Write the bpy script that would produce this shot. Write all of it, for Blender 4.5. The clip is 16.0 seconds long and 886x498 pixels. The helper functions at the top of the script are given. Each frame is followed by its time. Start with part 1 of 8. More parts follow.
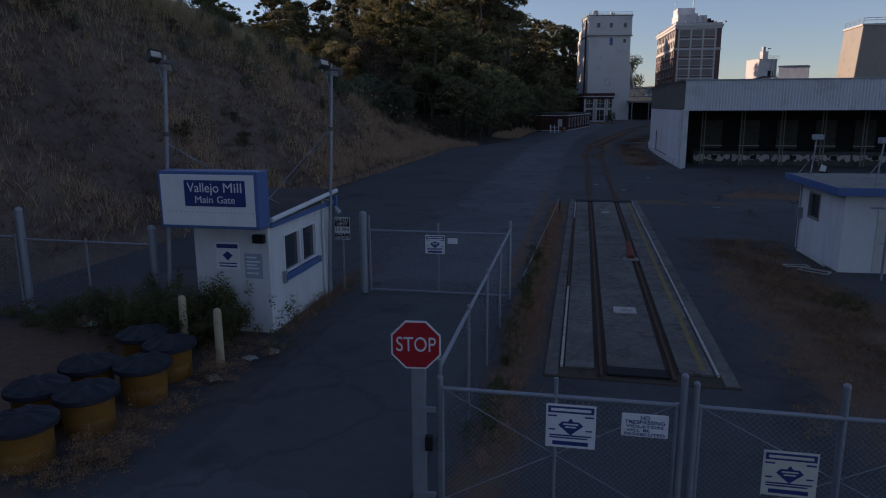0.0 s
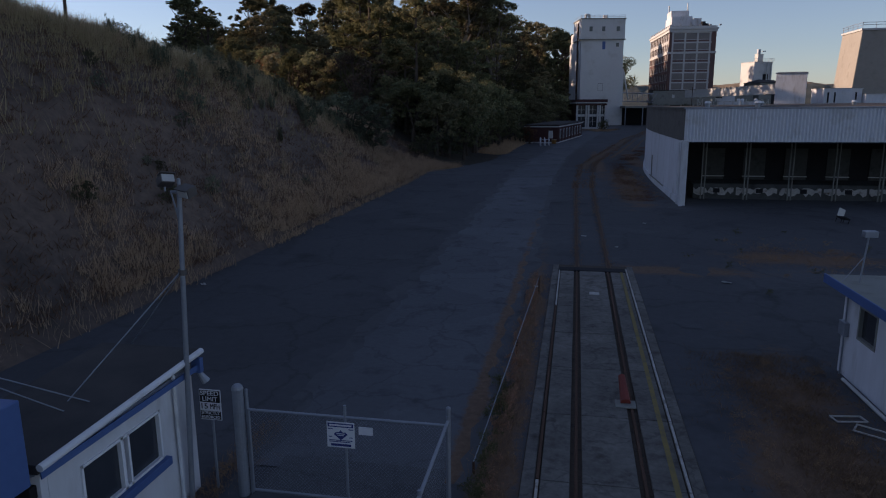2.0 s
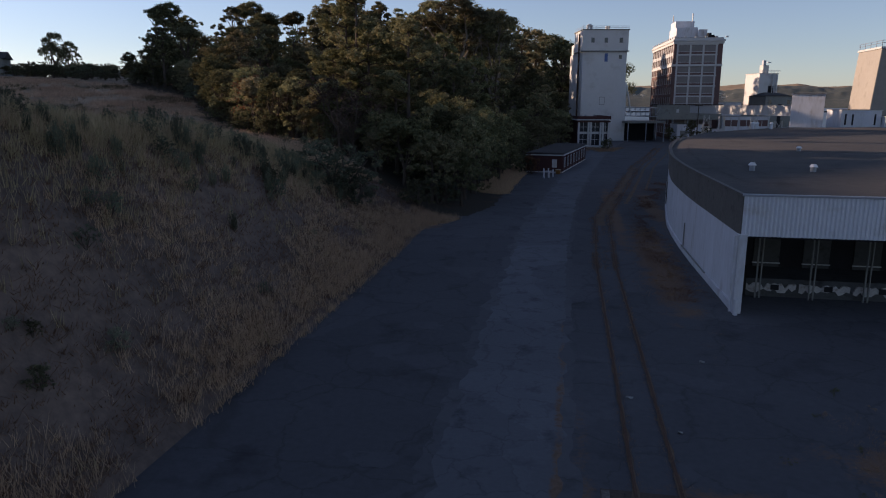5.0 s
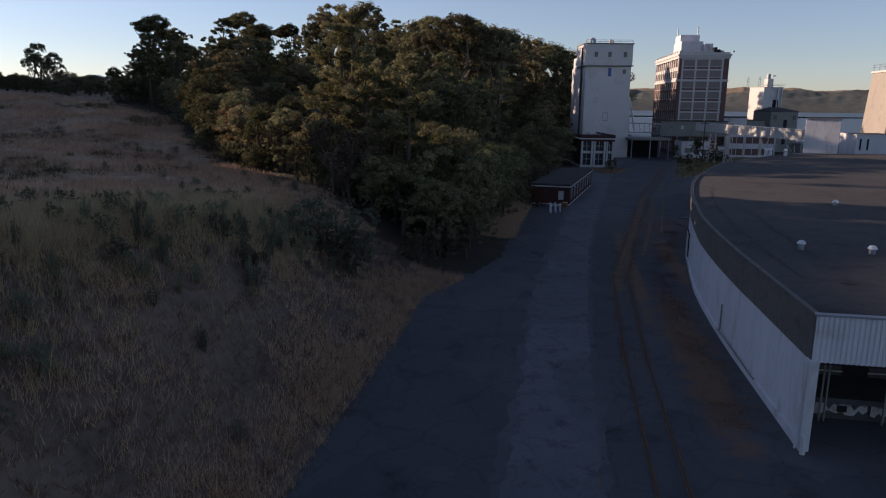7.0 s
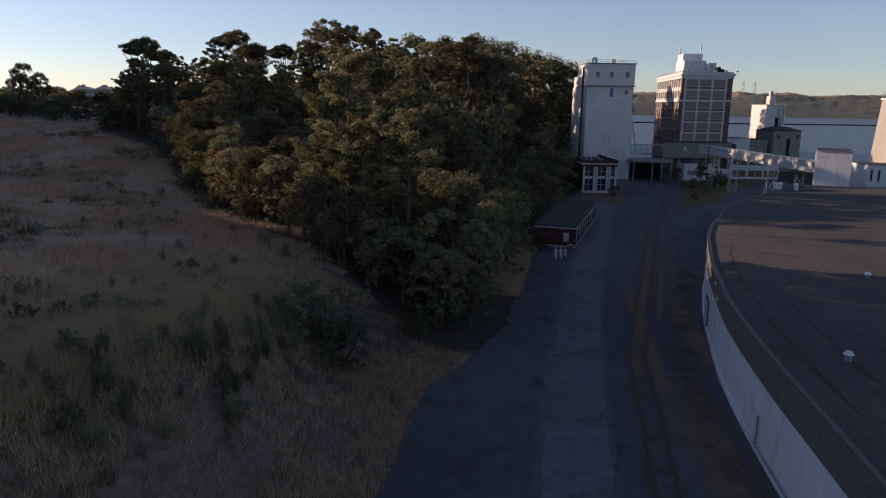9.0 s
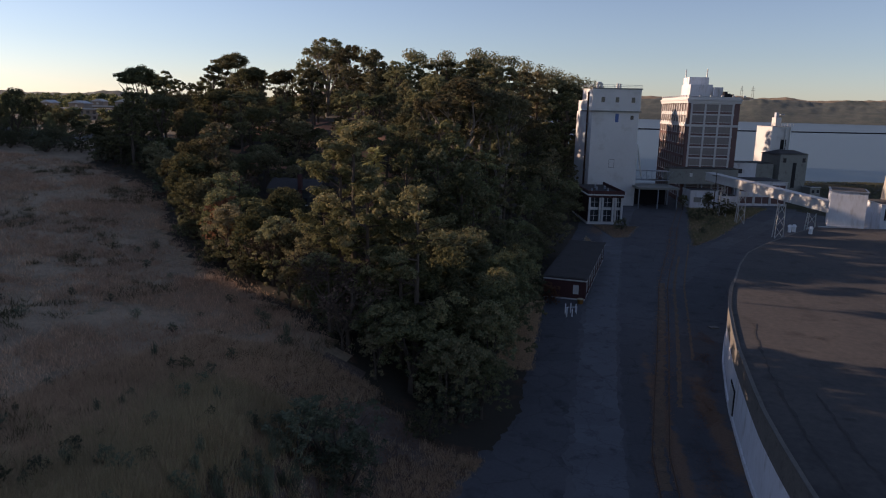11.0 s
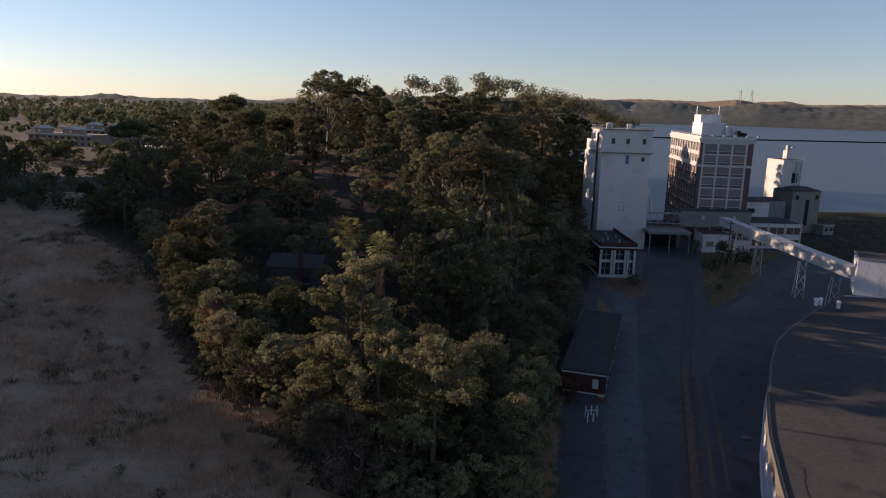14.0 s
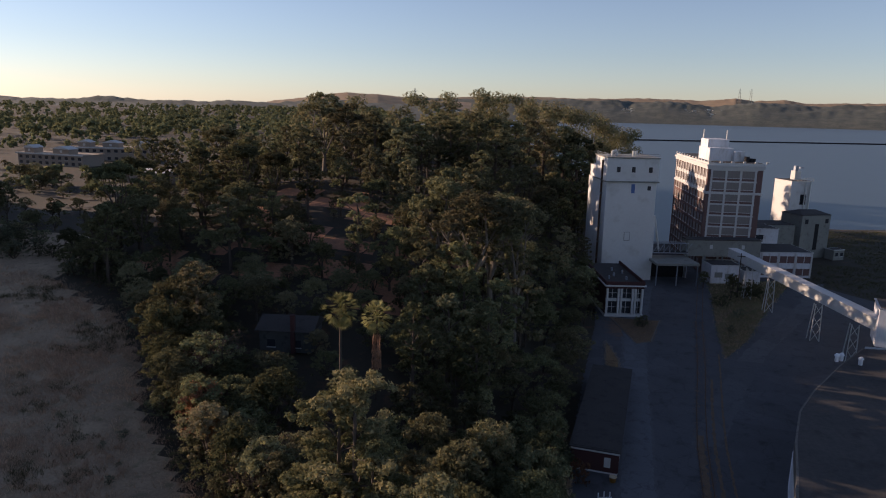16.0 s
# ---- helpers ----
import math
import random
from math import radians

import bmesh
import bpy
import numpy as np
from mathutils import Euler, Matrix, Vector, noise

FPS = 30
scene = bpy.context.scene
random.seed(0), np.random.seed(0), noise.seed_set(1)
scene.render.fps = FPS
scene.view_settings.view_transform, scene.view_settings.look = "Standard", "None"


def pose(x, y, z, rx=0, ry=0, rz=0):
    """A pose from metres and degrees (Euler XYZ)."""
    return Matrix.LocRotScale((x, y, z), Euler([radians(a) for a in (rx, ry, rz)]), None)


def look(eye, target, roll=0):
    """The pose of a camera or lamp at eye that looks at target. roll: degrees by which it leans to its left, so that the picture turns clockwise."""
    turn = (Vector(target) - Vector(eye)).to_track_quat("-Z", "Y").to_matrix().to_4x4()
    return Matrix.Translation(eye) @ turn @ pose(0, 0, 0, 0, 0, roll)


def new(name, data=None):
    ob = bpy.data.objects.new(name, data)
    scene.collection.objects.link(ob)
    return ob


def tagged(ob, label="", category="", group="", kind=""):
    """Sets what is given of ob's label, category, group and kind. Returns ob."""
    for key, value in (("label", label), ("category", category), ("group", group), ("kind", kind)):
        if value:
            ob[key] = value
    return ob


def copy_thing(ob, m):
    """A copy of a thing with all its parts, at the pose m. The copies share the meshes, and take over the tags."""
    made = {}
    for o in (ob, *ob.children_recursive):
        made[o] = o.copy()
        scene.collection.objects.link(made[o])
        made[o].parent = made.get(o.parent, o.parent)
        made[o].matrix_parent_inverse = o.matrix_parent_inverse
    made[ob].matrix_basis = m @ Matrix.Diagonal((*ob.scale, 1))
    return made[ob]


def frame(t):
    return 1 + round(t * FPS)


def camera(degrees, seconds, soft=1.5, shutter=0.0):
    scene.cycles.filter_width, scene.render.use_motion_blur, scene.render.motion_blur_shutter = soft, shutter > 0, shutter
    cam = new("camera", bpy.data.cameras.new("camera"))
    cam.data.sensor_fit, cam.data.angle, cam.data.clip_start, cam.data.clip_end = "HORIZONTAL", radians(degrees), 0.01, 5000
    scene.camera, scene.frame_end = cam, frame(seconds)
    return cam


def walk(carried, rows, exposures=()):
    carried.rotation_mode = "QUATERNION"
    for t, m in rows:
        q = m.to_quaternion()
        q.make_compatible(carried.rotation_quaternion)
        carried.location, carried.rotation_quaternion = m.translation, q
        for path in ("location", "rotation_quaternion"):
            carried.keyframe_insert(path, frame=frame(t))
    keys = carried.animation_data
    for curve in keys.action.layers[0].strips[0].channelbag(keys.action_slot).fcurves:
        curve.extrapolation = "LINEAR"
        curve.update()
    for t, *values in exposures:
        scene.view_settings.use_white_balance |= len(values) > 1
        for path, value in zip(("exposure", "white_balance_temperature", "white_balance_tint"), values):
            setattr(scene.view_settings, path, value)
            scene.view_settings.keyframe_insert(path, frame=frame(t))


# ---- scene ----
cam = camera(66, 16.0, soft=1.1)
PATH = [
    (0, (0.260, -13.465, 5.320), (-19.240, 82.448, -15.183), -0.27),
    (0.5, (0.490, -11.797, 5.876), (-18.766, 84.161, -14.649), -0.38),
    (1, (0.630, -10.079, 6.486), (-18.413, 85.914, -14.075), -0.46),
    (1.5, (0.648, -8.429, 7.064), (-18.217, 87.591, -13.530), -0.47),
    (2, (0.575, -6.625, 7.719), (-18.109, 89.421, -12.922), -0.44),
    (2.5, (0.410, -4.797, 8.428), (-18.077, 91.267, -12.307), -0.37),
    (3, (0.136, -2.892, 9.179), (-18.182, 93.191, -11.620), -0.30),
    (3.5, (-0.275, -0.943, 9.947), (-18.449, 95.169, -10.846), -0.24),
    (4, (-0.730, 1.023, 10.746), (-18.802, 97.151, -10.061), -0.18),
    (6.5, (-3.555, 11.030, 16.153), (-20.708, 107.305, -4.751), 0.49),
    (7, (-4.136, 12.874, 17.424), (-21.129, 109.182, -3.456), 0.58),
    (7.5, (-4.687, 14.640, 18.773), (-21.525, 110.988, -2.052), 0.65),
    (8, (-5.183, 16.284, 20.190), (-21.873, 112.666, -0.591), 0.72),
    (8.5, (-5.667, 17.827, 21.668), (-22.188, 114.259, 0.979), 0.78),
    (9, (-6.092, 19.280, 23.222), (-22.416, 115.762, 2.611), 0.87),
    (11.5, (-9.267, 26.235, 32.466), (-25.114, 122.826, 11.994), 1.38),
    (12, (-9.993, 27.657, 34.448), (-25.759, 124.264, 13.988), 1.44),
    (12.5, (-10.670, 29.112, 36.461), (-26.383, 125.729, 16.010), 1.49),
    (13, (-11.286, 30.628, 38.473), (-26.932, 127.263, 18.054), 1.52),
    (13.5, (-11.860, 32.258, 40.515), (-27.511, 128.897, 20.119), 1.54),
    (14, (-12.385, 34.031, 42.588), (-28.029, 130.669, 22.183), 1.53),
    (14.5, (-12.870, 35.982, 44.689), (-28.492, 132.614, 24.236), 1.51),
    (15, (-13.336, 38.091, 46.819), (-28.931, 134.721, 26.340), 1.47),
    (15.5, (-13.796, 40.321, 48.966), (-29.363, 136.936, 28.393), 1.42),
    (16, (-14.248, 42.619, 51.136), (-29.754, 139.232, 30.507), 1.34),
]
walk(cam, [(t, look(eye, target, roll)) for t, eye, target, roll in PATH],
     exposures=[(0, 0.27, 5980, 23), (4, 0.45, 6030, 24), (16, 0.47, 6100, 23)])

# ---- world and sun ----
SUN_AZ = 79.0     # degrees to the left of +y
SUN_EL = 13.0
world = bpy.data.worlds.new("sky_world")
scene.world = world
world.use_nodes = True
wn = world.node_tree.nodes
sky = wn.new("ShaderNodeTexSky")
sky.sky_type = 'NISHITA'
sky.sun_disc = False
sky.sun_elevation = radians(SUN_EL)
sky.sun_rotation = radians(-SUN_AZ)
sky.air_density, sky.dust_density, sky.ozone_density = 0.9, 0.2, 2.2
wn["Background"].inputs["Strength"].default_value = 0.09
hazy = wn.new("ShaderNodeHueSaturation")
hazy.inputs["Saturation"].default_value = 0.82
world.node_tree.links.new(sky.outputs[0], hazy.inputs["Color"])
world.node_tree.links.new(hazy.outputs[0], wn["Background"].inputs["Color"])
sun = new("sun", bpy.data.lights.new("sun", 'SUN'))
sun.data.energy, sun.data.angle, sun.data.color = 5.0, radians(0.6), (1.0, 0.74, 0.48)
_s = Vector((-math.sin(radians(SUN_AZ)) * math.cos(radians(SUN_EL)), math.cos(radians(SUN_AZ)) * math.cos(radians(SUN_EL)), math.sin(radians(SUN_EL))))
sun.matrix_world = look(_s * 500, (0, 0, 0))


# ---- materials ----
def mat(name, c1, c2=None, rough=0.8, metal=0.0, big=0.4, fine=6.0, bump=0.15, island=0.0, stain=None, spec=0.3, coords="Object", seed=0.0, cracks=0.0, dirt=(), dirtcol=(0.16, 0.10, 0.064), contrast=1.0, squash=1.0):
    """A surface with variation at two scales, optional stain colour and per-piece variation."""
    m = bpy.data.materials.new(name)
    m.use_nodes = True
    n, l = m.node_tree.nodes, m.node_tree.links
    b = n["Principled BSDF"]
    b.inputs["Roughness"].default_value, b.inputs["Metallic"].default_value = rough, metal
    b.inputs["Specular IOR Level"].default_value = spec
    c2 = c2 or tuple(v * 0.72 for v in c1)
    tc = n.new("ShaderNodeTexCoord")
    mp = n.new("ShaderNodeMapping")
    mp.inputs["Location"].default_value = (seed, seed * 1.7, seed * 0.3)
    mp.inputs["Scale"].default_value = (1, 1, squash)
    if coords == "World":
        geo = n.new("ShaderNodeNewGeometry")
        l.new(geo.outputs["Position"], mp.inputs["Vector"])
    else:
        l.new(tc.outputs["Object"], mp.inputs["Vector"])

    def nz(scale, detail=5):
        k = n.new("ShaderNodeTexNoise")
        k.inputs["Scale"].default_value, k.inputs["Detail"].default_value, k.inputs["Roughness"].default_value = scale, detail, 0.6
        l.new(mp.outputs[0], k.inputs["Vector"])
        return k
    a, f = nz(big), nz(fine)
    mixf = n.new("ShaderNodeMath"); mixf.operation = 'MULTIPLY_ADD'
    l.new(a.outputs[0], mixf.inputs[0]); mixf.inputs[1].default_value = 1.1 * contrast
    add = n.new("ShaderNodeMath"); add.operation = 'MULTIPLY_ADD'
    l.new(f.outputs[0], add.inputs[0]); add.inputs[1].default_value = 0.9 * contrast; add.inputs[2].default_value = 0.5 - contrast
    l.new(add.outputs[0], mixf.inputs[2])
    mx = n.new("ShaderNodeMix"); mx.data_type = 'RGBA'
    l.new(mixf.outputs[0], mx.inputs[0])
    mx.inputs[6].default_value, mx.inputs[7].default_value = (*c1, 1), (*c2, 1)
    out = mx.outputs[2]
    if stain:
        s = nz(big * 2.3 + 0.05, 8)
        rp = n.new("ShaderNodeMapRange")
        rp.inputs["From Min"].default_value, rp.inputs["From Max"].default_value = 0.55, 0.75
        l.new(s.outputs[0], rp.inputs["Value"])
        m2 = n.new("ShaderNodeMix"); m2.data_type = 'RGBA'
        l.new(rp.outputs[0], m2.inputs[0]); l.new(out, m2.inputs[6]); m2.inputs[7].default_value = (*stain, 1)
        out = m2.outputs[2]
    if island:
        oi = n.new("ShaderNodeObjectInfo"); gi = n.new("ShaderNodeNewGeometry")
        ad = n.new("ShaderNodeMath"); ad.operation = 'ADD'
        l.new(oi.outputs["Random"], ad.inputs[0]); l.new(gi.outputs["Random Per Island"], ad.inputs[1])
        mr = n.new("ShaderNodeMapRange")
        mr.inputs["From Max"].default_value = 2.0
        mr.inputs["To Min"].default_value, mr.inputs["To Max"].default_value = 1 - island, 1 + island
        l.new(ad.outputs[0], mr.inputs["Value"])
        hv = n.new("ShaderNodeHueSaturation")
        l.new(mr.outputs[0], hv.inputs["Value"]); l.new(out, hv.inputs["Color"])
        out = hv.outputs[0]
    if cracks:
        wv = n.new("ShaderNodeVectorMath"); wv.operation = 'MULTIPLY_ADD'
        l.new(nz(0.9).outputs["Color"], wv.inputs[0]); wv.inputs[1].default_value = (1.6, 1.6, 0); l.new(mp.outputs[0], wv.inputs[2])
        vo = n.new("ShaderNodeTexVoronoi"); vo.feature = 'DISTANCE_TO_EDGE'; vo.inputs["Scale"].default_value = cracks
        l.new(wv.outputs[0], vo.inputs["Vector"])
        cr = n.new("ShaderNodeMapRange"); cr.inputs["From Max"].default_value = 0.02; cr.inputs["To Min"].default_value = 0.33; cr.inputs["To Max"].default_value = 0.0
        l.new(vo.outputs["Distance"], cr.inputs["Value"])
        pt = n.new("ShaderNodeTexVoronoi"); pt.inputs["Scale"].default_value = cracks * 0.45
        l.new(wv.outputs[0], pt.inputs["Vector"])
        hv2 = n.new("ShaderNodeHueSaturation")
        pm = n.new("ShaderNodeMapRange"); pm.inputs["To Min"].default_value = 0.84; pm.inputs["To Max"].default_value = 1.18
        l.new(pt.outputs["Color"], pm.inputs["Value"]); l.new(pm.outputs[0], hv2.inputs["Value"]); l.new(out, hv2.inputs["Color"])
        m3 = n.new("ShaderNodeMix"); m3.data_type = 'RGBA'
        l.new(cr.outputs[0], m3.inputs[0]); l.new(hv2.outputs[0], m3.inputs[6]); m3.inputs[7].default_value = (0.02, 0.019, 0.018, 1)
        out = m3.outputs[2]
    if dirt:
        # soil drifts: ellipses (x, y, rx, ry) broken up by two noises
        acc = None
        for cx, cy, rx, ry in dirt:
            sub = n.new("ShaderNodeVectorMath"); sub.operation = 'SUBTRACT'; sub.inputs[1].default_value = (cx, cy, 0)
            l.new(mp.outputs[0], sub.inputs[0])
            mul = n.new("ShaderNodeVectorMath"); mul.operation = 'MULTIPLY'; mul.inputs[1].default_value = (1 / rx, 1 / ry, 0)
            l.new(sub.outputs[0], mul.inputs[0])
            ln = n.new("ShaderNodeVectorMath"); ln.operation = 'LENGTH'; l.new(mul.outputs[0], ln.inputs[0])
            if acc is None:
                acc = ln.outputs["Value"]
            else:
                mn = n.new("ShaderNodeMath"); mn.operation = 'MINIMUM'
                l.new(acc, mn.inputs[0]); l.new(ln.outputs["Value"], mn.inputs[1]); acc = mn.outputs[0]
        w1, w2 = nz(0.45, 6), nz(5.0, 6)
        k1 = n.new("ShaderNodeMath"); k1.operation = 'MULTIPLY_ADD'; k1.inputs[1].default_value = 2.2; l.new(w1.outputs[0], k1.inputs[0]); l.new(acc, k1.inputs[2])
        k2 = n.new("ShaderNodeMath"); k2.operation = 'MULTIPLY_ADD'; k2.inputs[1].default_value = 1.5; l.new(w2.outputs[0], k2.inputs[0]); l.new(k1.outputs[0], k2.inputs[2])
        dm = n.new("ShaderNodeMapRange"); dm.inputs["From Min"].default_value, dm.inputs["From Max"].default_value = 2.45, 3.0
        dm.inputs["To Min"].default_value, dm.inputs["To Max"].default_value = 0.95, 0.0
        l.new(k2.outputs[0], dm.inputs["Value"])
        dc = n.new("ShaderNodeMix"); dc.data_type = 'RGBA'; l.new(w2.outputs[0], dc.inputs[0])
        dc.inputs[6].default_value, dc.inputs[7].default_value = (*[v * 0.45 for v in dirtcol], 1), (*[v * 1.5 for v in dirtcol], 1)
        m4 = n.new("ShaderNodeMix"); m4.data_type = 'RGBA'
        l.new(dm.outputs[0], m4.inputs[0]); l.new(out, m4.inputs[6]); l.new(dc.outputs[2], m4.inputs[7])
        out = m4.outputs[2]
    l.new(out, b.inputs["Base Color"])
    if bump:
        bp = n.new("ShaderNodeBump")
        bp.inputs["Strength"].default_value, bp.inputs["Distance"].default_value = bump, 0.05
        l.new(f.outputs[0], bp.inputs["Height"]); l.new(bp.outputs[0], b.inputs["Normal"])
    return m


def leaf_mat(name, c1, c2, var=0.45, trans=0.22):
    m = bpy.data.materials.new(name)
    m.use_nodes = True
    n, l = m.node_tree.nodes, m.node_tree.links
    n.remove(n["Principled BSDF"])
    oi = n.new("ShaderNodeObjectInfo"); gi = n.new("ShaderNodeNewGeometry")
    mx = n.new("ShaderNodeMix"); mx.data_type = 'RGBA'
    l.new(gi.outputs["Random Per Island"], mx.inputs[0])
    mx.inputs[6].default_value, mx.inputs[7].default_value = (*c1, 1), (*c2, 1)
    mr = n.new("ShaderNodeMapRange")
    mr.inputs["To Min"].default_value, mr.inputs["To Max"].default_value = 1 - var, 1 + var
    l.new(oi.outputs["Random"], mr.inputs["Value"])
    hv = n.new("ShaderNodeHueSaturation")
    hm = n.new("ShaderNodeMapRange")
    hm.inputs["To Min"].default_value, hm.inputs["To Max"].default_value = 0.47, 0.515
    fr = n.new("ShaderNodeMath"); fr.operation = 'FRACT'
    ml = n.new("ShaderNodeMath"); ml.operation = 'MULTIPLY'; ml.inputs[1].default_value = 7.31
    l.new(oi.outputs["Random"], ml.inputs[0]); l.new(ml.outputs[0], fr.inputs[0]); l.new(fr.outputs[0], hm.inputs["Value"]); l.new(hm.outputs[0], hv.inputs["Hue"])
    l.new(mr.outputs[0], hv.inputs["Value"]); l.new(mx.outputs[2], hv.inputs["Color"])
    d = n.new("ShaderNodeBsdfDiffuse"); t = n.new("ShaderNodeBsdfTranslucent"); ms = n.new("ShaderNodeMixShader")
    ms.inputs[0].default_value = trans
    l.new(hv.outputs[0], d.inputs["Color"]); l.new(hv.outputs[0], t.inputs["Color"])
    l.new(d.outputs[0], ms.inputs[1]); l.new(t.outputs[0], ms.inputs[2])
    l.new(ms.outputs[0], n["Material Output"].inputs["Surface"])
    return m


M_ASPH = mat("asphalt", (0.058, 0.059, 0.064), (0.096, 0.096, 0.102), 0.9, big=0.12, fine=3.0, bump=0.3, stain=(0.036, 0.036, 0.040), coords="World", cracks=0.22,
             dirt=((6.3, 5, 1.9, 10), (5.6, 62, 1.6, 16), (12, 29.5, 4.0, 1.6), (5, 203, 5, 8), (-11.2, -2.5, 4.2, 6.5), (8.5, 92, 1.2, 14), (5, 26, 3.5, 1.0), (-0.95, 10, 0.55, 18), (3.5, 88, 0.8, 20)))
M_ROAD = mat("worn_asphalt", (0.130, 0.134, 0.146), (0.096, 0.098, 0.106), 0.9, big=0.25, fine=5.0, bump=0.3, stain=(0.05, 0.05, 0.055), coords="World", cracks=0.35, dirt=((-6.1, -1, 0.5, 7), (-1.75, 10, 0.25, 30)))
M_CONC = mat("concrete", (0.215, 0.20, 0.18), (0.125, 0.115, 0.10), 0.9, big=0.7, fine=7, bump=0.25, stain=(0.07, 0.065, 0.06), coords="World")
M_CONCP = mat("pale_concrete", (0.66, 0.65, 0.63), (0.56, 0.55, 0.53), 0.85, big=0.08, fine=1.5, bump=0.1, stain=(0.48, 0.46, 0.42), coords="World")
M_WHITE = mat("white_paint", (0.74, 0.75, 0.77), (0.62, 0.63, 0.65), 0.6, big=0.3, fine=3, bump=0.06, stain=(0.50, 0.49, 0.47), coords="World")
M_WALLW = mat("white_render", (0.70, 0.71, 0.74), (0.54, 0.54, 0.55), 0.8, big=0.3, fine=2.6, bump=0.1, stain=(0.38, 0.35, 0.32), coords="World", squash=0.3, contrast=1.4)
M_CREAM = mat("cream_paint", (0.66, 0.64, 0.57), (0.52, 0.50, 0.44), 0.7, big=0.6, fine=4, bump=0.1, stain=(0.38, 0.35, 0.3))
M_BLUE = mat("blue_paint", (0.09, 0.15, 0.34), (0.07, 0.12, 0.27), 0.5, big=0.8, fine=6, bump=0.05)
M_NAVY = mat("navy_paint", (0.03, 0.05, 0.20), (0.025, 0.04, 0.16), 0.5, big=1, fine=6, bump=0.0)
M_RED = mat("red_sign", (0.42, 0.02, 0.03), (0.34, 0.015, 0.022), 0.45, big=2, fine=8, bump=0.0)
M_SIGNW = mat("sign_white", (0.78, 0.78, 0.80), (0.66, 0.66, 0.68), 0.5, big=2, fine=9, bump=0.02)
M_BLACK = mat("black_print", (0.008, 0.008, 0.01), (0.012, 0.012, 0.015), 0.6, big=3, fine=9, bump=0.0)
M_GALV = mat("galvanised_steel", (0.36, 0.38, 0.42), (0.25, 0.27, 0.30), 0.55, 0.6, big=2, fine=14, bump=0.05)
M_STEELW = mat("white_steel", (0.60, 0.60, 0.58), (0.46, 0.45, 0.42), 0.5, 0.1, big=0.8, fine=5, bump=0.05)
M_RUST = mat("rust", (0.13, 0.07, 0.045), (0.07, 0.045, 0.035), 0.9, 0.2, big=1.2, fine=9, bump=0.3)
# Near-black: painted shade in linings and recesses, plain dark on other parts.
M_DARK = mat("dark_and_shade_tone", (0.025, 0.025, 0.028), (0.016, 0.016, 0.018), 0.9, big=0.6, fine=4, bump=0.05)
M_YEL = mat("yellow_plastic", (0.26, 0.125, 0.026), (0.19, 0.092, 0.022), 0.5, big=1.5, fine=9, bump=0.05, stain=(0.15, 0.085, 0.04))
M_LID = mat("dark_lid_plastic", (0.015, 0.017, 0.028), (0.024, 0.026, 0.036), 0.6, big=2, fine=10, bump=0.05)
M_MILLBRICK = mat("faded_mill_brick", (0.18, 0.108, 0.097), (0.13, 0.083, 0.076), 0.9, big=0.3, fine=3, bump=0.2, stain=(0.12, 0.09, 0.085), coords="World")
M_BRICK = mat("red_brick", (0.085, 0.036, 0.033), (0.055, 0.027, 0.027), 0.9, big=0.6, fine=7, bump=0.3, coords="World")
M_TRIM = mat("white_trim", (0.60, 0.59, 0.57), (0.48, 0.47, 0.45), 0.8, big=0.4, fine=4, bump=0.05, coords="World")
M_TAR = mat("tar_roof", (0.046, 0.044, 0.044), (0.08, 0.072, 0.066), 0.95, big=0.09, fine=1.4, bump=0.3, stain=(0.03, 0.027, 0.026), coords="World", contrast=1.8)
M_CORR = mat("corrugated_white", (0.72, 0.73, 0.76), (0.60, 0.61, 0.63), 0.55, 0.1, big=0.3, fine=3, bump=0.05, stain=(0.50, 0.48, 0.45), coords="World")
M_GREYP = mat("grey_green_panel", (0.27, 0.27, 0.24), (0.20, 0.20, 0.18), 0.8, big=0.3, fine=3, bump=0.1, stain=(0.14, 0.13, 0.11), coords="World")
M_GLASS = mat("dark_glazing", (0.045, 0.05, 0.06), (0.03, 0.033, 0.04), 0.15, big=0.6, fine=2, bump=0.02, spec=0.6)
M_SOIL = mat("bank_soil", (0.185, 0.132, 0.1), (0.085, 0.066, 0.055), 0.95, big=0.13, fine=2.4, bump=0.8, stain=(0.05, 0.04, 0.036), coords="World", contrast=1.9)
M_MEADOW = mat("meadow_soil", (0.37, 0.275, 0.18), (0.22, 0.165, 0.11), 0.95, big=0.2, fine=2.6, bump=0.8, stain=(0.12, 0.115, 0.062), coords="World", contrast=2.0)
M_DEADV = mat("dead_weed_mat", (0.20, 0.135, 0.085), (0.08, 0.058, 0.043), 0.95, big=0.7, fine=6, bump=0.8, stain=(0.042, 0.038, 0.034), coords="World")
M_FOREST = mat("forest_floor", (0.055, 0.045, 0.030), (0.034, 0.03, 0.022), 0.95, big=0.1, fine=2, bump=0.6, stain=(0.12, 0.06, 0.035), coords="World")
M_REDSOIL = mat("red_bare_soil", (0.42, 0.205, 0.115), (0.24, 0.125, 0.075), 0.95, big=0.2, fine=1.6, bump=0.6, stain=(0.10, 0.07, 0.045), coords="World", contrast=1.8)
M_BARK = mat("bark", (0.11, 0.085, 0.065), (0.06, 0.048, 0.04), 0.95, big=1, fine=8, bump=0.5)
M_PALEBARK = mat("pale_bark", (0.24, 0.21, 0.175), (0.14, 0.12, 0.10), 0.9, big=1, fine=8, bump=0.3)
M_LEAF_EUC = leaf_mat("eucalyptus_leaf", (0.114, 0.125, 0.075), (0.249, 0.22, 0.115), var=0.45, trans=0.34)
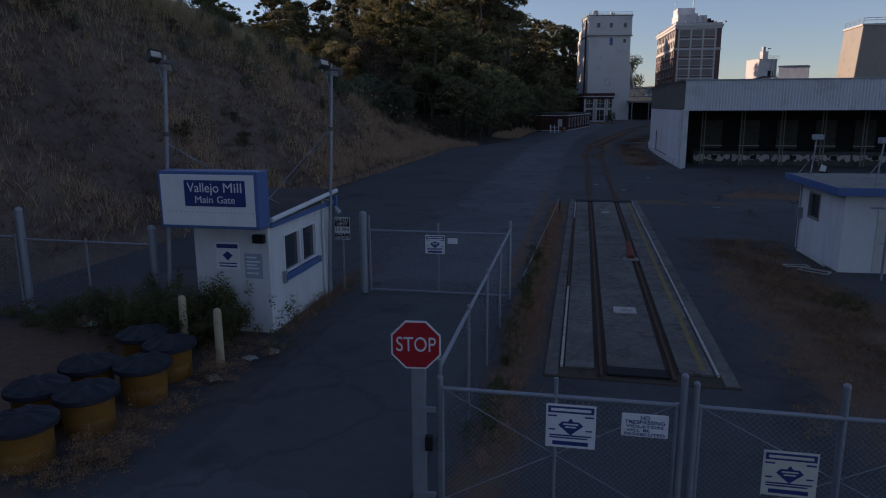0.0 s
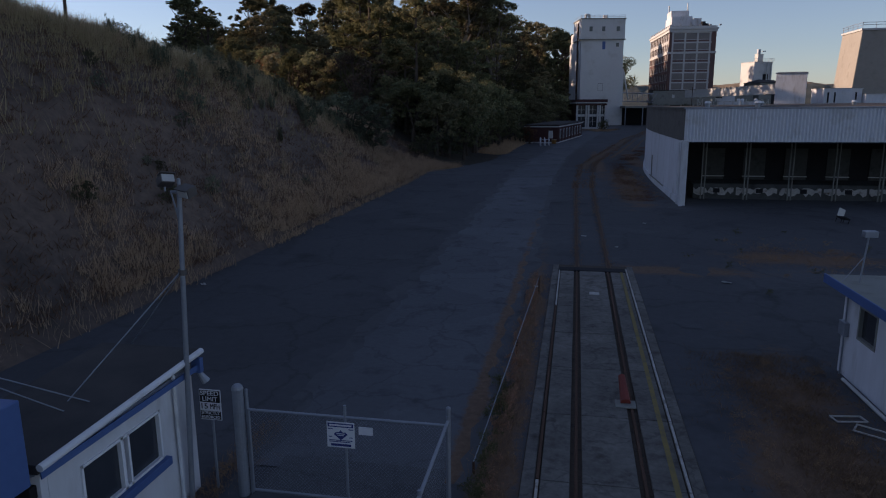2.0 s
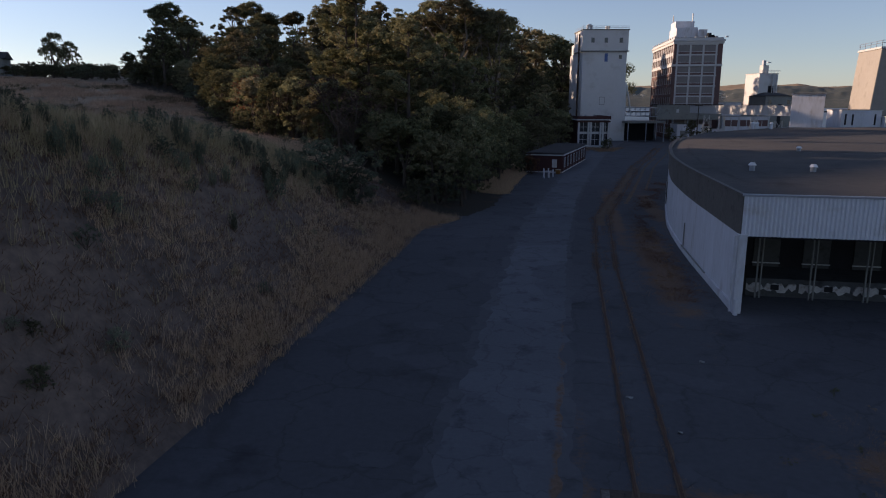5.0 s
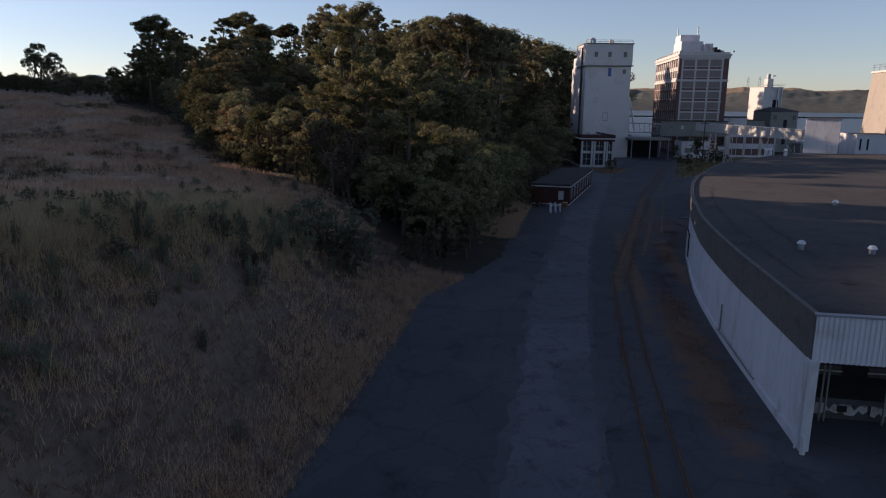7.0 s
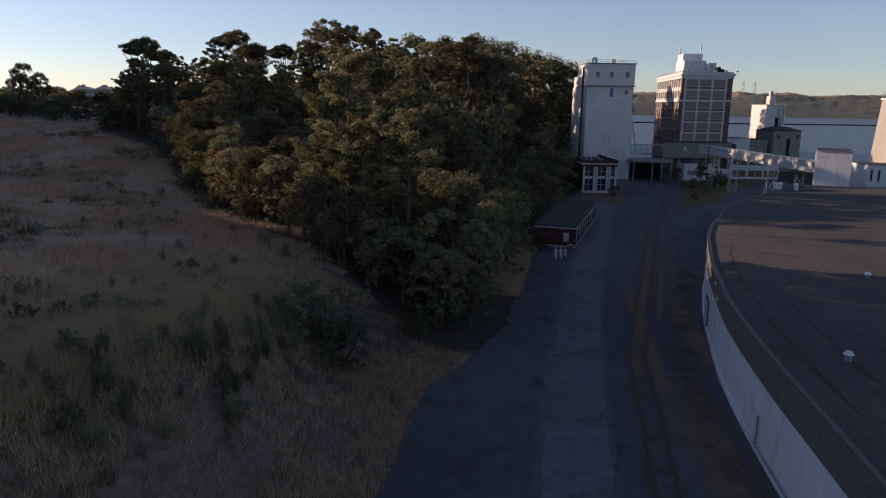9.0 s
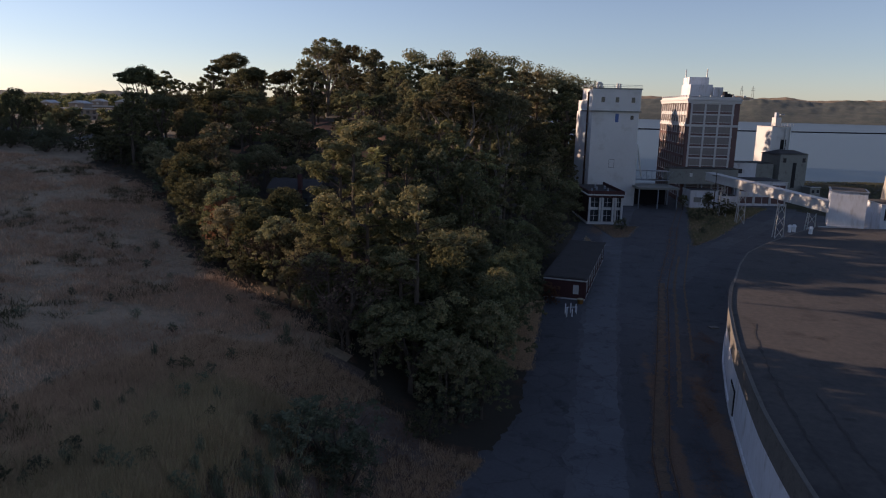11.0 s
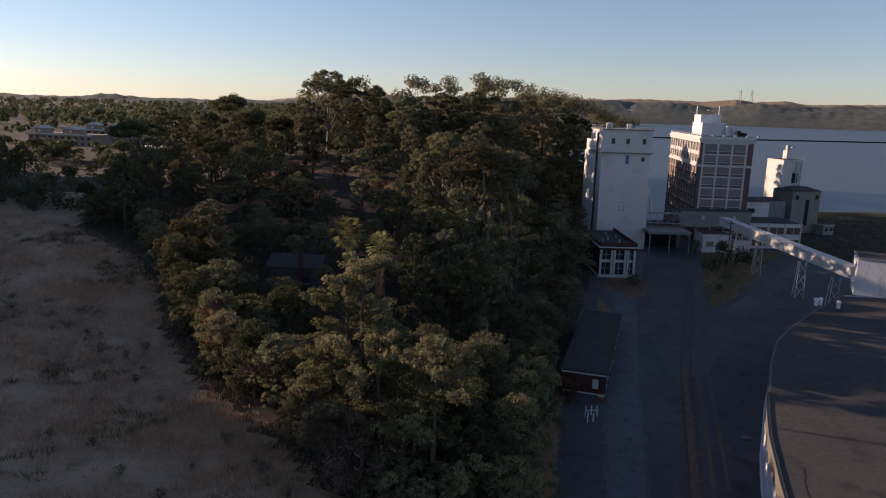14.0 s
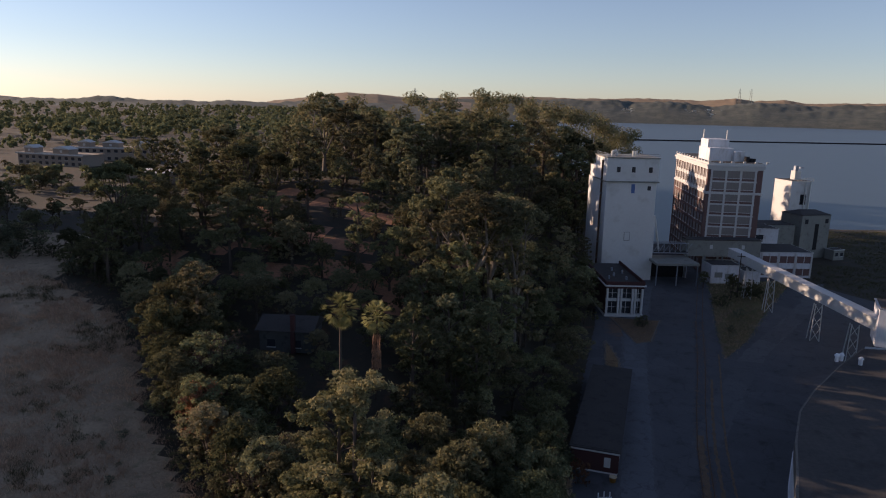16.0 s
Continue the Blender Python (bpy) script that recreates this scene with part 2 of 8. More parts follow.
M_LEAF_PINE = leaf_mat("pine_needle", (0.101, 0.114, 0.065), (0.226, 0.204, 0.098), var=0.45, trans=0.34)
M_LEAF_OAK = leaf_mat("oak_leaf", (0.084, 0.099, 0.058), (0.19, 0.176, 0.088), var=0.5, trans=0.34)
M_LEAF_DARK = leaf_mat("dark_shrub_leaf", (0.08, 0.093, 0.06), (0.169, 0.16, 0.087), trans=0.4)
M_LEAF_GREY = leaf_mat("grey_green_leaf", (0.104, 0.128, 0.09), (0.198, 0.208, 0.136), trans=0.4)
M_LEAF_RED = leaf_mat("russet_leaf", (0.136, 0.072, 0.045), (0.255, 0.144, 0.081), trans=0.34)
M_TWIG = leaf_mat("bare_twig", (0.10, 0.075, 0.055), (0.16, 0.12, 0.085), trans=0.1)
M_GRASS = leaf_mat("dry_grass_blade", (0.58, 0.45, 0.27), (0.37, 0.285, 0.175), var=0.3, trans=0.45)
M_WEED = leaf_mat("green_weed_blade", (0.12, 0.13, 0.07), (0.21, 0.19, 0.105), trans=0.45)
M_WATER = mat("bay_water", (0.075, 0.105, 0.13), (0.06, 0.09, 0.115), 0.42, big=0.004, fine=0.05, bump=0.3, spec=0.4, coords="World")
# Far woods: base colour greyed a little in place of distance haze.
M_HILL = mat("far_hazed_wooded_hill", (0.060, 0.074, 0.064), (0.120, 0.122, 0.10), 0.95, big=0.02, fine=0.11, bump=0.3, stain=(0.04, 0.05, 0.042), coords="World", contrast=2.0)
M_GOLD = mat("far_golden_hill", (0.31, 0.225, 0.145), (0.2, 0.165, 0.11), 0.95, big=0.004, fine=0.02, bump=0.2, coords="World", contrast=2.0)
M_DEADLEAF = leaf_mat("dead_weed_leaf", (0.20, 0.128, 0.078), (0.33, 0.215, 0.128), trans=0.4)
M_WEEDLEAF = leaf_mat("green_weed_leaf", (0.07, 0.085, 0.038), (0.13, 0.125, 0.06), trans=0.4)
# Dock doors and platform: recess shade put into the colour; house walls reuse it.
M_DOCKD = mat("shade_toned_paint", (0.10, 0.105, 0.10), (0.06, 0.06, 0.058), 0.85, big=0.5, fine=4, bump=0.15, stain=(0.03, 0.03, 0.03), coords="World")
M_BEIGE = mat("weathered_beige_concrete", (0.36, 0.33, 0.285), (0.28, 0.255, 0.22), 0.9, big=0.12, fine=1.2, bump=0.15, stain=(0.24, 0.22, 0.19), coords="World")
M_BLEACH = mat("bleached_blue_notice", (0.34, 0.40, 0.50), (0.26, 0.32, 0.42), 0.6, big=2, fine=9, bump=0.0)
M_POLE = mat("dull_weathered_steel", (0.17, 0.155, 0.145), (0.10, 0.09, 0.085), 0.7, 0.4, big=1.5, fine=9, bump=0.1)
M_PAPER = mat("torn_paper", (0.62, 0.62, 0.60), (0.5, 0.49, 0.46), 0.9, big=3, fine=14, bump=0.1)
M_BAND = mat("weathered_band_panel", (0.17, 0.155, 0.135), (0.10, 0.092, 0.082), 0.85, big=0.5, fine=4, bump=0.1, stain=(0.065, 0.058, 0.05), coords="World")
M_PANE = mat("dusty_brown_glazing", (0.25, 0.222, 0.21), (0.19, 0.168, 0.16), 0.35, big=0.3, fine=2, bump=0.02, spec=0.4, coords="World")
M_DKROOF = mat("dark_felt_roof", (0.04, 0.037, 0.036), (0.06, 0.054, 0.05), 0.95, big=0.3, fine=3, bump=0.2, stain=(0.025, 0.024, 0.024), coords="World")
# Apartment walls carry their shade in a brown-grey tone, roofs their sunlight in beige.
M_FLATS = mat("apartment_render", (0.34, 0.285, 0.23), (0.26, 0.215, 0.175), 0.9, big=0.3, fine=2, bump=0.05, coords="World")
M_FLATROOF = mat("apartment_roof", (0.40, 0.33, 0.25), (0.30, 0.25, 0.195), 0.9, big=0.3, fine=2, bump=0.1, coords="World")


# ---- mesh helpers ----
def mesh_of(name, verts, faces, material, smooth=False):
    me = bpy.data.meshes.new(name)
    me.from_pydata([tuple(v) for v in verts], [], faces)
    me.materials.append(material)
    if smooth:
        me.polygons.foreach_set("use_smooth", [True] * len(me.polygons))
    me.update()
    return me


def part(name, bm, material, parent=None, label="", m=None):
    """Link a bmesh or a mesh as one object, under a thing or a part."""
    if isinstance(bm, bmesh.types.BMesh):
        me = bpy.data.meshes.new(name)
        bm.to_mesh(me); bm.free()
        me.materials.append(material)
    else:
        me = bm
    ob = new(name, me)
    if parent:
        ob.parent = parent
    if m is not None:
        ob.matrix_basis = m
    if label:
        ob["label"] = label
    return ob


def thing(name, m, label, category, group="", kind=""):
    ob = new(name)
    ob.matrix_basis = m
    return tagged(ob, label, category, group, kind)


def box(x0, x1, y0, y1, z0, z1, bevel=0.0, bm=None):
    b = bm or bmesh.new()
    r = bmesh.ops.create_cube(b, size=1.0, matrix=Matrix.LocRotScale(((x0 + x1) / 2, (y0 + y1) / 2, (z0 + z1) / 2), None, (x1 - x0, y1 - y0, z1 - z0)))
    if bevel:
        es = list({e for v in r["verts"] for e in v.link_edges})
        bmesh.ops.bevel(b, geom=es, offset=bevel, segments=2, affect='EDGES', profile=0.5)
    return b


def rod(p, q, r, r2=None, seg=10, bm=None):
    b = bm or bmesh.new()
    p, q = Vector(p), Vector(q)
    d = q - p
    m = Matrix.Translation((p + q) / 2) @ d.to_track_quat('Z', 'Y').to_matrix().to_4x4()
    bmesh.ops.create_cone(b, cap_ends=True, segments=seg, radius1=r, radius2=r if r2 is None else r2, depth=d.length, matrix=m)
    return b


def prism(poly, z0, z1):
    """An upright prism on a polygon given counter-clockwise."""
    n = len(poly)
    v = [(x, y, z0) for x, y in poly] + [(x, y, z1) for x, y in poly]
    f = [tuple(range(n - 1, -1, -1)), tuple(range(n, 2 * n))] + [(i, (i + 1) % n, n + (i + 1) % n, n + i) for i in range(n)]
    b = bmesh.new()
    vs = [b.verts.new(c) for c in v]
    for q in f:
        b.faces.new([vs[i] for i in q])
    return b


def text_mesh(body, size, width=None, thick=0.004):
    c = bpy.data.curves.new("lettering", 'FONT')
    c.body, c.size, c.extrude, c.align_x, c.align_y = body, size, thick, 'CENTER', 'CENTER'
    o = bpy.data.objects.new("lettering", c)
    scene.collection.objects.link(o)
    dg = bpy.context.evaluated_depsgraph_get()
    me = bpy.data.meshes.new_from_object(o.evaluated_get(dg))
    bpy.data.objects.remove(o)
    if width:
        xs = [v.co.x for v in me.vertices]
        k = width / (max(xs) - min(xs))
        for v in me.vertices:
            v.co.x *= k
    return me


def lettering(body, size, parent, m, material, width=None):
    """Raised letters, each word a part of its own, centred on m."""
    words = body.split(" ")
    k = (width or size * 0.6 * len(body)) / len(body)
    x = -k * len(body) / 2
    for w in words:
        me = text_mesh(w, size, k * len(w))
        me.materials.clear(); me.materials.append(material)
        part("lettering", me, material, parent, m=m @ pose(x + k * len(w) / 2, 0, 0))
        x += k * (len(w) + 1)


UP = pose(0, 0, 0, 90)      # a sheet in xy turned to face -y

# ---- ground ----


def interp(x, xs, ys):
    return float(np.interp(x, xs, ys))


def hill_foot(y):
    """x of the foot of the bank, where the yard's asphalt ends."""
    return interp(y, [-40, 10, 30, 60, 72, 80, 90, 112, 125, 140, 170, 205, 235, 330],
                  [-17, -16.6, -16.2, -16.3, -16.8, -13.5, -11.0, -10.8, -10.5, -9.5, -6.5, -2.5, -1.0, -1.0])


def sm(a, b, x):
    t = min(max((x - a) / (b - a), 0.0), 1.0)
    return t * t * (3 - 2 * t)


def coast(y):
    return interp(y, [318, 330, 400, 520, 545, 620, 1500, 3000], [22, 20, 22, 38, 30, -120, -350, -600])


def land_height(x, y):
    f = hill_foot(y)
    d = f - x
    h = 0.0
    if d > 0:
        # the bank, steep at first, then a plateau; farther on a wooded ridge
        top = interp(y, [-40, 0, 25, 45, 58, 70, 92, 110, 150, 200, 230, 260, 330, 460, 520, 600], [13, 13.5, 13, 11.0, 9.8, 8.2, 7.2, 6.8, 11, 17.5, 20, 22, 25, 34, 28, 16])
        w = interp(y, [-40, 20, 50, 65, 75, 110, 160, 260], [14, 14, 13.5, 16, 20, 30, 34, 40])
        if y > 110:
            top += (12.5 - top) * sm(70, 165, d) * sm(110, 150, y)
        h = top * sm(-2.0, w, d) if y < 75 else top * sm(0.0, w, d)
        h += interp(d, [0, 25, 90, 140, 220, 700], [0, 0, 4.5, 7, 8, 5])
        # Unseen western hill, added to block the low sun; its dip lights the roof.
        h += interp(y, [-400, 134, 144, 174, 184, 200, 218, 232, 246], [60, 60, 40, 40, 60, 60, 50, 20, 0]) * math.exp(-((x + 272) / 45) ** 2)
        h += 0.35 * noise.noise(Vector((x * 0.13, y * 0.13, 0))) * min(1, d / 6)
    if y > 318:
        c = coast(y)
        if x > c:
            lim = interp(x, [20, 55, 100, 140, 5000], [316, 322, 376, 386, 386])
            h = -1.0 - 5.0 * sm(0, 14, min(x - c, y - lim)) if y > lim else -1.0 * sm(-18, 0, y - lim)
        elif d > 0:
            h *= sm(0, 40, c - x)
    if y > 700 and x < coast(y):
        h += 10 * sm(700, 1500, y)
    return h


def wood_edge(x):
    """y where the meadow ends and the wood begins."""
    return interp(x, [-400, -150, -110, -100, -87, -76, -67, -49, -38, -24, -17, 0], [190, 165, 156, 152, 145, 134, 121, 104, 96, 84, 80, 78])


def axis_lines(a, b, step, lo, hi, grow=1.22):
    v = list(np.arange(a, b + 1e-6, step))
    s, p = step, b
    while p < hi:
        s *= grow; p += s; v.append(p)
    s, p = step, a
    while p > lo:
        s *= grow; p -= s; v.insert(0, p)
    return v


GX = axis_lines(-130, 30, 2.0, -4500, 4500)
GY = axis_lines(-30, 150, 2.0, -1500, 4800, 1.12)
gv = [(x, y, land_height(x, y) - 0.05) for y in GY for x in GX]
nx = len(GX)
gf = [(j * nx + i, j * nx + i + 1, (j + 1) * nx + i + 1, (j + 1) * nx + i) for j in range(len(GY) - 1) for i in range(nx - 1)]
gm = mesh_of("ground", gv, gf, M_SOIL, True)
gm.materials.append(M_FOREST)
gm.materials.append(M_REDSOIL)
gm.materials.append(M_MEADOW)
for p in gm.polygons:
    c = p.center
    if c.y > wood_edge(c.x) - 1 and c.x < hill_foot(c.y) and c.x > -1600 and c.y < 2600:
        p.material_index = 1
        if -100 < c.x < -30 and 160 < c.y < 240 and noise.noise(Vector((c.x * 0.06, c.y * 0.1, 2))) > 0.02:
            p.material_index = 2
        # Far-left slope takes the paler meadow colour: dry grass plus veiling glare.
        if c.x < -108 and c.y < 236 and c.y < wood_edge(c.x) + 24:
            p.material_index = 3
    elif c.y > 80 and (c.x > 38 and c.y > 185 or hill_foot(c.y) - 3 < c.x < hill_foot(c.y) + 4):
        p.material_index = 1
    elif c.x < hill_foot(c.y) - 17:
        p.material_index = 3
tagged(new("ground", gm), "dry grassy hillside and dark wooded slope rising beside the yard, plus an added unseen hill that shades it", "ground", kind="structure")
tagged(new("water", mesh_of("water", [(-200, 300, -3), (5000, 300, -3), (5000, 4900, -3), (-200, 4900, -3)], [(0, 1, 2, 3)], M_WATER)),
       "calm grey-blue bay water behind the mill", "water", kind="structure")


def strip(name, rows, material, label, cat="road", kind="structure", z=0.02):
    """A sheet from rows of (y, left x, right x)."""
    v, f = [], []
    for i, (y, a, b) in enumerate(rows):
        v += [(a, y, z), ((a + b) / 2, y, z), (b, y, z)]
        if i:
            k = 3 * i
            f += [(k - 3, k - 2, k + 1, k), (k - 2, k - 1, k + 2, k + 1)]
    return tagged(new(name, mesh_of(name, v, f, material)), label, cat, kind=kind)


def ragged(y, amp, s=1.0, k=0.0):
    return amp * (noise.noise(Vector((y * 0.9 * s, k, 0))) + 0.6 * noise.noise(Vector((y * 2.7 * s, k, 3))))


ys = np.arange(-40, 318, 0.5)
strip("pavement", [(y, hill_foot(y) + ragged(y, 0.5), interp(y, [190, 215, 235, 262, 318], [170, 118, 82, 64, 60])) for y in ys], M_ASPH, "dark cracked asphalt yard in front of the mill", "pavement")
ROADC = ([-40, 65, 97, 130, 166, 200, 240, 290], [-3.7, -4.0, -3.0, -0.6, 3.0, 6.2, 13, 24])
strip("road", [(y, interp(y, *ROADC) - 2.25 + ragged(y, 0.55, 0.5), interp(y, *ROADC) + 2.25 + ragged(y, 0.4, 0.5, 5)) for y in np.arange(6, 290, 0.5)],
      M_ROAD, "worn lighter grey asphalt lane with ragged edges", z=0.04)
M_DUSTY = mat("dusty_asphalt", (0.078, 0.079, 0.084), (0.106, 0.107, 0.112), 0.9, big=0.2, fine=3.0, bump=0.3, stain=(0.05, 0.05, 0.054), coords="World", cracks=0.25)
BRANCH = ([146, 170, 193, 215, 238, 262], [10.5, 20.0, 30.5, 43.5, 56.5, 66])
strip("road", [(y, interp(y, *BRANCH) - 1.6 + ragged(y, 0.6, 0.4, 2), interp(y, *BRANCH) + 3.4 + ragged(y, 0.7, 0.4, 7)) for y in np.arange(146, 262, 0.5)],
      M_DUSTY, "dusty lighter asphalt lane branching past the island", z=0.036)
strip("road_margin", [(y, interp(y, *ROADC) - 2.85 + ragged(y, 0.7, 0.4, 12), interp(y, *ROADC) + 2.7 + ragged(y, 0.5, 0.4, 17)) for y in np.arange(6, 290, 0.5)],
      M_DUSTY, "dusty margin of the lighter lane", z=0.03)
strip("road", [(y, -5.6 + ragged(y, 0.1), -1.9) for y in np.arange(-40, 6.6, 0.5)], M_DUSTY, "worn asphalt driveway through the gate", z=0.044)

RAILC = ([25, 60, 84, 100, 112, 132, 146, 160, 178, 190, 211, 262], [1.55, 1.4, 2.1, 4.4, 6.2, 9.0, 10.9, 13.4, 17.0, 19.2, 22.8, 33])
for side in (-0.75, 0.75):
    v, f = [], []
    for i, y in enumerate(np.arange(25.8, 262, 1.0)):
        x = interp(y, *RAILC) + side
        v += [(x - 0.05, y, 0.02), (x - 0.05, y, 0.075), (x + 0.05, y, 0.075), (x + 0.05, y, 0.02)]
        if i:
            k = 4 * i
            f += [(k - 4, k, k + 1, k - 3), (k - 3, k + 1, k + 2, k - 2), (k - 2, k + 2, k + 3, k - 1)]
    tagged(new("rail", mesh_of("rail", v, f, M_RUST)), "rusty steel rail sunk in the asphalt", "rail", "rails of the siding", "structure")

for i, (off, wd, ya, yb) in enumerate(((-0.75, 0.2, 26, 250), (0.75, 0.2, 26, 250), (-0.2, 1.0, 78, 150), (1.9, 0.5, 95, 175), (3.6, 0.35, 110, 190))):
    strip("verge", [(y, interp(y, *RAILC) + off - wd / 2 + ragged(y, wd * 0.55, 1, i), interp(y, *RAILC) + off + wd / 2 + ragged(y, wd * 0.55, 1, i + 9)) for y in np.arange(ya, yb, 0.5)],
          M_DEADV, "line of brown soil and dead weeds along the rails", "ground", z=0.048 + 0.004 * i)

def patches(name, spots, material, label, seed, z):
    """Irregular worn patches of another asphalt, thin sheets on the road at (x, y, rx, ry)."""
    r = random.Random(seed)
    v, f = [], []
    kept = []
    for x, y, rx, ry in spots:
        if any(abs(x - a) < rx + c + 0.2 and abs(y - b) < ry + d + 0.2 for a, b, c, d in kept):
            continue
        kept.append((x, y, rx, ry))
        n, k = 15, len(v)
        for i in range(n):
            a = 6.283 * i / n
            q = r.uniform(0.6, 1.1)
            v.append((x + rx * q * math.cos(a), y + ry * q * math.sin(a), z))
        f.append(tuple(range(k, k + n)))
    return tagged(new(name, mesh_of(name, v, f, material)), label, "pavement", kind="stuff")


pr = random.Random(63)
M_FAINT = mat("faint_worn_patch", (0.088, 0.089, 0.095), (0.066, 0.067, 0.072), 0.9, big=0.5, fine=6, bump=0.3, stain=(0.045, 0.045, 0.05), coords="World")
patches("yard_patches", [(pr.uniform(-15, 7), pr.uniform(14, 120), pr.uniform(0.2, 1.2), pr.uniform(0.2, 1.6)) for i in range(60)], M_FAINT, "faint pale worn patches in the dark yard", 66, 0.0345)
patches("yard_patches", [(pr.uniform(8, 30), pr.uniform(24, 46), pr.uniform(0.5, 3.2), pr.uniform(0.2, 1.0)) for i in range(26)], M_FAINT, "pale scuffed bands before the loading docks", 67, 0.031)

# ---- rail weighing platform ----
M_FLANGE = mat("flangeway_dirt", (0.055, 0.042, 0.034), (0.10, 0.075, 0.055), 0.95, big=1.5, fine=9, bump=0.5, stain=(0.03, 0.028, 0.026), coords="World")
M_DECK = mat("stained_deck_concrete", (0.21, 0.196, 0.176), (0.10, 0.092, 0.082), 0.9, big=0.8, fine=7, bump=0.3, stain=(0.05, 0.042, 0.036), coords="World", cracks=0.5, island=0.15, contrast=1.6)
M_WORNW = mat("worn_white_paint", (0.60, 0.585, 0.56), (0.33, 0.30, 0.26), 0.8, 0.1, big=1.1, fine=8, bump=0.2, stain=(0.12, 0.085, 0.06), coords="World")
M_BOLL = mat("bollard_paint", (0.50, 0.41, 0.27), (0.40, 0.33, 0.22), 0.6, big=1.0, fine=6, bump=0.1, stain=(0.25, 0.2, 0.15))
scale_t = thing("weigh_platform", pose(0, 0, 0), "long stained concrete rail weighing platform with rusty rails", "scale")
part("deck", box(-0.35, 3.4, -0.5, 26.4, -0.2, 0.045, 0.02), M_FLANGE, scale_t)
part("deck_margin", box(-0.33, -0.06, -0.45, 26.3, 0.0, 0.062, 0.01), M_DECK, scale_t)
part("deck_margin", box(3.11, 3.38, -0.45, 26.3, 0.0, 0.062, 0.01), M_DECK, scale_t)
for a, b, k in ((0.06, 0.66, 0), (0.92, 2.06, 1), (2.32, 2.98, 2)):
    for y0 in np.arange(0.0, 25.6, 3.2):
        part("deck_slab", box(a, b, y0 + 0.012, y0 + 3.188, 0.03, 0.085 + 0.007 * ((int(y0) + k) % 3), 0.012), M_DECK, scale_t)
for x in (0.79, 2.19):
    part("rail", box(x - 0.035, x + 0.035, -0.4, 25.7, 0.04, 0.10, 0.008), M_RUST, scale_t)
for x in (0.0, 3.05):
    for y0 in np.arange(0.0, 25.6, 3.2):
        part("edge_angle", box(x - 0.03, x + 0.03, y0 + 0.01, y0 + 3.17, 0.04, 0.11, 0.008), M_WORNW if (x > 1 or y0 < 6 or y0 > 16) else M_RUST, scale_t, "worn white steel edge")
part("yellow_line", box(2.74, 2.86, 0.2, 25.4, 0.06, 0.104), mat("faded_yellow", (0.30, 0.22, 0.06), (0.15, 0.125, 0.07), 0.8, big=1.4, fine=8, bump=0.1, stain=(0.11, 0.10, 0.09)), scale_t)
part("end_plate", box(-0.05, 3.0, 24.95, 25.6, 0.05, 0.12, 0.01), M_DARK, scale_t)
part("end_plate", box(0.9, 2.1, -0.3, 0.12, 0.05, 0.10, 0.01), M_DARK, scale_t)
part("access_plate", box(1.2, 1.78, 3.9, 4.45, 0.06, 0.115, 0.01), M_WORNW, scale_t, "scuffed white access plate")
part("access_plate", box(1.3, 1.7, 20.9, 21.3, 0.06, 0.112, 0.01), M_WORNW, scale_t)
tcone = thing("marker_post", pose(2.04, 10.4, 0.09), "leaning red-brown marker post on a dark base", "post")
part("base", box(-0.26, 0.26, -0.22, 0.22, 0.0, 0.04, 0.01), M_GREYP, tcone)
part("post", rod((0.0, 0, 0.06), (-0.06, 0.9, 0.42), 0.13, 0.09, 14), mat("faded_red", (0.25, 0.05, 0.035), (0.16, 0.04, 0.03), 0.6, big=2, fine=9), tcone)


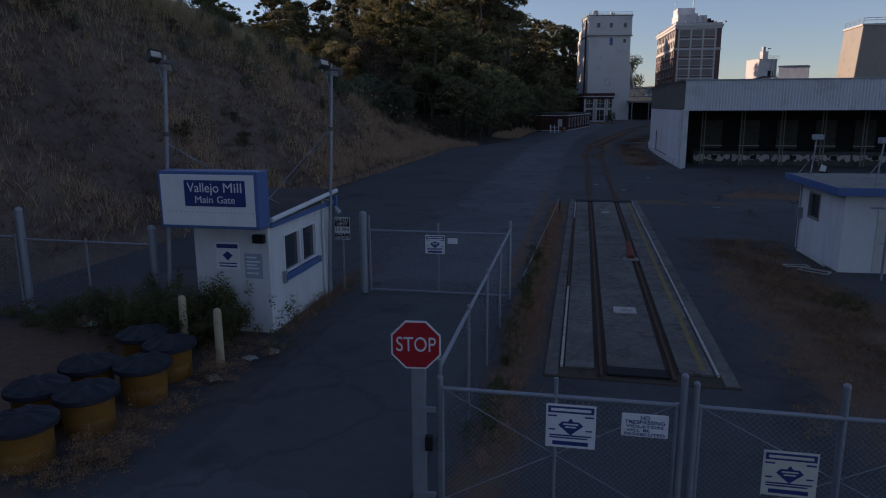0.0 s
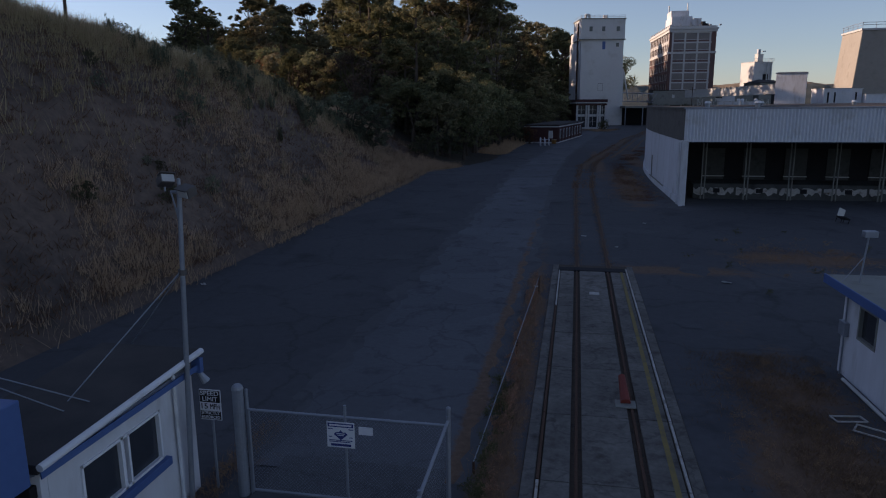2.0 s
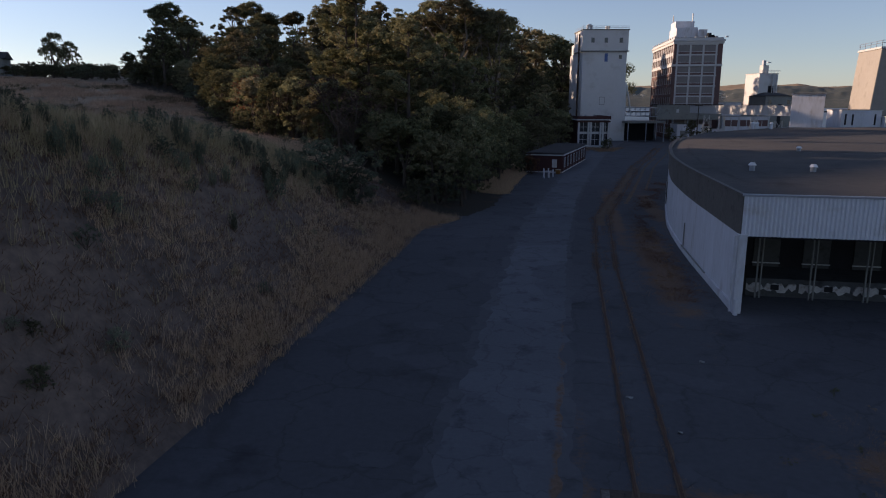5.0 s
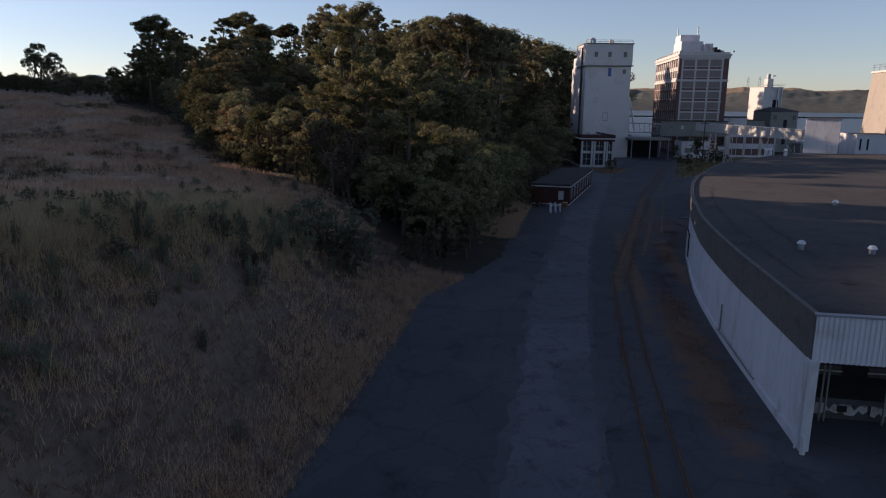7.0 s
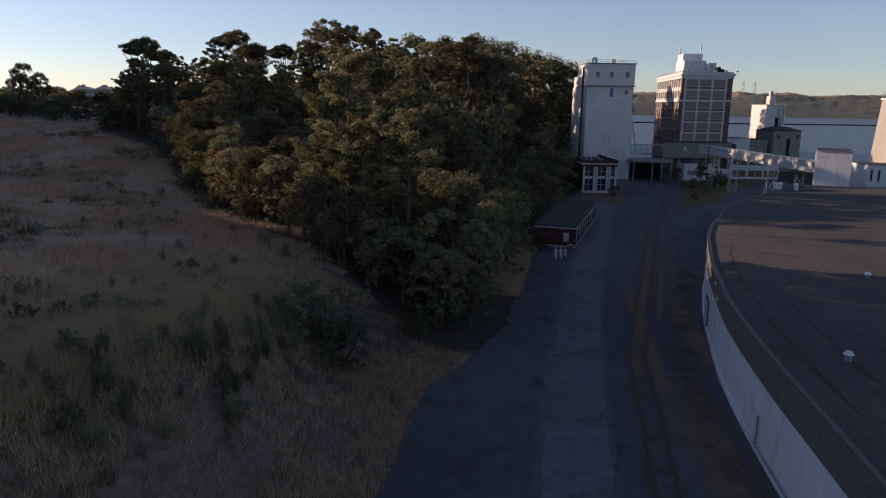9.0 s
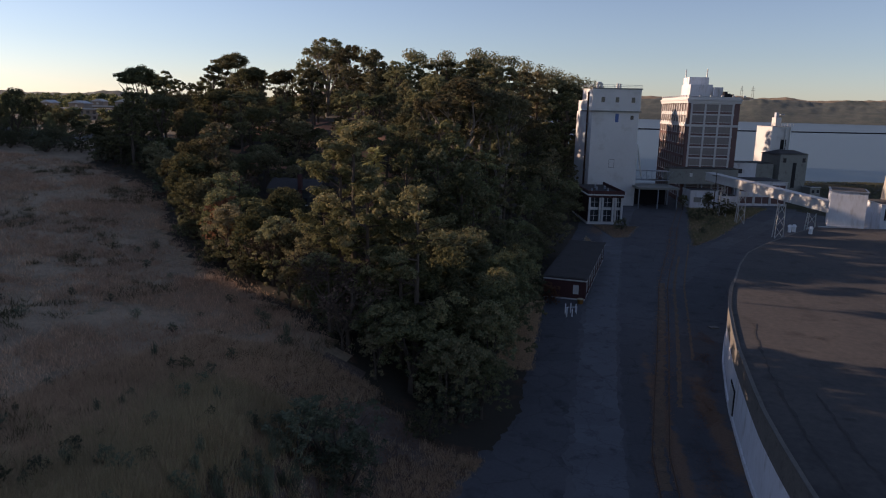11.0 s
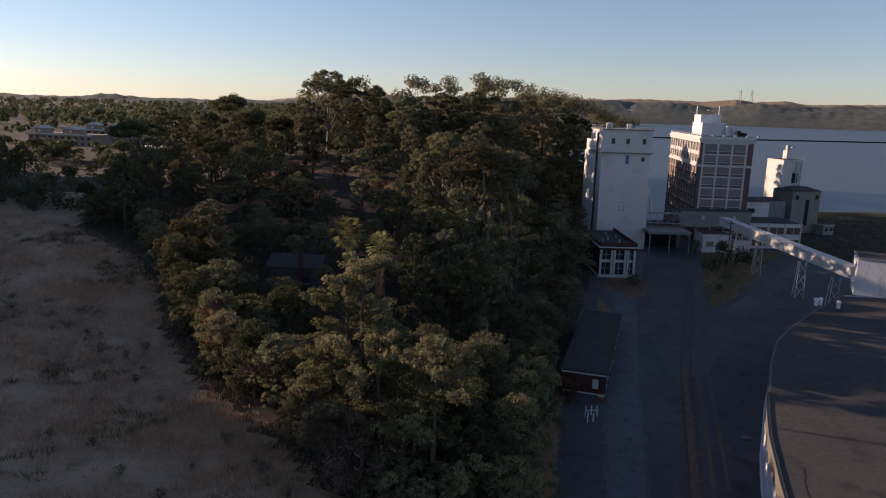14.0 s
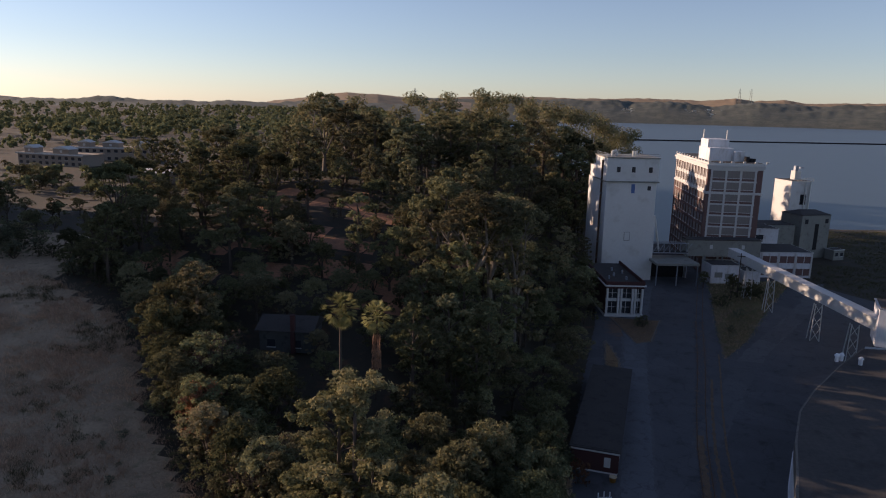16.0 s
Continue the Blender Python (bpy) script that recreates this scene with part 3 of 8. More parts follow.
# ---- guard shack with its sign ----
def guard_shack():
    s = thing("guard_shack", pose(-6.83, 1.0, 0), "small white guard hut with flat tar roof and blue trim", "hut")
    W, D, H, t = 1.9, 4.0, 2.72, 0.14
    # x from -W to 0, y from 0 to D; window opening in the road side
    wy0, wy1, wz0, wz1 = 0.78, 2.85, 1.30, 2.27
    part("wall", box(-W, 0, 0, t, 0, H - 0.1, 0.01), M_WALLW, s)
    part("wall", box(-W, 0, D - t, D, 0, H, 0.01), M_WALLW, s)
    part("wall", box(-W, -W + t, t, D - t, 0, H - 0.05), M_WALLW, s)
    for y0, y1, z0, z1 in ((t, wy0, 0, H - 0.05), (wy1, D - t, 0, H - 0.05), (wy0, wy1, 0, wz0), (wy0, wy1, wz1, H - 0.05)):
        part("wall", box(-t, 0.002, y0, y1, z0, z1), M_WALLW, s)
    part("floor_slab", box(-W + t, -t, t, D - t, 0.0, 0.08), M_DARK, s)
    part("inner_lining", box(-W + t + 0.01, -W + t + 0.04, t, D - t, 0.1, H - 0.1), M_DARK, s)
    w = part("window", box(-0.07, -0.05, wy0, wy1, wz0, wz1), M_GLASS, s)
    for y0, y1, z0, z1 in ((wy0, wy1, wz0, wz0 + 0.05), (wy0, wy1, wz1 - 0.05, wz1), (wy0, wy0 + 0.05, wz0, wz1), (wy1 - 0.05, wy1, wz0, wz1), (1.72, 1.80, wz0, wz1), (1.90, 1.95, wz0, wz1)):
        part("window_frame", box(-0.09, 0.03, y0, y1, z0, z1, 0.006), M_SIGNW, w)
    part("window_sill", box(-0.04, 0.12, wy0 - 0.1, wy1 + 0.12, wz0 - 0.17, wz0 - 0.01, 0.015), M_BLUE, w, "blue painted sill")
    part("vent_box", box(0, 0.1, wy0 - 0.14, wy0 - 0.02, wz0 - 0.22, wz0 + 0.08, 0.01), M_GALV, s)
    b = bmesh.new()
    vs = [b.verts.new(c) for c in ((-W - 0.15, -0.15, H - 0.05), (0.12, -0.15, H - 0.05), (0.12, D + 0.15, H + 0.12), (-W - 0.15, D + 0.15, H + 0.12),
                                   (-W - 0.15, -0.15, H + 0.1), (0.12, -0.15, H + 0.1), (0.12, D + 0.15, H + 0.27), (-W - 0.15, D + 0.15, H + 0.27))]
    for q in ((3, 2, 1, 0), (4, 5, 6, 7), (0, 1, 5, 4), (1, 2, 6, 5), (2, 3, 7, 6), (3, 0, 4, 7)):
        b.faces.new([vs[i] for i in q])
    part("roof", b, M_TAR, s, "black tar roof")
    g = rod((0.17, -0.15, H + 0.06), (0.17, D + 0.15, H + 0.23), 0.06, seg=10)
    part("gutter", g, M_WHITE, s)
    part("fascia", box(0.121, 0.14, -0.1, D + 0.1, H - 0.14, H - 0.02), M_BLUE, s, "blue fascia board")
    part("downpipe", rod((0.06, 3.3, 0.1), (0.06, 3.3, H + 0.05), 0.035), M_WHITE, s)
    part("lamp_bracket", box(0.0, 0.2, D + 0.02, D + 0.14, H - 0.2, H + 0.1, 0.01), M_BLUE, s)
    part("flood_lamp", rod((0.12, D + 0.1, H - 0.22), (0.22, D + 0.16, H - 0.42), 0.05, 0.09), M_GALV, s)
    ws = part("wall_sign", box(-1.35, -0.75, -0.02, -0.002, 1.55, 2.2, 0.004), M_SIGNW, s, "weathered white notice with dark print")
    nt = part("wall_notice", box(-0.62, -0.18, -0.02, -0.002, 1.35, 1.95, 0.004), M_BLEACH, s, "faded blue notice")
    for z in (1.84, 1.74, 1.66, 1.58, 1.46):
        part("print_bar", box(-0.58, -0.22 - 0.05 * ((z * 50) % 3), -0.026, -0.018, z, z + 0.035), M_SIGNW, nt)
    part("print_bar", box(-1.32, -0.78, -0.026, -0.018, 2.06, 2.16), M_NAVY, ws)
    part("emblem", prism([(0.0, -0.1), (0.13, 0.03), (0.0, 0.13), (-0.13, 0.03)], 0, 0.005), M_NAVY, ws, m=pose(-1.05, -0.02, 1.86) @ UP)
    for z in (1.68, 1.61):
        part("print_bar", box(-1.28, -0.82, -0.026, -0.018, z, z + 0.03), M_NAVY, ws)
    part("meter_box", box(-0.34, -0.06, -0.14, -0.002, 2.22, 2.42, 0.01), M_BLACK, s)
    # the sign cabinet across the front
    sg = part("sign_cabinet", box(-2.07, 0.30, -0.98, -0.45, 2.02 + 0.68, 3.96, 0.02), M_BLUE, s, "blue edged illuminated sign cabinet")
    part("sign_face", box(-2.0, 0.22, -1.0, -0.96, 2.77, 3.89, 0.004), M_SIGNW, sg)
    part("name_panel", box(-1.42, 0.02, -1.012, -0.99, 3.20, 3.77, 0.02), M_NAVY, sg)
    lettering("Vallejo Mill", 0.30, sg, pose(-0.70, -1.016, 3.60) @ UP, M_SIGNW, 1.28)
    lettering("Main Gate", 0.22, sg, pose(-0.70, -1.016, 3.34) @ UP, M_SIGNW, 0.94)
    for i in range(22):
        part("rivet", box(-1.85 + i * 0.1, -1.83 + i * 0.1, -1.006, -0.99, 3.06, 3.08), M_GALV, sg)
    for x in (-1.7, -0.1):
        part("sign_bracket", rod((x, -0.6, 2.75), (x, 0.1, 2.55), 0.04), M_GALV, s)
    return s


guard_shack()


# ---- signs ----
def speed_sign():
    s = thing("speed_sign", pose(-6.46, 5.0, 0.0) @ Matrix.Diagonal((1.15, 1, 1.0, 1)), "black and white speed limit sign on a thin post", "sign")
    part("post", rod((0, 0.04, 0), (0, 0.04, 2.1), 0.025), M_GALV, s)
    p = part("panel", box(-0.2, 0.2, -0.01, 0.01, 1.55, 2.2, 0.005), M_SIGNW, s)
    part("panel_band", box(-0.19, 0.19, -0.016, -0.008, 1.93, 2.18), M_BLACK, p)
    part("panel_band", box(-0.19, 0.19, -0.016, -0.008, 1.57, 1.74), M_BLACK, p)
    lettering("SPEED", 0.13, p, pose(0, -0.02, 2.12) @ UP, M_SIGNW, 0.34)
    lettering("LIMIT", 0.13, p, pose(0, -0.02, 2.00) @ UP, M_SIGNW, 0.28)
    lettering("15 MPH", 0.16, p, pose(0, -0.02, 1.84) @ UP, M_BLACK, 0.35)
    lettering("STRICTLY", 0.09, p, pose(0, -0.02, 1.70) @ UP, M_SIGNW, 0.34)
    lettering("ENFORCED", 0.09, p, pose(0, -0.02, 1.61) @ UP, M_SIGNW, 0.34)


speed_sign()


def stop_sign():
    s = thing("stop_sign", pose(-1.70, -5.55, -0.11, 0, 0, 6), "red octagonal stop sign on a square grey steel post", "sign")
    part("post", box(-0.075, 0.105, 0.02, 0.2, 0, 2.25, 0.012), M_GALV, s)
    oct8 = [(0.315 * math.cos(radians(22.5 + 45 * i)) / math.cos(radians(22.5)), 0.315 * math.sin(radians(22.5 + 45 * i)) / math.cos(radians(22.5))) for i in range(8)]
    b = prism(oct8, 0, 0.012)
    p = part("panel", b, M_SIGNW, s, m=pose(0, -0.01, 2.5) @ UP)
    b = prism([(x * 0.93, y * 0.93) for x, y in oct8], 0.010, 0.016)
    part("red_face", b, M_RED, p)
    lettering("STOP", 0.27, p, pose(0, 0, 0.018), M_SIGNW, 0.50)
    part("hinge", box(-0.05, 0.24, -0.03, 0.02, 1.6, 1.66), M_GALV, s)
    part("hinge", box(-0.05, 0.24, -0.03, 0.02, 0.4, 0.46), M_GALV, s)
    part("lock_box", box(0.1, 0.2, -0.02, 0.08, 1.05, 1.25, 0.01), M_BLACK, s)


stop_sign()


def chain_mesh(w, h, step=0.075, r=0.0022):
    """Diagonal wires both ways over w by h, in xz."""
    v, f = [], []
    for sgn in (1, -1):
        k = -h
        while k < w:
            xa, xb = max(k, 0), min(k + h, w)
            za, zb = xa - k, xb - k
            if sgn < 0:
                xa, xb = w - xa, w - xb
            i = len(v)
            v += [(xa - r, 0, za), (xa + r, 0, za), (xb + r, 0, zb), (xb - r, 0, zb)]
            f.append((i, i + 1, i + 2, i + 3))
            k += step
    return mesh_of("wire_mesh", v, f, M_GALV)


def security_notice(parent, x, z, y=-0.05, w=0.46, pale=M_SIGNW):
    """A square notice: dark header, eagle-like diamond between two print lines, lines and a bar below."""
    h = w * 0.95
    p = part("notice", box(x - w / 2, x + w / 2, y - 0.008, y, z, z + h, 0.004), pale, parent, "white security notice with dark emblem and print")

    def bar(u0, u1, v0, v1, material=M_NAVY, d=0.012):
        part("print_bar", box(x + u0 * w, x + u1 * w, y - d, y - 0.006, z + v0 * h, z + v1 * h), material, p)
    bar(-0.46, 0.46, 0.80, 0.95)
    bar(-0.40, 0.40, 0.845, 0.905, pale, 0.015)
    b = prism([(0.0, -0.19 * w), (0.25 * w, 0.02 * w), (0.17 * w, 0.10 * w), (0.06 * w, 0.10 * w), (0.0, 0.18 * w), (-0.06 * w, 0.10 * w), (-0.17 * w, 0.10 * w), (-0.25 * w, 0.02 * w)], 0, 0.005)
    part("emblem", b, M_NAVY, p, m=pose(x, y - 0.008, z + h * 0.50) @ UP)
    bar(-0.15, 0.15, 0.535, 0.565, pale, 0.016)
    bar(-0.11, 0.11, 0.47, 0.50, pale, 0.016)
    for u in (-0.46, 0.28):
        bar(u, u + 0.18, 0.71, 0.745)
        bar(u + 0.02, u + 0.15, 0.40, 0.43)
    for k, v in enumerate((0.27, 0.215)):
        bar(-0.42, 0.42 - 0.08 * k, v, v + 0.03)
    bar(-0.36, 0.36, 0.06, 0.15)


def gate(m, w, h, label, notice=None, second=None, third=None, z0=0.12, braces=True):
    g = thing("chain_link_gate", m, label, "gate", "chain-link gates")
    for z in (z0, h):
        part("rail", rod((0, 0, z), (w, 0, z), 0.03), M_GALV, g)
    for x in (0, w / 2, w):
        part("upright", rod((x, 0, z0), (x, 0, h + (0.25 if x == w / 2 else 0.03)), 0.028), M_GALV, g)
    if braces:
        part("brace", rod((0, 0.01, h), (w, 0.01, z0), 0.008, seg=6), M_GALV, g)
        part("brace", rod((0, 0.01, z0), (w, 0.01, h), 0.008, seg=6), M_GALV, g)
    cm = part("wire_mesh", chain_mesh(w, h - z0), M_GALV, g, m=pose(0, 0.02, z0))
    if notice:
        security_notice(g, *notice)
    if second:
        x, z, ww, hh = second
        p = part("notice", box(x, x + ww, -0.05, -0.04, z, z + hh, 0.012), M_SIGNW, g, "white no trespassing notice")
        if third:
            lettering("NO", hh * 0.26, p, pose(x + ww / 2, -0.054, z + hh * 0.84) @ UP, M_NAVY, ww * 0.2)
            lettering("TRESPASSING", hh * 0.22, p, pose(x + ww / 2, -0.054, z + hh * 0.64) @ UP, M_NAVY, ww * 0.86)
            lettering("VIOLATORS", hh * 0.17, p, pose(x + ww / 2, -0.054, z + hh * 0.45) @ UP, M_NAVY, ww * 0.8)
            lettering("WILL BE", hh * 0.17, p, pose(x + ww * 0.36, -0.054, z + hh * 0.28) @ UP, M_NAVY, ww * 0.5)
            lettering("PROSECUTED", hh * 0.17, p, pose(x + ww / 2, -0.054, z + hh * 0.11) @ UP, M_NAVY, ww * 0.86)
    return g


gate(pose(-1.42, -5.3, 0, 0, 0, 0.6), 2.93, 1.72, "galvanised chain-link gate across the weighing track", (1.66, 1.06, -0.05, 0.62), (2.28, 1.29, 0.56, 0.3), True)
gate(pose(1.78, -5.27, 0, 0, 0, -0.5), 3.2, 1.72, "galvanised chain-link gate leaf beside the track gate", (1.06, 0.68, -0.05, 0.62, M_CREAM))
gate(pose(-5.62, 4.95, 0), 4.0, 1.86, "closed chain-link gate across the driveway", (1.92, 1.25, -0.05, 0.56), (2.28, 1.55, 0.28, 0.16), braces=False)


def post(x, y, h, r, label="galvanised fence post with a domed cap", material=None, lean=0.0):
    p = thing("fence_post", pose(x, y, 0, 0, lean, 0), label, "post", "fence posts")
    part("shaft", rod((0, 0, 0), (0, 0, h), r, seg=14), material or M_GALV, p)
    b = bmesh.new()
    bmesh.ops.create_uvsphere(b, u_segments=12, v_segments=6, radius=r * 1.08, matrix=pose(0, 0, h))
    part("cap", b, material or M_GALV, p)


for x, y, h, r in ((1.58, -5.28, 2.1, 0.045), (1.72, -5.3, 2.02, 0.04), (3.38, -5.25, 2.1, 0.045), (5.05, -5.2, 2.0, 0.05), (-1.45, -5.28, 1.85, 0.04), (-5.80, 4.9, 2.3, 0.11), (-5.66, 4.98, 2.25, 0.035), (-1.60, 4.95, 2.2, 0.045), (-10.2, 1.5, 2.35, 0.10), (-14.1, 1.6, 2.7, 0.10)):
    post(x, y, h, r)


def fence_run(x0, y0, x1, y1, h, label, n, barbed=0, mesh=True):
    L = math.hypot(x1 - x0, y1 - y0)
    g = thing("chain_link_fence", pose(x0, y0, 0, 0, 0, math.degrees(math.atan2(y1 - y0, x1 - x0))), label, "fence", "chain-link fences")
    part("rail", rod((0, 0, h), (L, 0, h), 0.03), M_GALV, g)
    for i in range(n + 1):
        x = L * i / n
        part("post", rod((x, 0, 0), (x, 0, h + 0.1), 0.03), M_GALV, g)
    if mesh:
        part("wire_mesh", chain_mesh(L, h - 0.05), M_GALV, g, m=pose(0, 0.03, 0.03))
    for k in range(barbed):
        part("barbed_wire", rod((0, 0.12 + 0.1 * k, h + 0.08 + 0.07 * k), (L, 0.12 + 0.1 * k, h + 0.08 + 0.07 * k), 0.006, seg=5), M_GALV, g)


fence_run(-1.47, -5.2, -1.60, 4.9, 1.98, "chain-link fence beside the driveway", 4, 0)
fence_run(-14.1, 1.6, -10.2, 1.5, 1.95, "chain-link fence joining the bank to the hut", 2)
fence_run(-24.0, 2.4, -14.3, 1.6, 2.0, "chain-link fence running up to the bank", 4)
for x0, y0, x1, y1 in ((-1.35, 6.5, -0.75, 21.0),):
    g = thing("guard_cable", pose(0, 0, 0), "slack pale cable fence along the platform", "cable")
    part("cable", rod((x0, y0, 0.3), (x1, y1, 0.75), 0.013, seg=6), M_GALV, g)
    for t in (0, 0.5, 1):
        part("post", rod((x0 + (x1 - x0) * t, y0 + (y1 - y0) * t, 0), (x0 + (x1 - x0) * t, y0 + (y1 - y0) * t, 0.3 + 0.47 * t), 0.03), M_RUST, g)


# ---- barrels and bollards ----
def barrel(x, y, s=1.0, rz=0.0):
    b0 = thing("barrel", pose(x, y, 0, 0, 0, rz), "faded yellow plastic barrel with a dark ribbed lid", "barrel", "yellow barrels")
    prof = [(0.36, 0.0), (0.385, 0.03), (0.40, 0.30), (0.392, 0.32), (0.40, 0.34), (0.415, 0.62), (0.43, 0.64), (0.43, 0.70)]
    v, f, n = [], [], 24
    for r, z in prof:
        v += [(r * math.cos(2 * math.pi * i / n), r * math.sin(2 * math.pi * i / n), z) for i in range(n)]
    for j in range(len(prof) - 1):
        f += [(j * n + i, j * n + (i + 1) % n, (j + 1) * n + (i + 1) % n, (j + 1) * n + i) for i in range(n)]
    f.append(tuple(range(n - 1, -1, -1)))
    part("drum", mesh_of("drum", v, f, M_YEL, True), M_YEL, b0)
    prof = [(0.485, 0.64), (0.515, 0.66), (0.51, 0.735), (0.43, 0.765), (0.22, 0.83), (0.03, 0.86)]
    v, f = [], []
    for r, z in prof:
        v += [(r * math.cos(2 * math.pi * i / n), r * math.sin(2 * math.pi * i / n), z + (0.035 if i % 3 == 0 and 0.1 < r < 0.45 else 0)) for i in range(n)]
    for j in range(len(prof) - 1):
        f += [(j * n + i, j * n + (i + 1) % n, (j + 1) * n + (i + 1) % n, (j + 1) * n + i) for i in range(n)]
    f.append(tuple(range((len(prof) - 1) * n, len(prof) * n)))
    f.append(tuple(range(n - 1, -1, -1)))
    part("lid", mesh_of("lid", v, f, M_LID), M_LID, b0)
    return b0


B0 = barrel(-7.67, -1.88)
for i, (x, y) in enumerate(((-7.52, -2.96), (-7.66, -4.26), (-7.86, -5.40), (-8.58, -1.45), (-8.50, -3.15), (-8.62, -4.25), (-8.85, -5.5))):
    copy_thing(B0, pose(x, y, 0, 0, 0, 37 * i))
for x, y in ((-6.98, -1.2), (-8.25, -0.45)):
    p = thing("bollard", pose(x, y, 0), "cream painted steel bollard with a domed top", "bollard", "bollards")
    part("shaft", rod((0, 0, 0), (0, 0, 1.2), 0.085, seg=16), M_BOLL, p)
    b = bmesh.new(); bmesh.ops.create_uvsphere(b, u_segments=14, v_segments=7, radius=0.085, matrix=pose(0, 0, 1.2))
    part("cap", b, M_BOLL, p)


# ---- flood light poles ----
def light_pole(x, y, h, label, heads=2, zbase=0.0, guys=(), lean=0.0):
    """A pole with a crossbar, a bent conduit and two floodlights at different angles."""
    p = thing("floodlight_pole", pose(x, y, zbase), label, "light pole", "floodlight poles")
    part("pole", rod((-lean, 0, 0), (0, 0, h), 0.055, 0.042, 12), M_GALV, p)
    part("pole_cap", rod((0, 0, h), (0.01, 0, h + 0.16), 0.035, 0.03, 8), M_GALV, p)
    part("crossbar", rod((-0.17, 0, h - 0.08), (0.17, 0, h - 0.08), 0.028, seg=8), M_GALV, p)
    part("conduit", rod((-0.16, 0, h - 0.1), (-0.045, 0, h - 0.62), 0.018, seg=6), M_GALV, p)
    part("collar", rod((-lean * 0.25 - 0.01, 0, h * 0.75 - 0.05), (-lean * 0.25, 0, h * 0.75 + 0.05), 0.075, seg=10), M_POLE, p)
    for sx, dz, tilt, turn in ((-0.24, 0.12, -32, 55), (0.17, -0.06, 22, -15)):
        hd = part("lamp_head", box(-0.13, 0.13, -0.11, 0.11, -0.09, 0.09, 0.02), M_POLE, p, m=pose(sx, -0.02, h + dz, tilt, 8, turn))
        part("lamp_glass", box(-0.11, 0.11, -0.125, -0.105, -0.07, 0.07), M_STEELW, hd)
        part("lamp_hood", box(-0.14, 0.14, -0.16, 0.0, 0.085, 0.105), M_POLE, hd)
        part("lamp_yoke", rod((0, 0.06, -0.05), (0, 0.1, -0.16), 0.02, seg=6), M_GALV, hd)
    for q in guys:
        k = -lean * (1 - q[3] / h)
        part("guy_wire", rod((k, 0, q[3]), q[:3], 0.012, seg=5), M_GALV, p)


light_pole(-6.44, 4.52, 6.30, "grey steel floodlight pole with guy wire behind the hut", 2, 0, ((-1.2, -1.9, 2.92, 4.78), (-2.2, 0.9, 2.6, 4.78)), 0.30)
light_pole(-8.97, 0.78, 6.30, "leaning floodlight pole braced to the hut", 2, 0, ((1.5, 1.6, 2.85, 4.54), (1.7, 2.0, 2.85, 4.5)), 0.45)


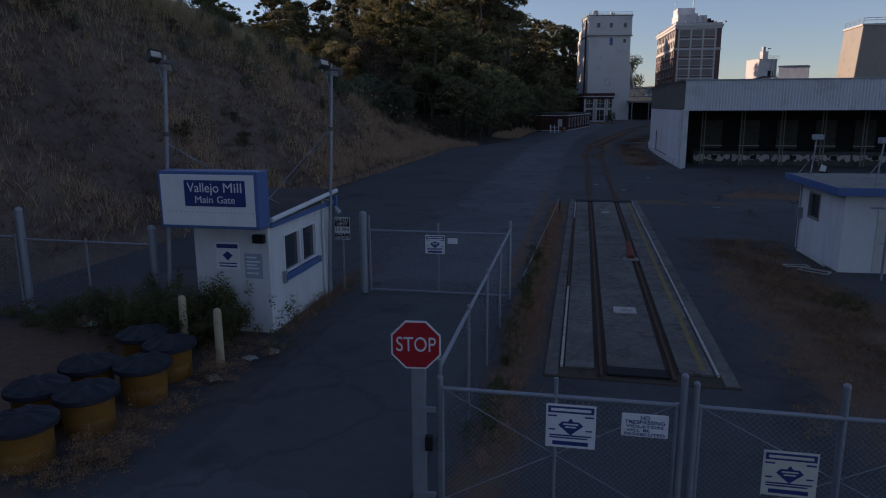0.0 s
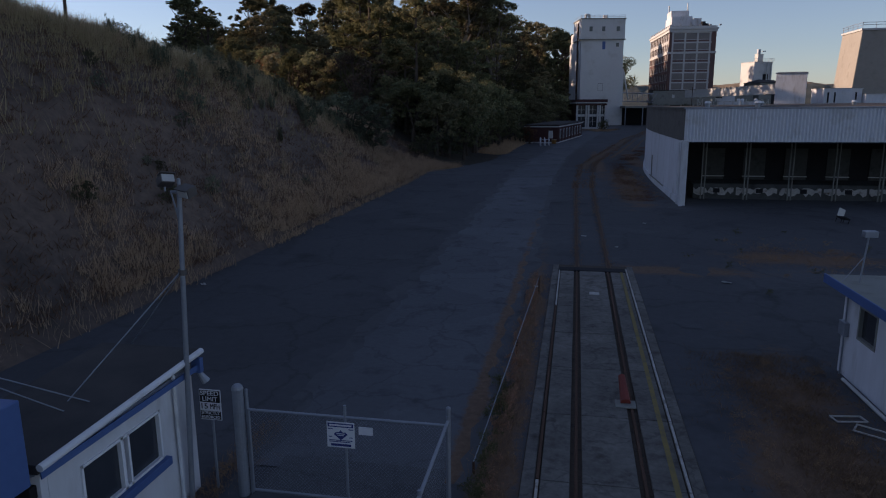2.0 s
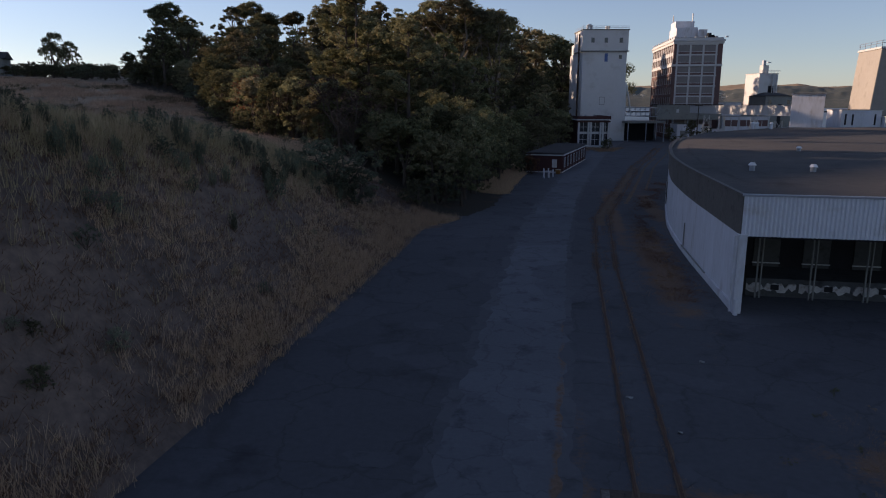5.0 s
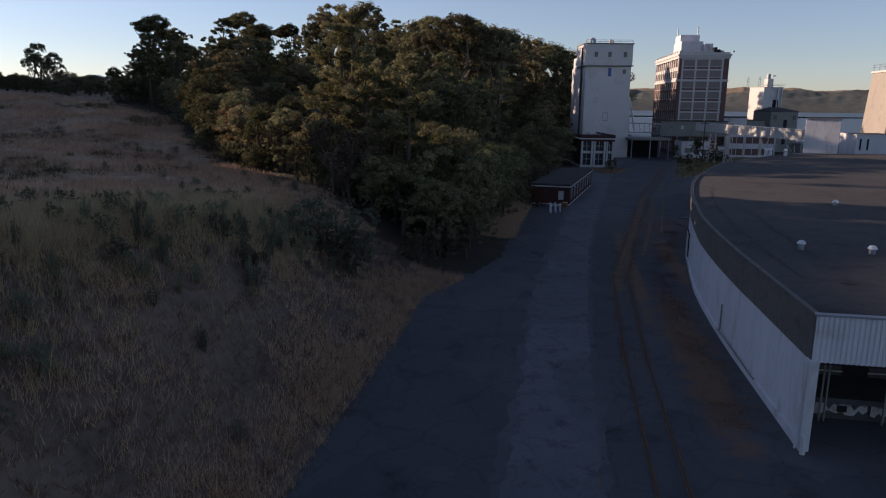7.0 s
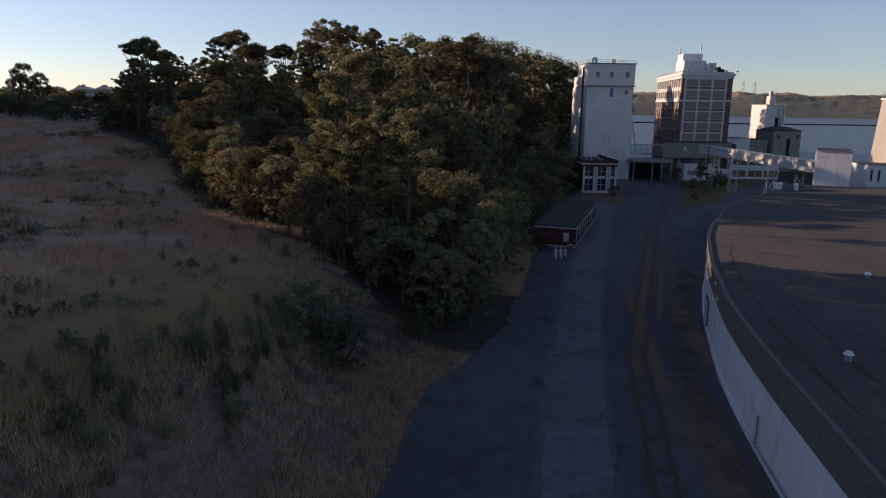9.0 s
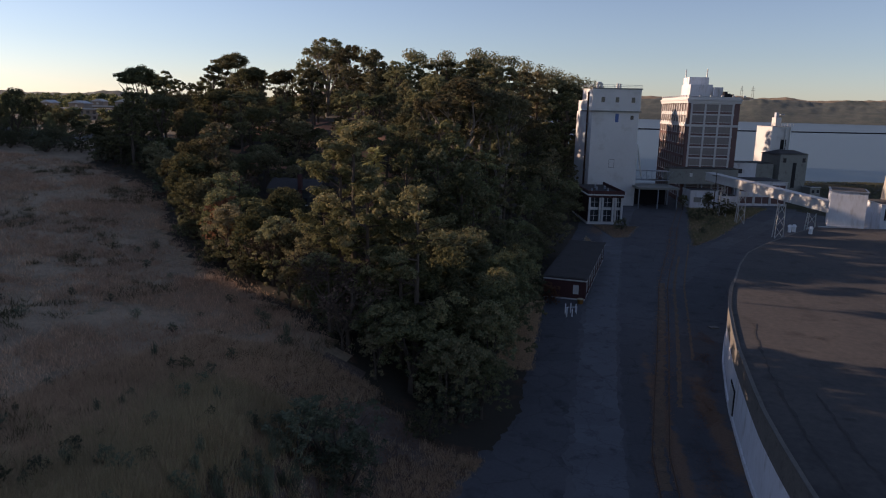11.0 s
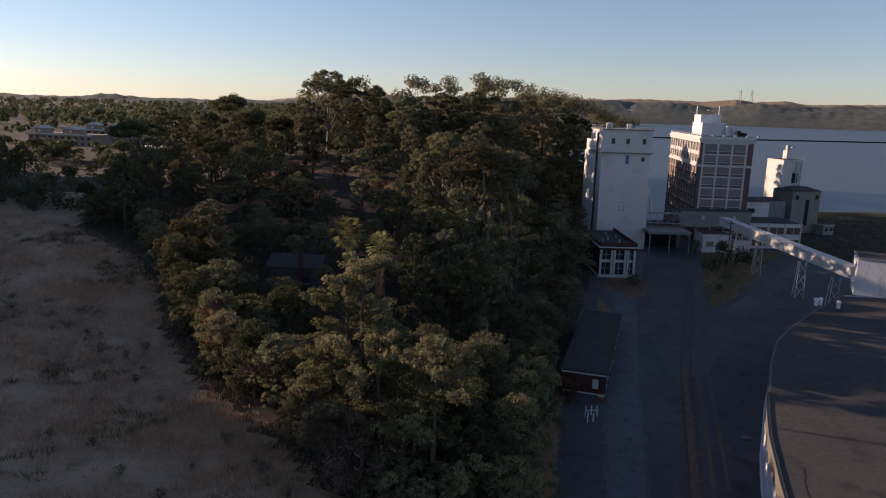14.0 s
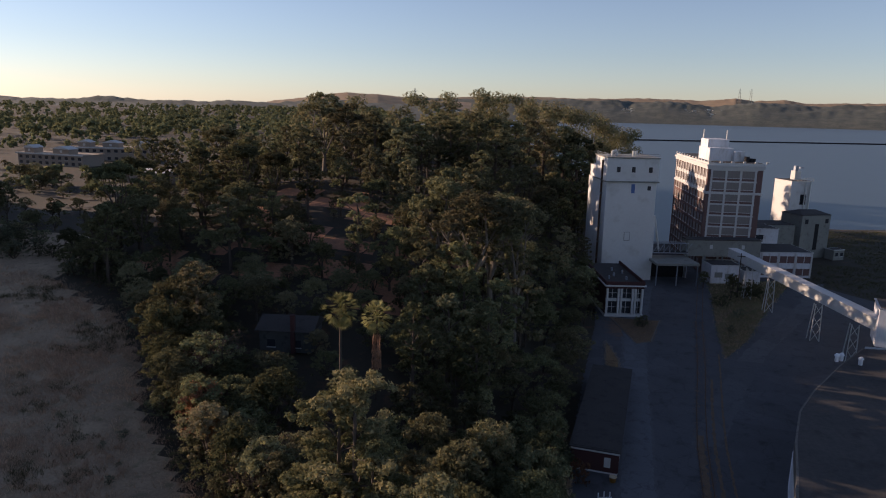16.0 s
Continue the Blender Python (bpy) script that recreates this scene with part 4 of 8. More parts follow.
# ---- small hut across the weighing platform ----
def side_hut():
    s = thing("side_hut", pose(8.45, 10.0, 0, 0, 0, 2), "small white hut with a broad blue-edged flat roof", "hut")
    W, D, H, t = 4.2, 4.1, 2.62, 0.15
    wy0, wy1, wz0, wz1 = 2.05, 3.05, 1.38, 2.25
    for y0, y1, z0, z1 in ((0, wy0, 0, H), (wy1, D, 0, H), (wy0, wy1, 0, wz0), (wy0, wy1, wz1, H)):
        part("wall", box(0, t, y0, y1, z0, z1), M_WALLW, s)
    part("wall", box(t, W, 0.002, t, 0, H), M_WALLW, s)
    part("wall", box(t, W, D - t, D, 0, H), M_WALLW, s)
    part("wall", box(W - t, W, t, D - t, 0, H), M_WALLW, s)
    part("inner_lining", box(1.2, 1.25, t, D - t, 0, H), M_DARK, s)
    w = part("window", box(0.08, 0.1, wy0, wy1, wz0, wz1), M_GLASS, s)
    for y0, y1, z0, z1 in ((wy0 - 0.04, wy1 + 0.04, wz0 - 0.05, wz0 + 0.02), (wy0 - 0.04, wy1 + 0.04, wz1 - 0.02, wz1 + 0.04), (wy0 - 0.04, wy0 + 0.03, wz0, wz1), (wy1 - 0.03, wy1 + 0.04, wz0, wz1)):
        part("window_frame", box(-0.02, 0.1, y0, y1, z0, z1), M_GREYP, w)
    part("roof", box(-0.38, W + 0.5, -0.45, D + 0.5, H, H + 0.1, 0.01), M_TAR, s)
    part("fascia", box(-0.43, -0.38, -0.5, D + 0.55, H - 0.08, H + 0.18, 0.01), M_BLUE, s, "blue roof edge")
    part("fascia", box(-0.38, W + 0.55, -0.5, -0.45, H - 0.08, H + 0.18, 0.01), M_BLUE, s, "blue roof edge")
    part("roof_top", box(-0.37, W + 0.5, -0.44, D + 0.5, H + 0.1, H + 0.16), M_GREYP, s)
    d = part("door", box(1.0, 1.9, -0.02, 0.001, 0.05, 2.05, 0.006), M_STEELW, s)
    part("door_handle", rod((1.1, -0.07, 1.0), (1.25, -0.07, 1.0), 0.015), M_GALV, d)
    part("meter_box", box(-0.14, 0.0, D - 0.5, D - 0.1, 1.2, 1.6, 0.01), M_GALV, s)
    part("conduit", rod((-0.05, D - 0.3, 0.0), (-0.05, D - 0.3, 2.5), 0.025), M_GALV, s)
    for x, y, h in ((0.15, D - 0.4, 1.5), (0.9, 0.2, 1.55)):
        mst = part("lamp_mast", rod((x, y, H + 0.12), (x + 0.1, y, H + h), 0.025), M_GALV, s)
        part("lamp_head", box(x - 0.05, x + 0.3, y - 0.12, y + 0.12, H + h - 0.05, H + h + 0.13, 0.02), M_GALV, mst)
        part("brace", rod((x - 0.45, y, H + 0.16), (x + 0.05, y, H + h * 0.6), 0.012, seg=6), M_GALV, mst)
    part("pipe_rail", rod((0.4, -0.85, 2.25), (1.9, -1.0, 2.2), 0.03), M_GALV, s)
    part("pipe_rail", rod((0.9, -0.95, 0.0), (0.9, -0.95, 2.25), 0.04), M_GALV, s)
    part("pipe_rail", rod((0.9, -0.95, 1.4), (2.6, -0.95, 1.3), 0.03), M_GALV, s)
    return s


side_hut()
for x, y, w, d, r in ((7.75, 9.9, 0.9, 0.45, -30), (7.4, 10.6, 0.8, 0.35, 12)):
    q = thing("fallen_panel", pose(x, y, 0.04, 0, 2, r), "empty pale metal frame lying on the asphalt", "debris", "fallen panels")
    for x0, x1, y0, y1 in ((-w / 2, w / 2, -d / 2, -d / 2 + 0.04), (-w / 2, w / 2, d / 2 - 0.04, d / 2), (-w / 2, -w / 2 + 0.04, -d / 2 + 0.04, d / 2 - 0.04), (w / 2 - 0.04, w / 2, -d / 2 + 0.04, d / 2 - 0.04)):
        part("frame_bar", box(x0, x1, y0, y1, 0, 0.03), M_WORNW, q)
q = thing("loose_pipe", pose(0, 0, 0), "pale loose pipe lying along the hut wall", "pipe")
part("pipe", rod((8.15, 13.2, 0.09), (8.25, 10.6, 0.09), 0.05, seg=10), M_STEELW, q)

# ---- warehouse with loading docks ----
WEDGE = ([48.2, 57, 62, 68, 74, 79, 84, 90, 95, 100, 105, 110, 115, 120, 126, 136, 146, 155, 168, 180],
         [8.57, 8.4, 8.3, 8.3, 8.45, 8.7, 9.2, 9.9, 10.5, 11.3, 12.2, 13.1, 14.3, 15.6, 17.5, 20.5, 24.2, 29.3, 38.0, 47.0])


def wx(y):
    return interp(y, *WEDGE)


def warehouse():
    s = thing("warehouse", pose(0, 0, 0), "long white warehouse with curved wall, corrugated fascia and tar roof", "warehouse")
    ROOF, BAND = 7.2, 4.9
    yy = list(np.arange(48.2, 180, 1.5))

    def wall(z0, z1, off, thick, ya=48.2, yb=180):
        v, f = [], []
        for i, y in enumerate([y for y in yy if ya <= y <= yb]):
            x = wx(y) + off
            v += [(x, y, z0), (x, y, z1), (x + thick, y, z1), (x + thick, y, z0)]
            if i:
                k = 4 * i
                f += [(k - 4, k - 3, k + 1, k), (k - 3, k - 2, k + 2, k + 1), (k - 2, k - 1, k + 3, k + 2)]
        f += [(0, 3, 2, 1), (len(v) - 4, len(v) - 3, len(v) - 2, len(v) - 1)]
        return v, f
    part("wall", mesh_of("wall", *wall(0, BAND, 0, 0.3), M_WALLW), M_WALLW, s, "curved white rendered wall")
    part("base_ledge", mesh_of("base_ledge", *wall(0, 0.5, -0.14, 0.14), M_WALLW), M_WALLW, s)
    part("upper_band", mesh_of("upper_band", *wall(BAND, ROOF, -0.04, 0.3), M_BAND), M_BAND, s, "grey-green panel band under the roof edge")
    part("coping", mesh_of("coping", *wall(ROOF, ROOF + 0.14, -0.12, 0.35, 48.2, 124), M_BAND), M_BAND, s)
    # roof sheet
    v, f = [], []
    for i, y in enumerate(yy):
        v += [(wx(y) + 0.2, y, ROOF - 0.02), (wx(y) + 20, y, ROOF + 0.25), (wx(y) + 60, y, ROOF + 0.05), (wx(y) + 60, y, 0)]
        if i:
            k = 4 * i
            f += [(k - 4, k - 3, k + 1, k), (k - 3, k - 2, k + 2, k + 1), (k - 2, k - 1, k + 3, k + 2)]
    part("roof", mesh_of("roof", v, f, M_TAR, False), M_TAR, s, "dark patched tar roof")
    v = [(wx(180), 180, 0), (wx(180) + 60, 180, 0), (wx(180) + 60, 180, ROOF), (wx(180), 180, ROOF)]
    part("back_wall", mesh_of("back_wall", v, [(0, 1, 2, 3)], M_WALLW), M_WALLW, s)
    # corrugated fascia over the docks
    X0, X1, Y0 = 8.57, 68.5, 48.2
    v, f, k = [], [], 0
    x = X0
    while x < X1:
        for dx, dy in ((0, 0), (0.09, 0), (0.12, -0.06), (0.21, -0.06)):
            v += [(x + dx, Y0 + dy - 0.08, BAND - 0.05), (x + dx, Y0 + dy - 0.08, ROOF + 0.1)]
        x += 0.24
    f = [(2 * i, 2 * i + 2, 2 * i + 3, 2 * i + 1) for i in range(len(v) // 2 - 1)]
    part("corrugated_fascia", mesh_of("corrugated_fascia", v, f, M_CORR), M_CORR, s, "white corrugated steel fascia")
    part("fascia_back", box(X0, X1, Y0 - 0.02, Y0 + 0.2, BAND, ROOF), M_GREYP, s)
    part("roof_edge", box(X0 - 0.1, X1, Y0 - 0.2, Y0 + 0.15, ROOF + 0.08, ROOF + 0.2, 0.01), M_GALV, s)
    # Soffit, ceiling and back wall near-black: the recess shade is in the colour.
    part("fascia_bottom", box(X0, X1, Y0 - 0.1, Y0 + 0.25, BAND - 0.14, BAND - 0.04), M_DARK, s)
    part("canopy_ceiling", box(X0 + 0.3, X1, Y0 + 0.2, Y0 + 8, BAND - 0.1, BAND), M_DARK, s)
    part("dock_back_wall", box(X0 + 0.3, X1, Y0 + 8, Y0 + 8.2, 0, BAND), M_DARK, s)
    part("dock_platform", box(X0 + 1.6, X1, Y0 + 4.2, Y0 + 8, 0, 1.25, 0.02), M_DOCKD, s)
    er = random.Random(44)
    ex = X0 + 1.6
    while ex < X1 - 1:
        # broken white dock face, one length a bay
        n = 14
        L = 3.12
        v, f = [], []
        for i in range(n + 1):
            top = 0.97 - (er.random() ** 4) * 0.4
            low = 0.3 + 0.38 * er.random()
            v += [(ex + L * i / n, Y0 + 4.05, low), (ex + L * i / n, Y0 + 4.05, top), (ex + L * i / n, Y0 + 4.19, top), (ex + L * i / n, Y0 + 4.19, low)]
            if i:
                k = 4 * i
                f += [(k - 4, k, k + 1, k - 3), (k - 3, k + 1, k + 2, k - 2), (k - 1, k + 3, k, k - 4)]
        part("dock_edge", mesh_of("dock_edge", v, f, M_WORNW), M_WORNW, s, "broken scuffed white dock edge")
        ex += 3.3
    part("corner_column", box(X0 - 0.15, X0 + 0.35, Y0 - 0.25, Y0 + 0.3, 0, BAND + 0.05, 0.02), M_WALLW, s)
    part("corner_guard", rod((X0 - 0.05, Y0 - 0.55, 0), (X0 - 0.05, Y0 - 0.55, 1.0), 0.14, seg=14), M_WALLW, s)
    part("corner_pipe", rod((X0 - 0.3, Y0 - 0.1, 0.1), (X0 - 0.3, Y0 - 0.1, 4.85), 0.06), M_WALLW, s)
    for i in range(18):
        xx = 10.7 + 3.3 * i
        for dx in (0.0, 0.26):
            part("column", box(xx + dx - 0.04, xx + dx + 0.04, Y0 + 3.7, Y0 + 3.82, 0, BAND - 0.1), M_GREYP, s)
        dr = part("dock_door", box(xx + 0.75, xx + 2.5, Y0 + 7.9, Y0 + 7.99, 1.25, 3.9, 0.01), M_DOCKD, s, "grey-green dock door darkened for the recess shade")
        part("door_sill", box(xx + 0.7, xx + 2.55, Y0 + 7.82, Y0 + 7.9, 1.5, 1.57), M_STEELW, dr)
        part("bumper", box(xx + 1.0, xx + 1.5, Y0 + 3.95, Y0 + 4.04, 0.55, 0.9, 0.01), M_DARK, dr)
    # things on the curved wall and roof
    for y in (94.5,):
        mm = pose(wx(y) - 0.02, y, 0, 0, 0, -math.degrees(math.atan2(wx(y + 1) - wx(y - 1), 2)))
        fr = part("side_door", box(-0.06, 0.05, -1.7, 1.7, 0.0, 3.2, 0.01), M_DARK, s, "pale side door in a dark frame", m=mm)
        part("door_leaf", box(-0.10, -0.05, -1.4, 1.4, 0.05, 2.9, 0.01), M_STEELW, fr)
    part("wall_pipe", rod((wx(66) - 0.24, 66, 0.62), (wx(56) - 0.24, 56, 0.62), 0.06), M_GREYP, s)
    part("gutter_rail", mesh_of("gutter_rail", *wall(ROOF + 0.14, ROOF + 0.20, -0.15, 0.06, 48.2, 124), M_POLE), M_POLE, s, "thin metal edge along the roof")
    # tar seams and patched spots on the roof
    tr = random.Random(77)
    for k, (off, ya, yb, amp) in enumerate(((2.2, 56, 104, 0.35), (5.2, 62, 84, 0.6))):
        v, f, y = [], [], ya
        while y < yb:
            c = wx(y) + off + amp * (noise.noise(Vector((y * 0.21, k, 0))) + 0.5 * noise.noise(Vector((y * 0.9, k, 5))))
            w = 0.05 + 0.26 * max(0.0, noise.noise(Vector((y * 0.45, k, 9))) + 0.15)
            zz = ROOF + 0.012 + 0.0137 * (c - wx(y) - 0.2)
            v += [(c - w, y, zz), (c + w, y, zz + 0.0274 * w)]
            y += 0.4
        f = [(2 * i, 2 * i + 1, 2 * i + 3, 2 * i + 2) for i in range(len(v) // 2 - 1)]
        part("tar_seam", mesh_of("tar_seam", v, f, M_DKROOF), M_DKROOF, s, "black tar seam over a roof joint")
    for k in range(26):
        x, y = tr.uniform(11, 40), tr.uniform(54, 122)
        if x < wx(y) + 2:
            continue
        zz = ROOF + 0.016 + 0.0137 * min(x - wx(y), 20)
        n = 9
        pts = [(x + tr.uniform(0.15, 0.6) * math.cos(6.283 * i / n), y + tr.uniform(0.1, 0.35) * math.sin(6.283 * i / n), zz) for i in range(n)]
        part("tar_patch", mesh_of("tar_patch", pts, [tuple(range(n))], M_DKROOF), M_DKROOF, s)
    part("downpipe", rod((wx(66) - 0.1, 66, 0.2), (wx(66) - 0.1, 66, 2.6), 0.05), M_GREYP, s)
    for x, y in ((13.1, 65.4), (17.5, 64.5), (30, 76), (24, 90)):
        v = part("roof_vent", rod((x, y, ROOF), (x, y, ROOF + 0.5), 0.22, seg=14), M_GALV, s)
        part("vent_cap", rod((x, y, ROOF + 0.5), (x, y, ROOF + 0.72), 0.34, 0.18, 14), M_WHITE, v)
    for x, y in ((38.2, 170), (39.2, 170.6), (41.8, 169)):
        v = part("roof_vent", rod((x, y, ROOF), (x, y, ROOF + 1.1), 0.35, seg=12), M_WHITE, s)
        part("vent_cap", rod((x, y, ROOF + 1.1), (x, y, ROOF + 1.5), 0.5, 0.25, 12), M_WHITE, v)
    return s


warehouse()


# ---- low brick gatehouse ----
def brick_shed():
    s = thing("brick_office", pose(-3.1, 134.2, 0, 0, 0, -8.5), "low red brick office with white cornice and flat dark roof", "building")
    W, D, H = 6.6, 33.0, 3.6
    part("wall", box(-W, 0, 0, D, 0, H - 0.4), M_BRICK, s)
    part("plinth", box(-W - 0.05, 0.05, -0.05, D + 0.05, 0, 0.25), M_TRIM, s)
    part("cornice", box(-W - 0.25, 0.25, -0.25, D + 0.25, H - 0.42, H - 0.2, 0.03), M_TRIM, s, "white cornice")
    part("cornice", box(-W - 0.35, 0.35, -0.35, D + 0.35, H - 0.1, H + 0.05, 0.03), M_DKROOF, s, "dark roof edge")
    part("parapet", box(-W - 0.12, 0.12, -0.12, D + 0.12, H - 0.2, H - 0.1), M_BRICK, s)
    part("roof", box(-W + 0.1, -0.1, 0.1, D - 0.1, H + 0.05, H + 0.12), M_DKROOF, s)
    w = part("window", box(-1.9, -1.0, -0.06, 0.0, 1.0, 2.5), M_TRIM, s)
    part("pane", box(-1.8, -1.1, -0.08, -0.05, 1.1, 2.4), M_STEELW, w)
    for i in range(8):
        y = 2.2 + i * 3.9
        w = part("window", box(0.0, 0.06, y, y + 1.5, 0.9, 2.7), M_TRIM, s)
        part("pane", box(0.05, 0.08, y + 0.12, y + 1.38, 1.0, 2.6), M_GLASS, w)
        part("mullion", box(0.07, 0.11, y + 0.7, y + 0.8, 1.0, 2.6), M_TRIM, w)
    for i in range(9):
        y = 0.3 + i * 3.9
        part("pilaster", box(0.0, 0.12, y, y + 0.55, 0.25, H - 0.42), M_BRICK, s)
    return s


brick_shed()
for i, (x, y, h) in enumerate(((-6.2, 126.5, 1.5), (-5.4, 127.0, 1.5), (-4.6, 127.4, 1.3), (-6.0, 124.6, 1.5), (-5.2, 125.0, 1.2))):
    p = thing("bollard", pose(x, y, 0), "white painted steel bollard by the office", "bollard", "white bollards")
    part("shaft", rod((0, 0, 0), (0, 0, h), 0.09, seg=12), M_WHITE, p)
    part("cap", rod((0, 0, h), (0, 0, h + 0.06), 0.09, 0.03, 12), M_WHITE, p)
g = thing("handrail", pose(-5.8, 126, 0), "white pipe barrier beside the office", "rail")
part("bar", rod((-0.5, 0, 1.1), (1.4, 0.6, 1.1), 0.05), M_WHITE, g)
for x in (-0.4, 1.3):
    part("leg", rod((x, (x + 0.5) * 0.3, 0), (x, (x + 0.5) * 0.3, 1.1), 0.05), M_WHITE, g)


# ---- portico building at the foot of the tower ----
def portico():
    s = thing("mill_office", pose(0.2, 212.0, 0, 0, 0, 10), "two-storey dark brick mill office with white framed bays", "building")
    W, D, H = 9.4, 24.0, 8.2
    part("wall", box(0.4, W - 0.4, 1.2, D, 0, H), M_DARK, s)
    part("side_wall", box(-0.002, 0.4, 1.0, D, 0, H), M_BRICK, s)
    part("side_wall", box(W - 0.4, W, 1.0, D, 0, H), M_BRICK, s)
    part("plinth", box(-0.2, W + 0.2, -0.2, D, 0, 0.6, 0.03), M_TRIM, s)
    for x in (0.1, 2.95, 3.65, 6.5, 7.2):
        part("column", box(x, x + 0.5, 0, 0.6, 0.6, H - 0.9, 0.03), M_TRIM, s)
    part("column", box(W - 0.55, W, 0, 0.6, 0.6, H - 0.9, 0.03), M_TRIM, s)
    part("spandrel", box(0.1, W - 0.1, 0.5, 0.9, 3.9, 4.6), M_TRIM, s)
    for i, x in enumerate((0.7, 4.2, 7.75)):
        for z0, z1 in ((0.8, 3.8), (4.7, 7.2)):
            ww = 2.2 if i < 2 else 1.1
            w = part("window", box(x, x + ww, 0.9, 1.18, z0, z1), M_GLASS, s)
            part("window_bar", box(x, x + ww, 0.84, 0.92, (z0 + z1) / 2 - 0.05, (z0 + z1) / 2 + 0.05), M_TRIM, w)
            part("window_bar", box(x + ww / 2 - 0.05, x + ww / 2 + 0.05, 0.84, 0.92, z0, z1), M_TRIM, w)
    part("entablature", box(-0.1, W + 0.1, -0.1, 1.2, H - 0.9, H - 0.45, 0.02), M_BRICK, s)
    part("cornice", box(-0.5, W + 0.5, -0.5, D, H - 0.3, H, 0.04), M_TRIM, s)
    part("parapet", box(-0.2, W + 0.2, -0.2, 0.1, H, H + 0.9), M_BRICK, s)
    part("parapet", box(-0.2, 0.1, 0.1, D, H, H + 0.9), M_BRICK, s)
    part("parapet", box(W - 0.1, W + 0.2, 0.1, D, H, H + 0.9), M_BRICK, s)
    part("roof", box(0.1, W - 0.1, 0.1, D, H, H + 0.08), M_DKROOF, s)
    for x, y in ((2, 6), (4, 9), (6.2, 5), (5, 15), (7, 12)):
        part("roof_vent", rod((x, y, H), (x, y, H + 1.0), 0.25), M_GALV, s)
    return s


portico()

TH = 11.0   # the mill's buildings are turned by this angle


# ---- white grain elevator tower ----
def elevator():
    s = thing("elevator_tower", pose(1.2, 250.5, 0, 0, 0, TH), "tall pale concrete grain elevator tower with small windows", "tower")
    W, D, H = 15.1, 22.0, 37.0
    part("shaft", box(0, W, 0, D, 0, H - 7.0, 0.08), M_CONCP, s)
    part("head_house", box(-0.25, W + 0.25, -0.25, D * 0.62, H - 6.7, H, 0.06), M_CONCP, s)
    part("ledge", box(-0.6, W + 0.6, -0.6, D * 0.62, H - 7.05, H - 6.7, 0.05), M_GREYP, s)
    part("coping", box(-0.5, W + 0.5, -0.5, D * 0.62 + 0.2, H, H + 0.35, 0.05), M_GREYP, s)
    part("rear_block", box(0.4, W - 0.4, D * 0.62, D, H - 7.0, H - 3.5, 0.05), M_CONCP, s)
    for x in (2.7, 7.2, 12.3):
        w = part("window", box(x, x + 1.1, -0.28, -0.2, H - 4.1, H - 2.5), M_GLASS, s)
        part("window_frame", box(x - 0.12, x + 1.22, -0.3, -0.24, H - 4.25, H - 4.1), M_TRIM, w)
    w = part("window", box(7.5, 8.6, -0.06, 0.002, H - 10.3, H - 7.6), M_BLUE, s, "blue shuttered opening")
    w = part("window", box(12.4, 13.4, -0.05, 0.002, H - 9.4, H - 8.1), M_GLASS, s)
    w = part("window", box(6.5, 8.1, -0.05, 0.002, 12.4, 14.8), M_CONCP, s, "closed concrete hatch")
    part("window_frame", box(6.4, 8.2, -0.09, -0.04, 14.8, 14.95), M_GREYP, w)
    part("window_frame", box(6.4, 8.2, -0.09, -0.04, 12.25, 12.4), M_GREYP, w)
    part("window_frame", box(6.4, 6.52, -0.09, -0.04, 12.4, 14.8), M_GREYP, w)
    part("window_frame", box(8.08, 8.2, -0.09, -0.04, 12.4, 14.8), M_GREYP, w)
    for i in range(8):
        part("rail_post", rod((-0.2 + i * (W + 0.4) / 7, -0.2, H + 0.3), (-0.2 + i * (W + 0.4) / 7, -0.2, H + 1.3), 0.05, seg=6), M_GALV, s)
    for z in (0.8, 1.3):
        part("rail", rod((-0.2, -0.2, H + z), (W + 0.2, -0.2, H + z), 0.05, seg=6), M_GALV, s)
        part("rail", rod((-0.2, -0.2, H + z), (-0.2, D * 0.6, H + z), 0.05, seg=6), M_GALV, s)
    for x, y in ((2, 3), (3.2, 3), (9, 5), (10, 6)):
        part("roof_duct", rod((x, y, H), (x, y, H + 1.9), 0.45, seg=12), M_STEELW, s)
    part("roof_duct", rod((2, 3, H + 1.8), (3.2, 3, H + 1.8), 0.45, seg=12), M_STEELW, s)
    part("side_pipe", rod((-0.5, 4, 2), (-0.5, 4, H - 1), 0.3, seg=10), M_RUST, s)
    for i in range(6):
        part("side_bracket", box(-0.9, 0, 3.6, 4.4, 6 + 5 * i, 6.25 + 5 * i), M_GALV, s)
    part("lower_pilaster", box(W, W + 0.5, 0.0, 1.2, 0, 20.0), M_CONCP, s)
    part("raking_pipe", rod((W + 2.6, 1, 9.5), (W + 0.6, 0.5, 19), 0.3), M_STEELW, s)
    return s


elevator()


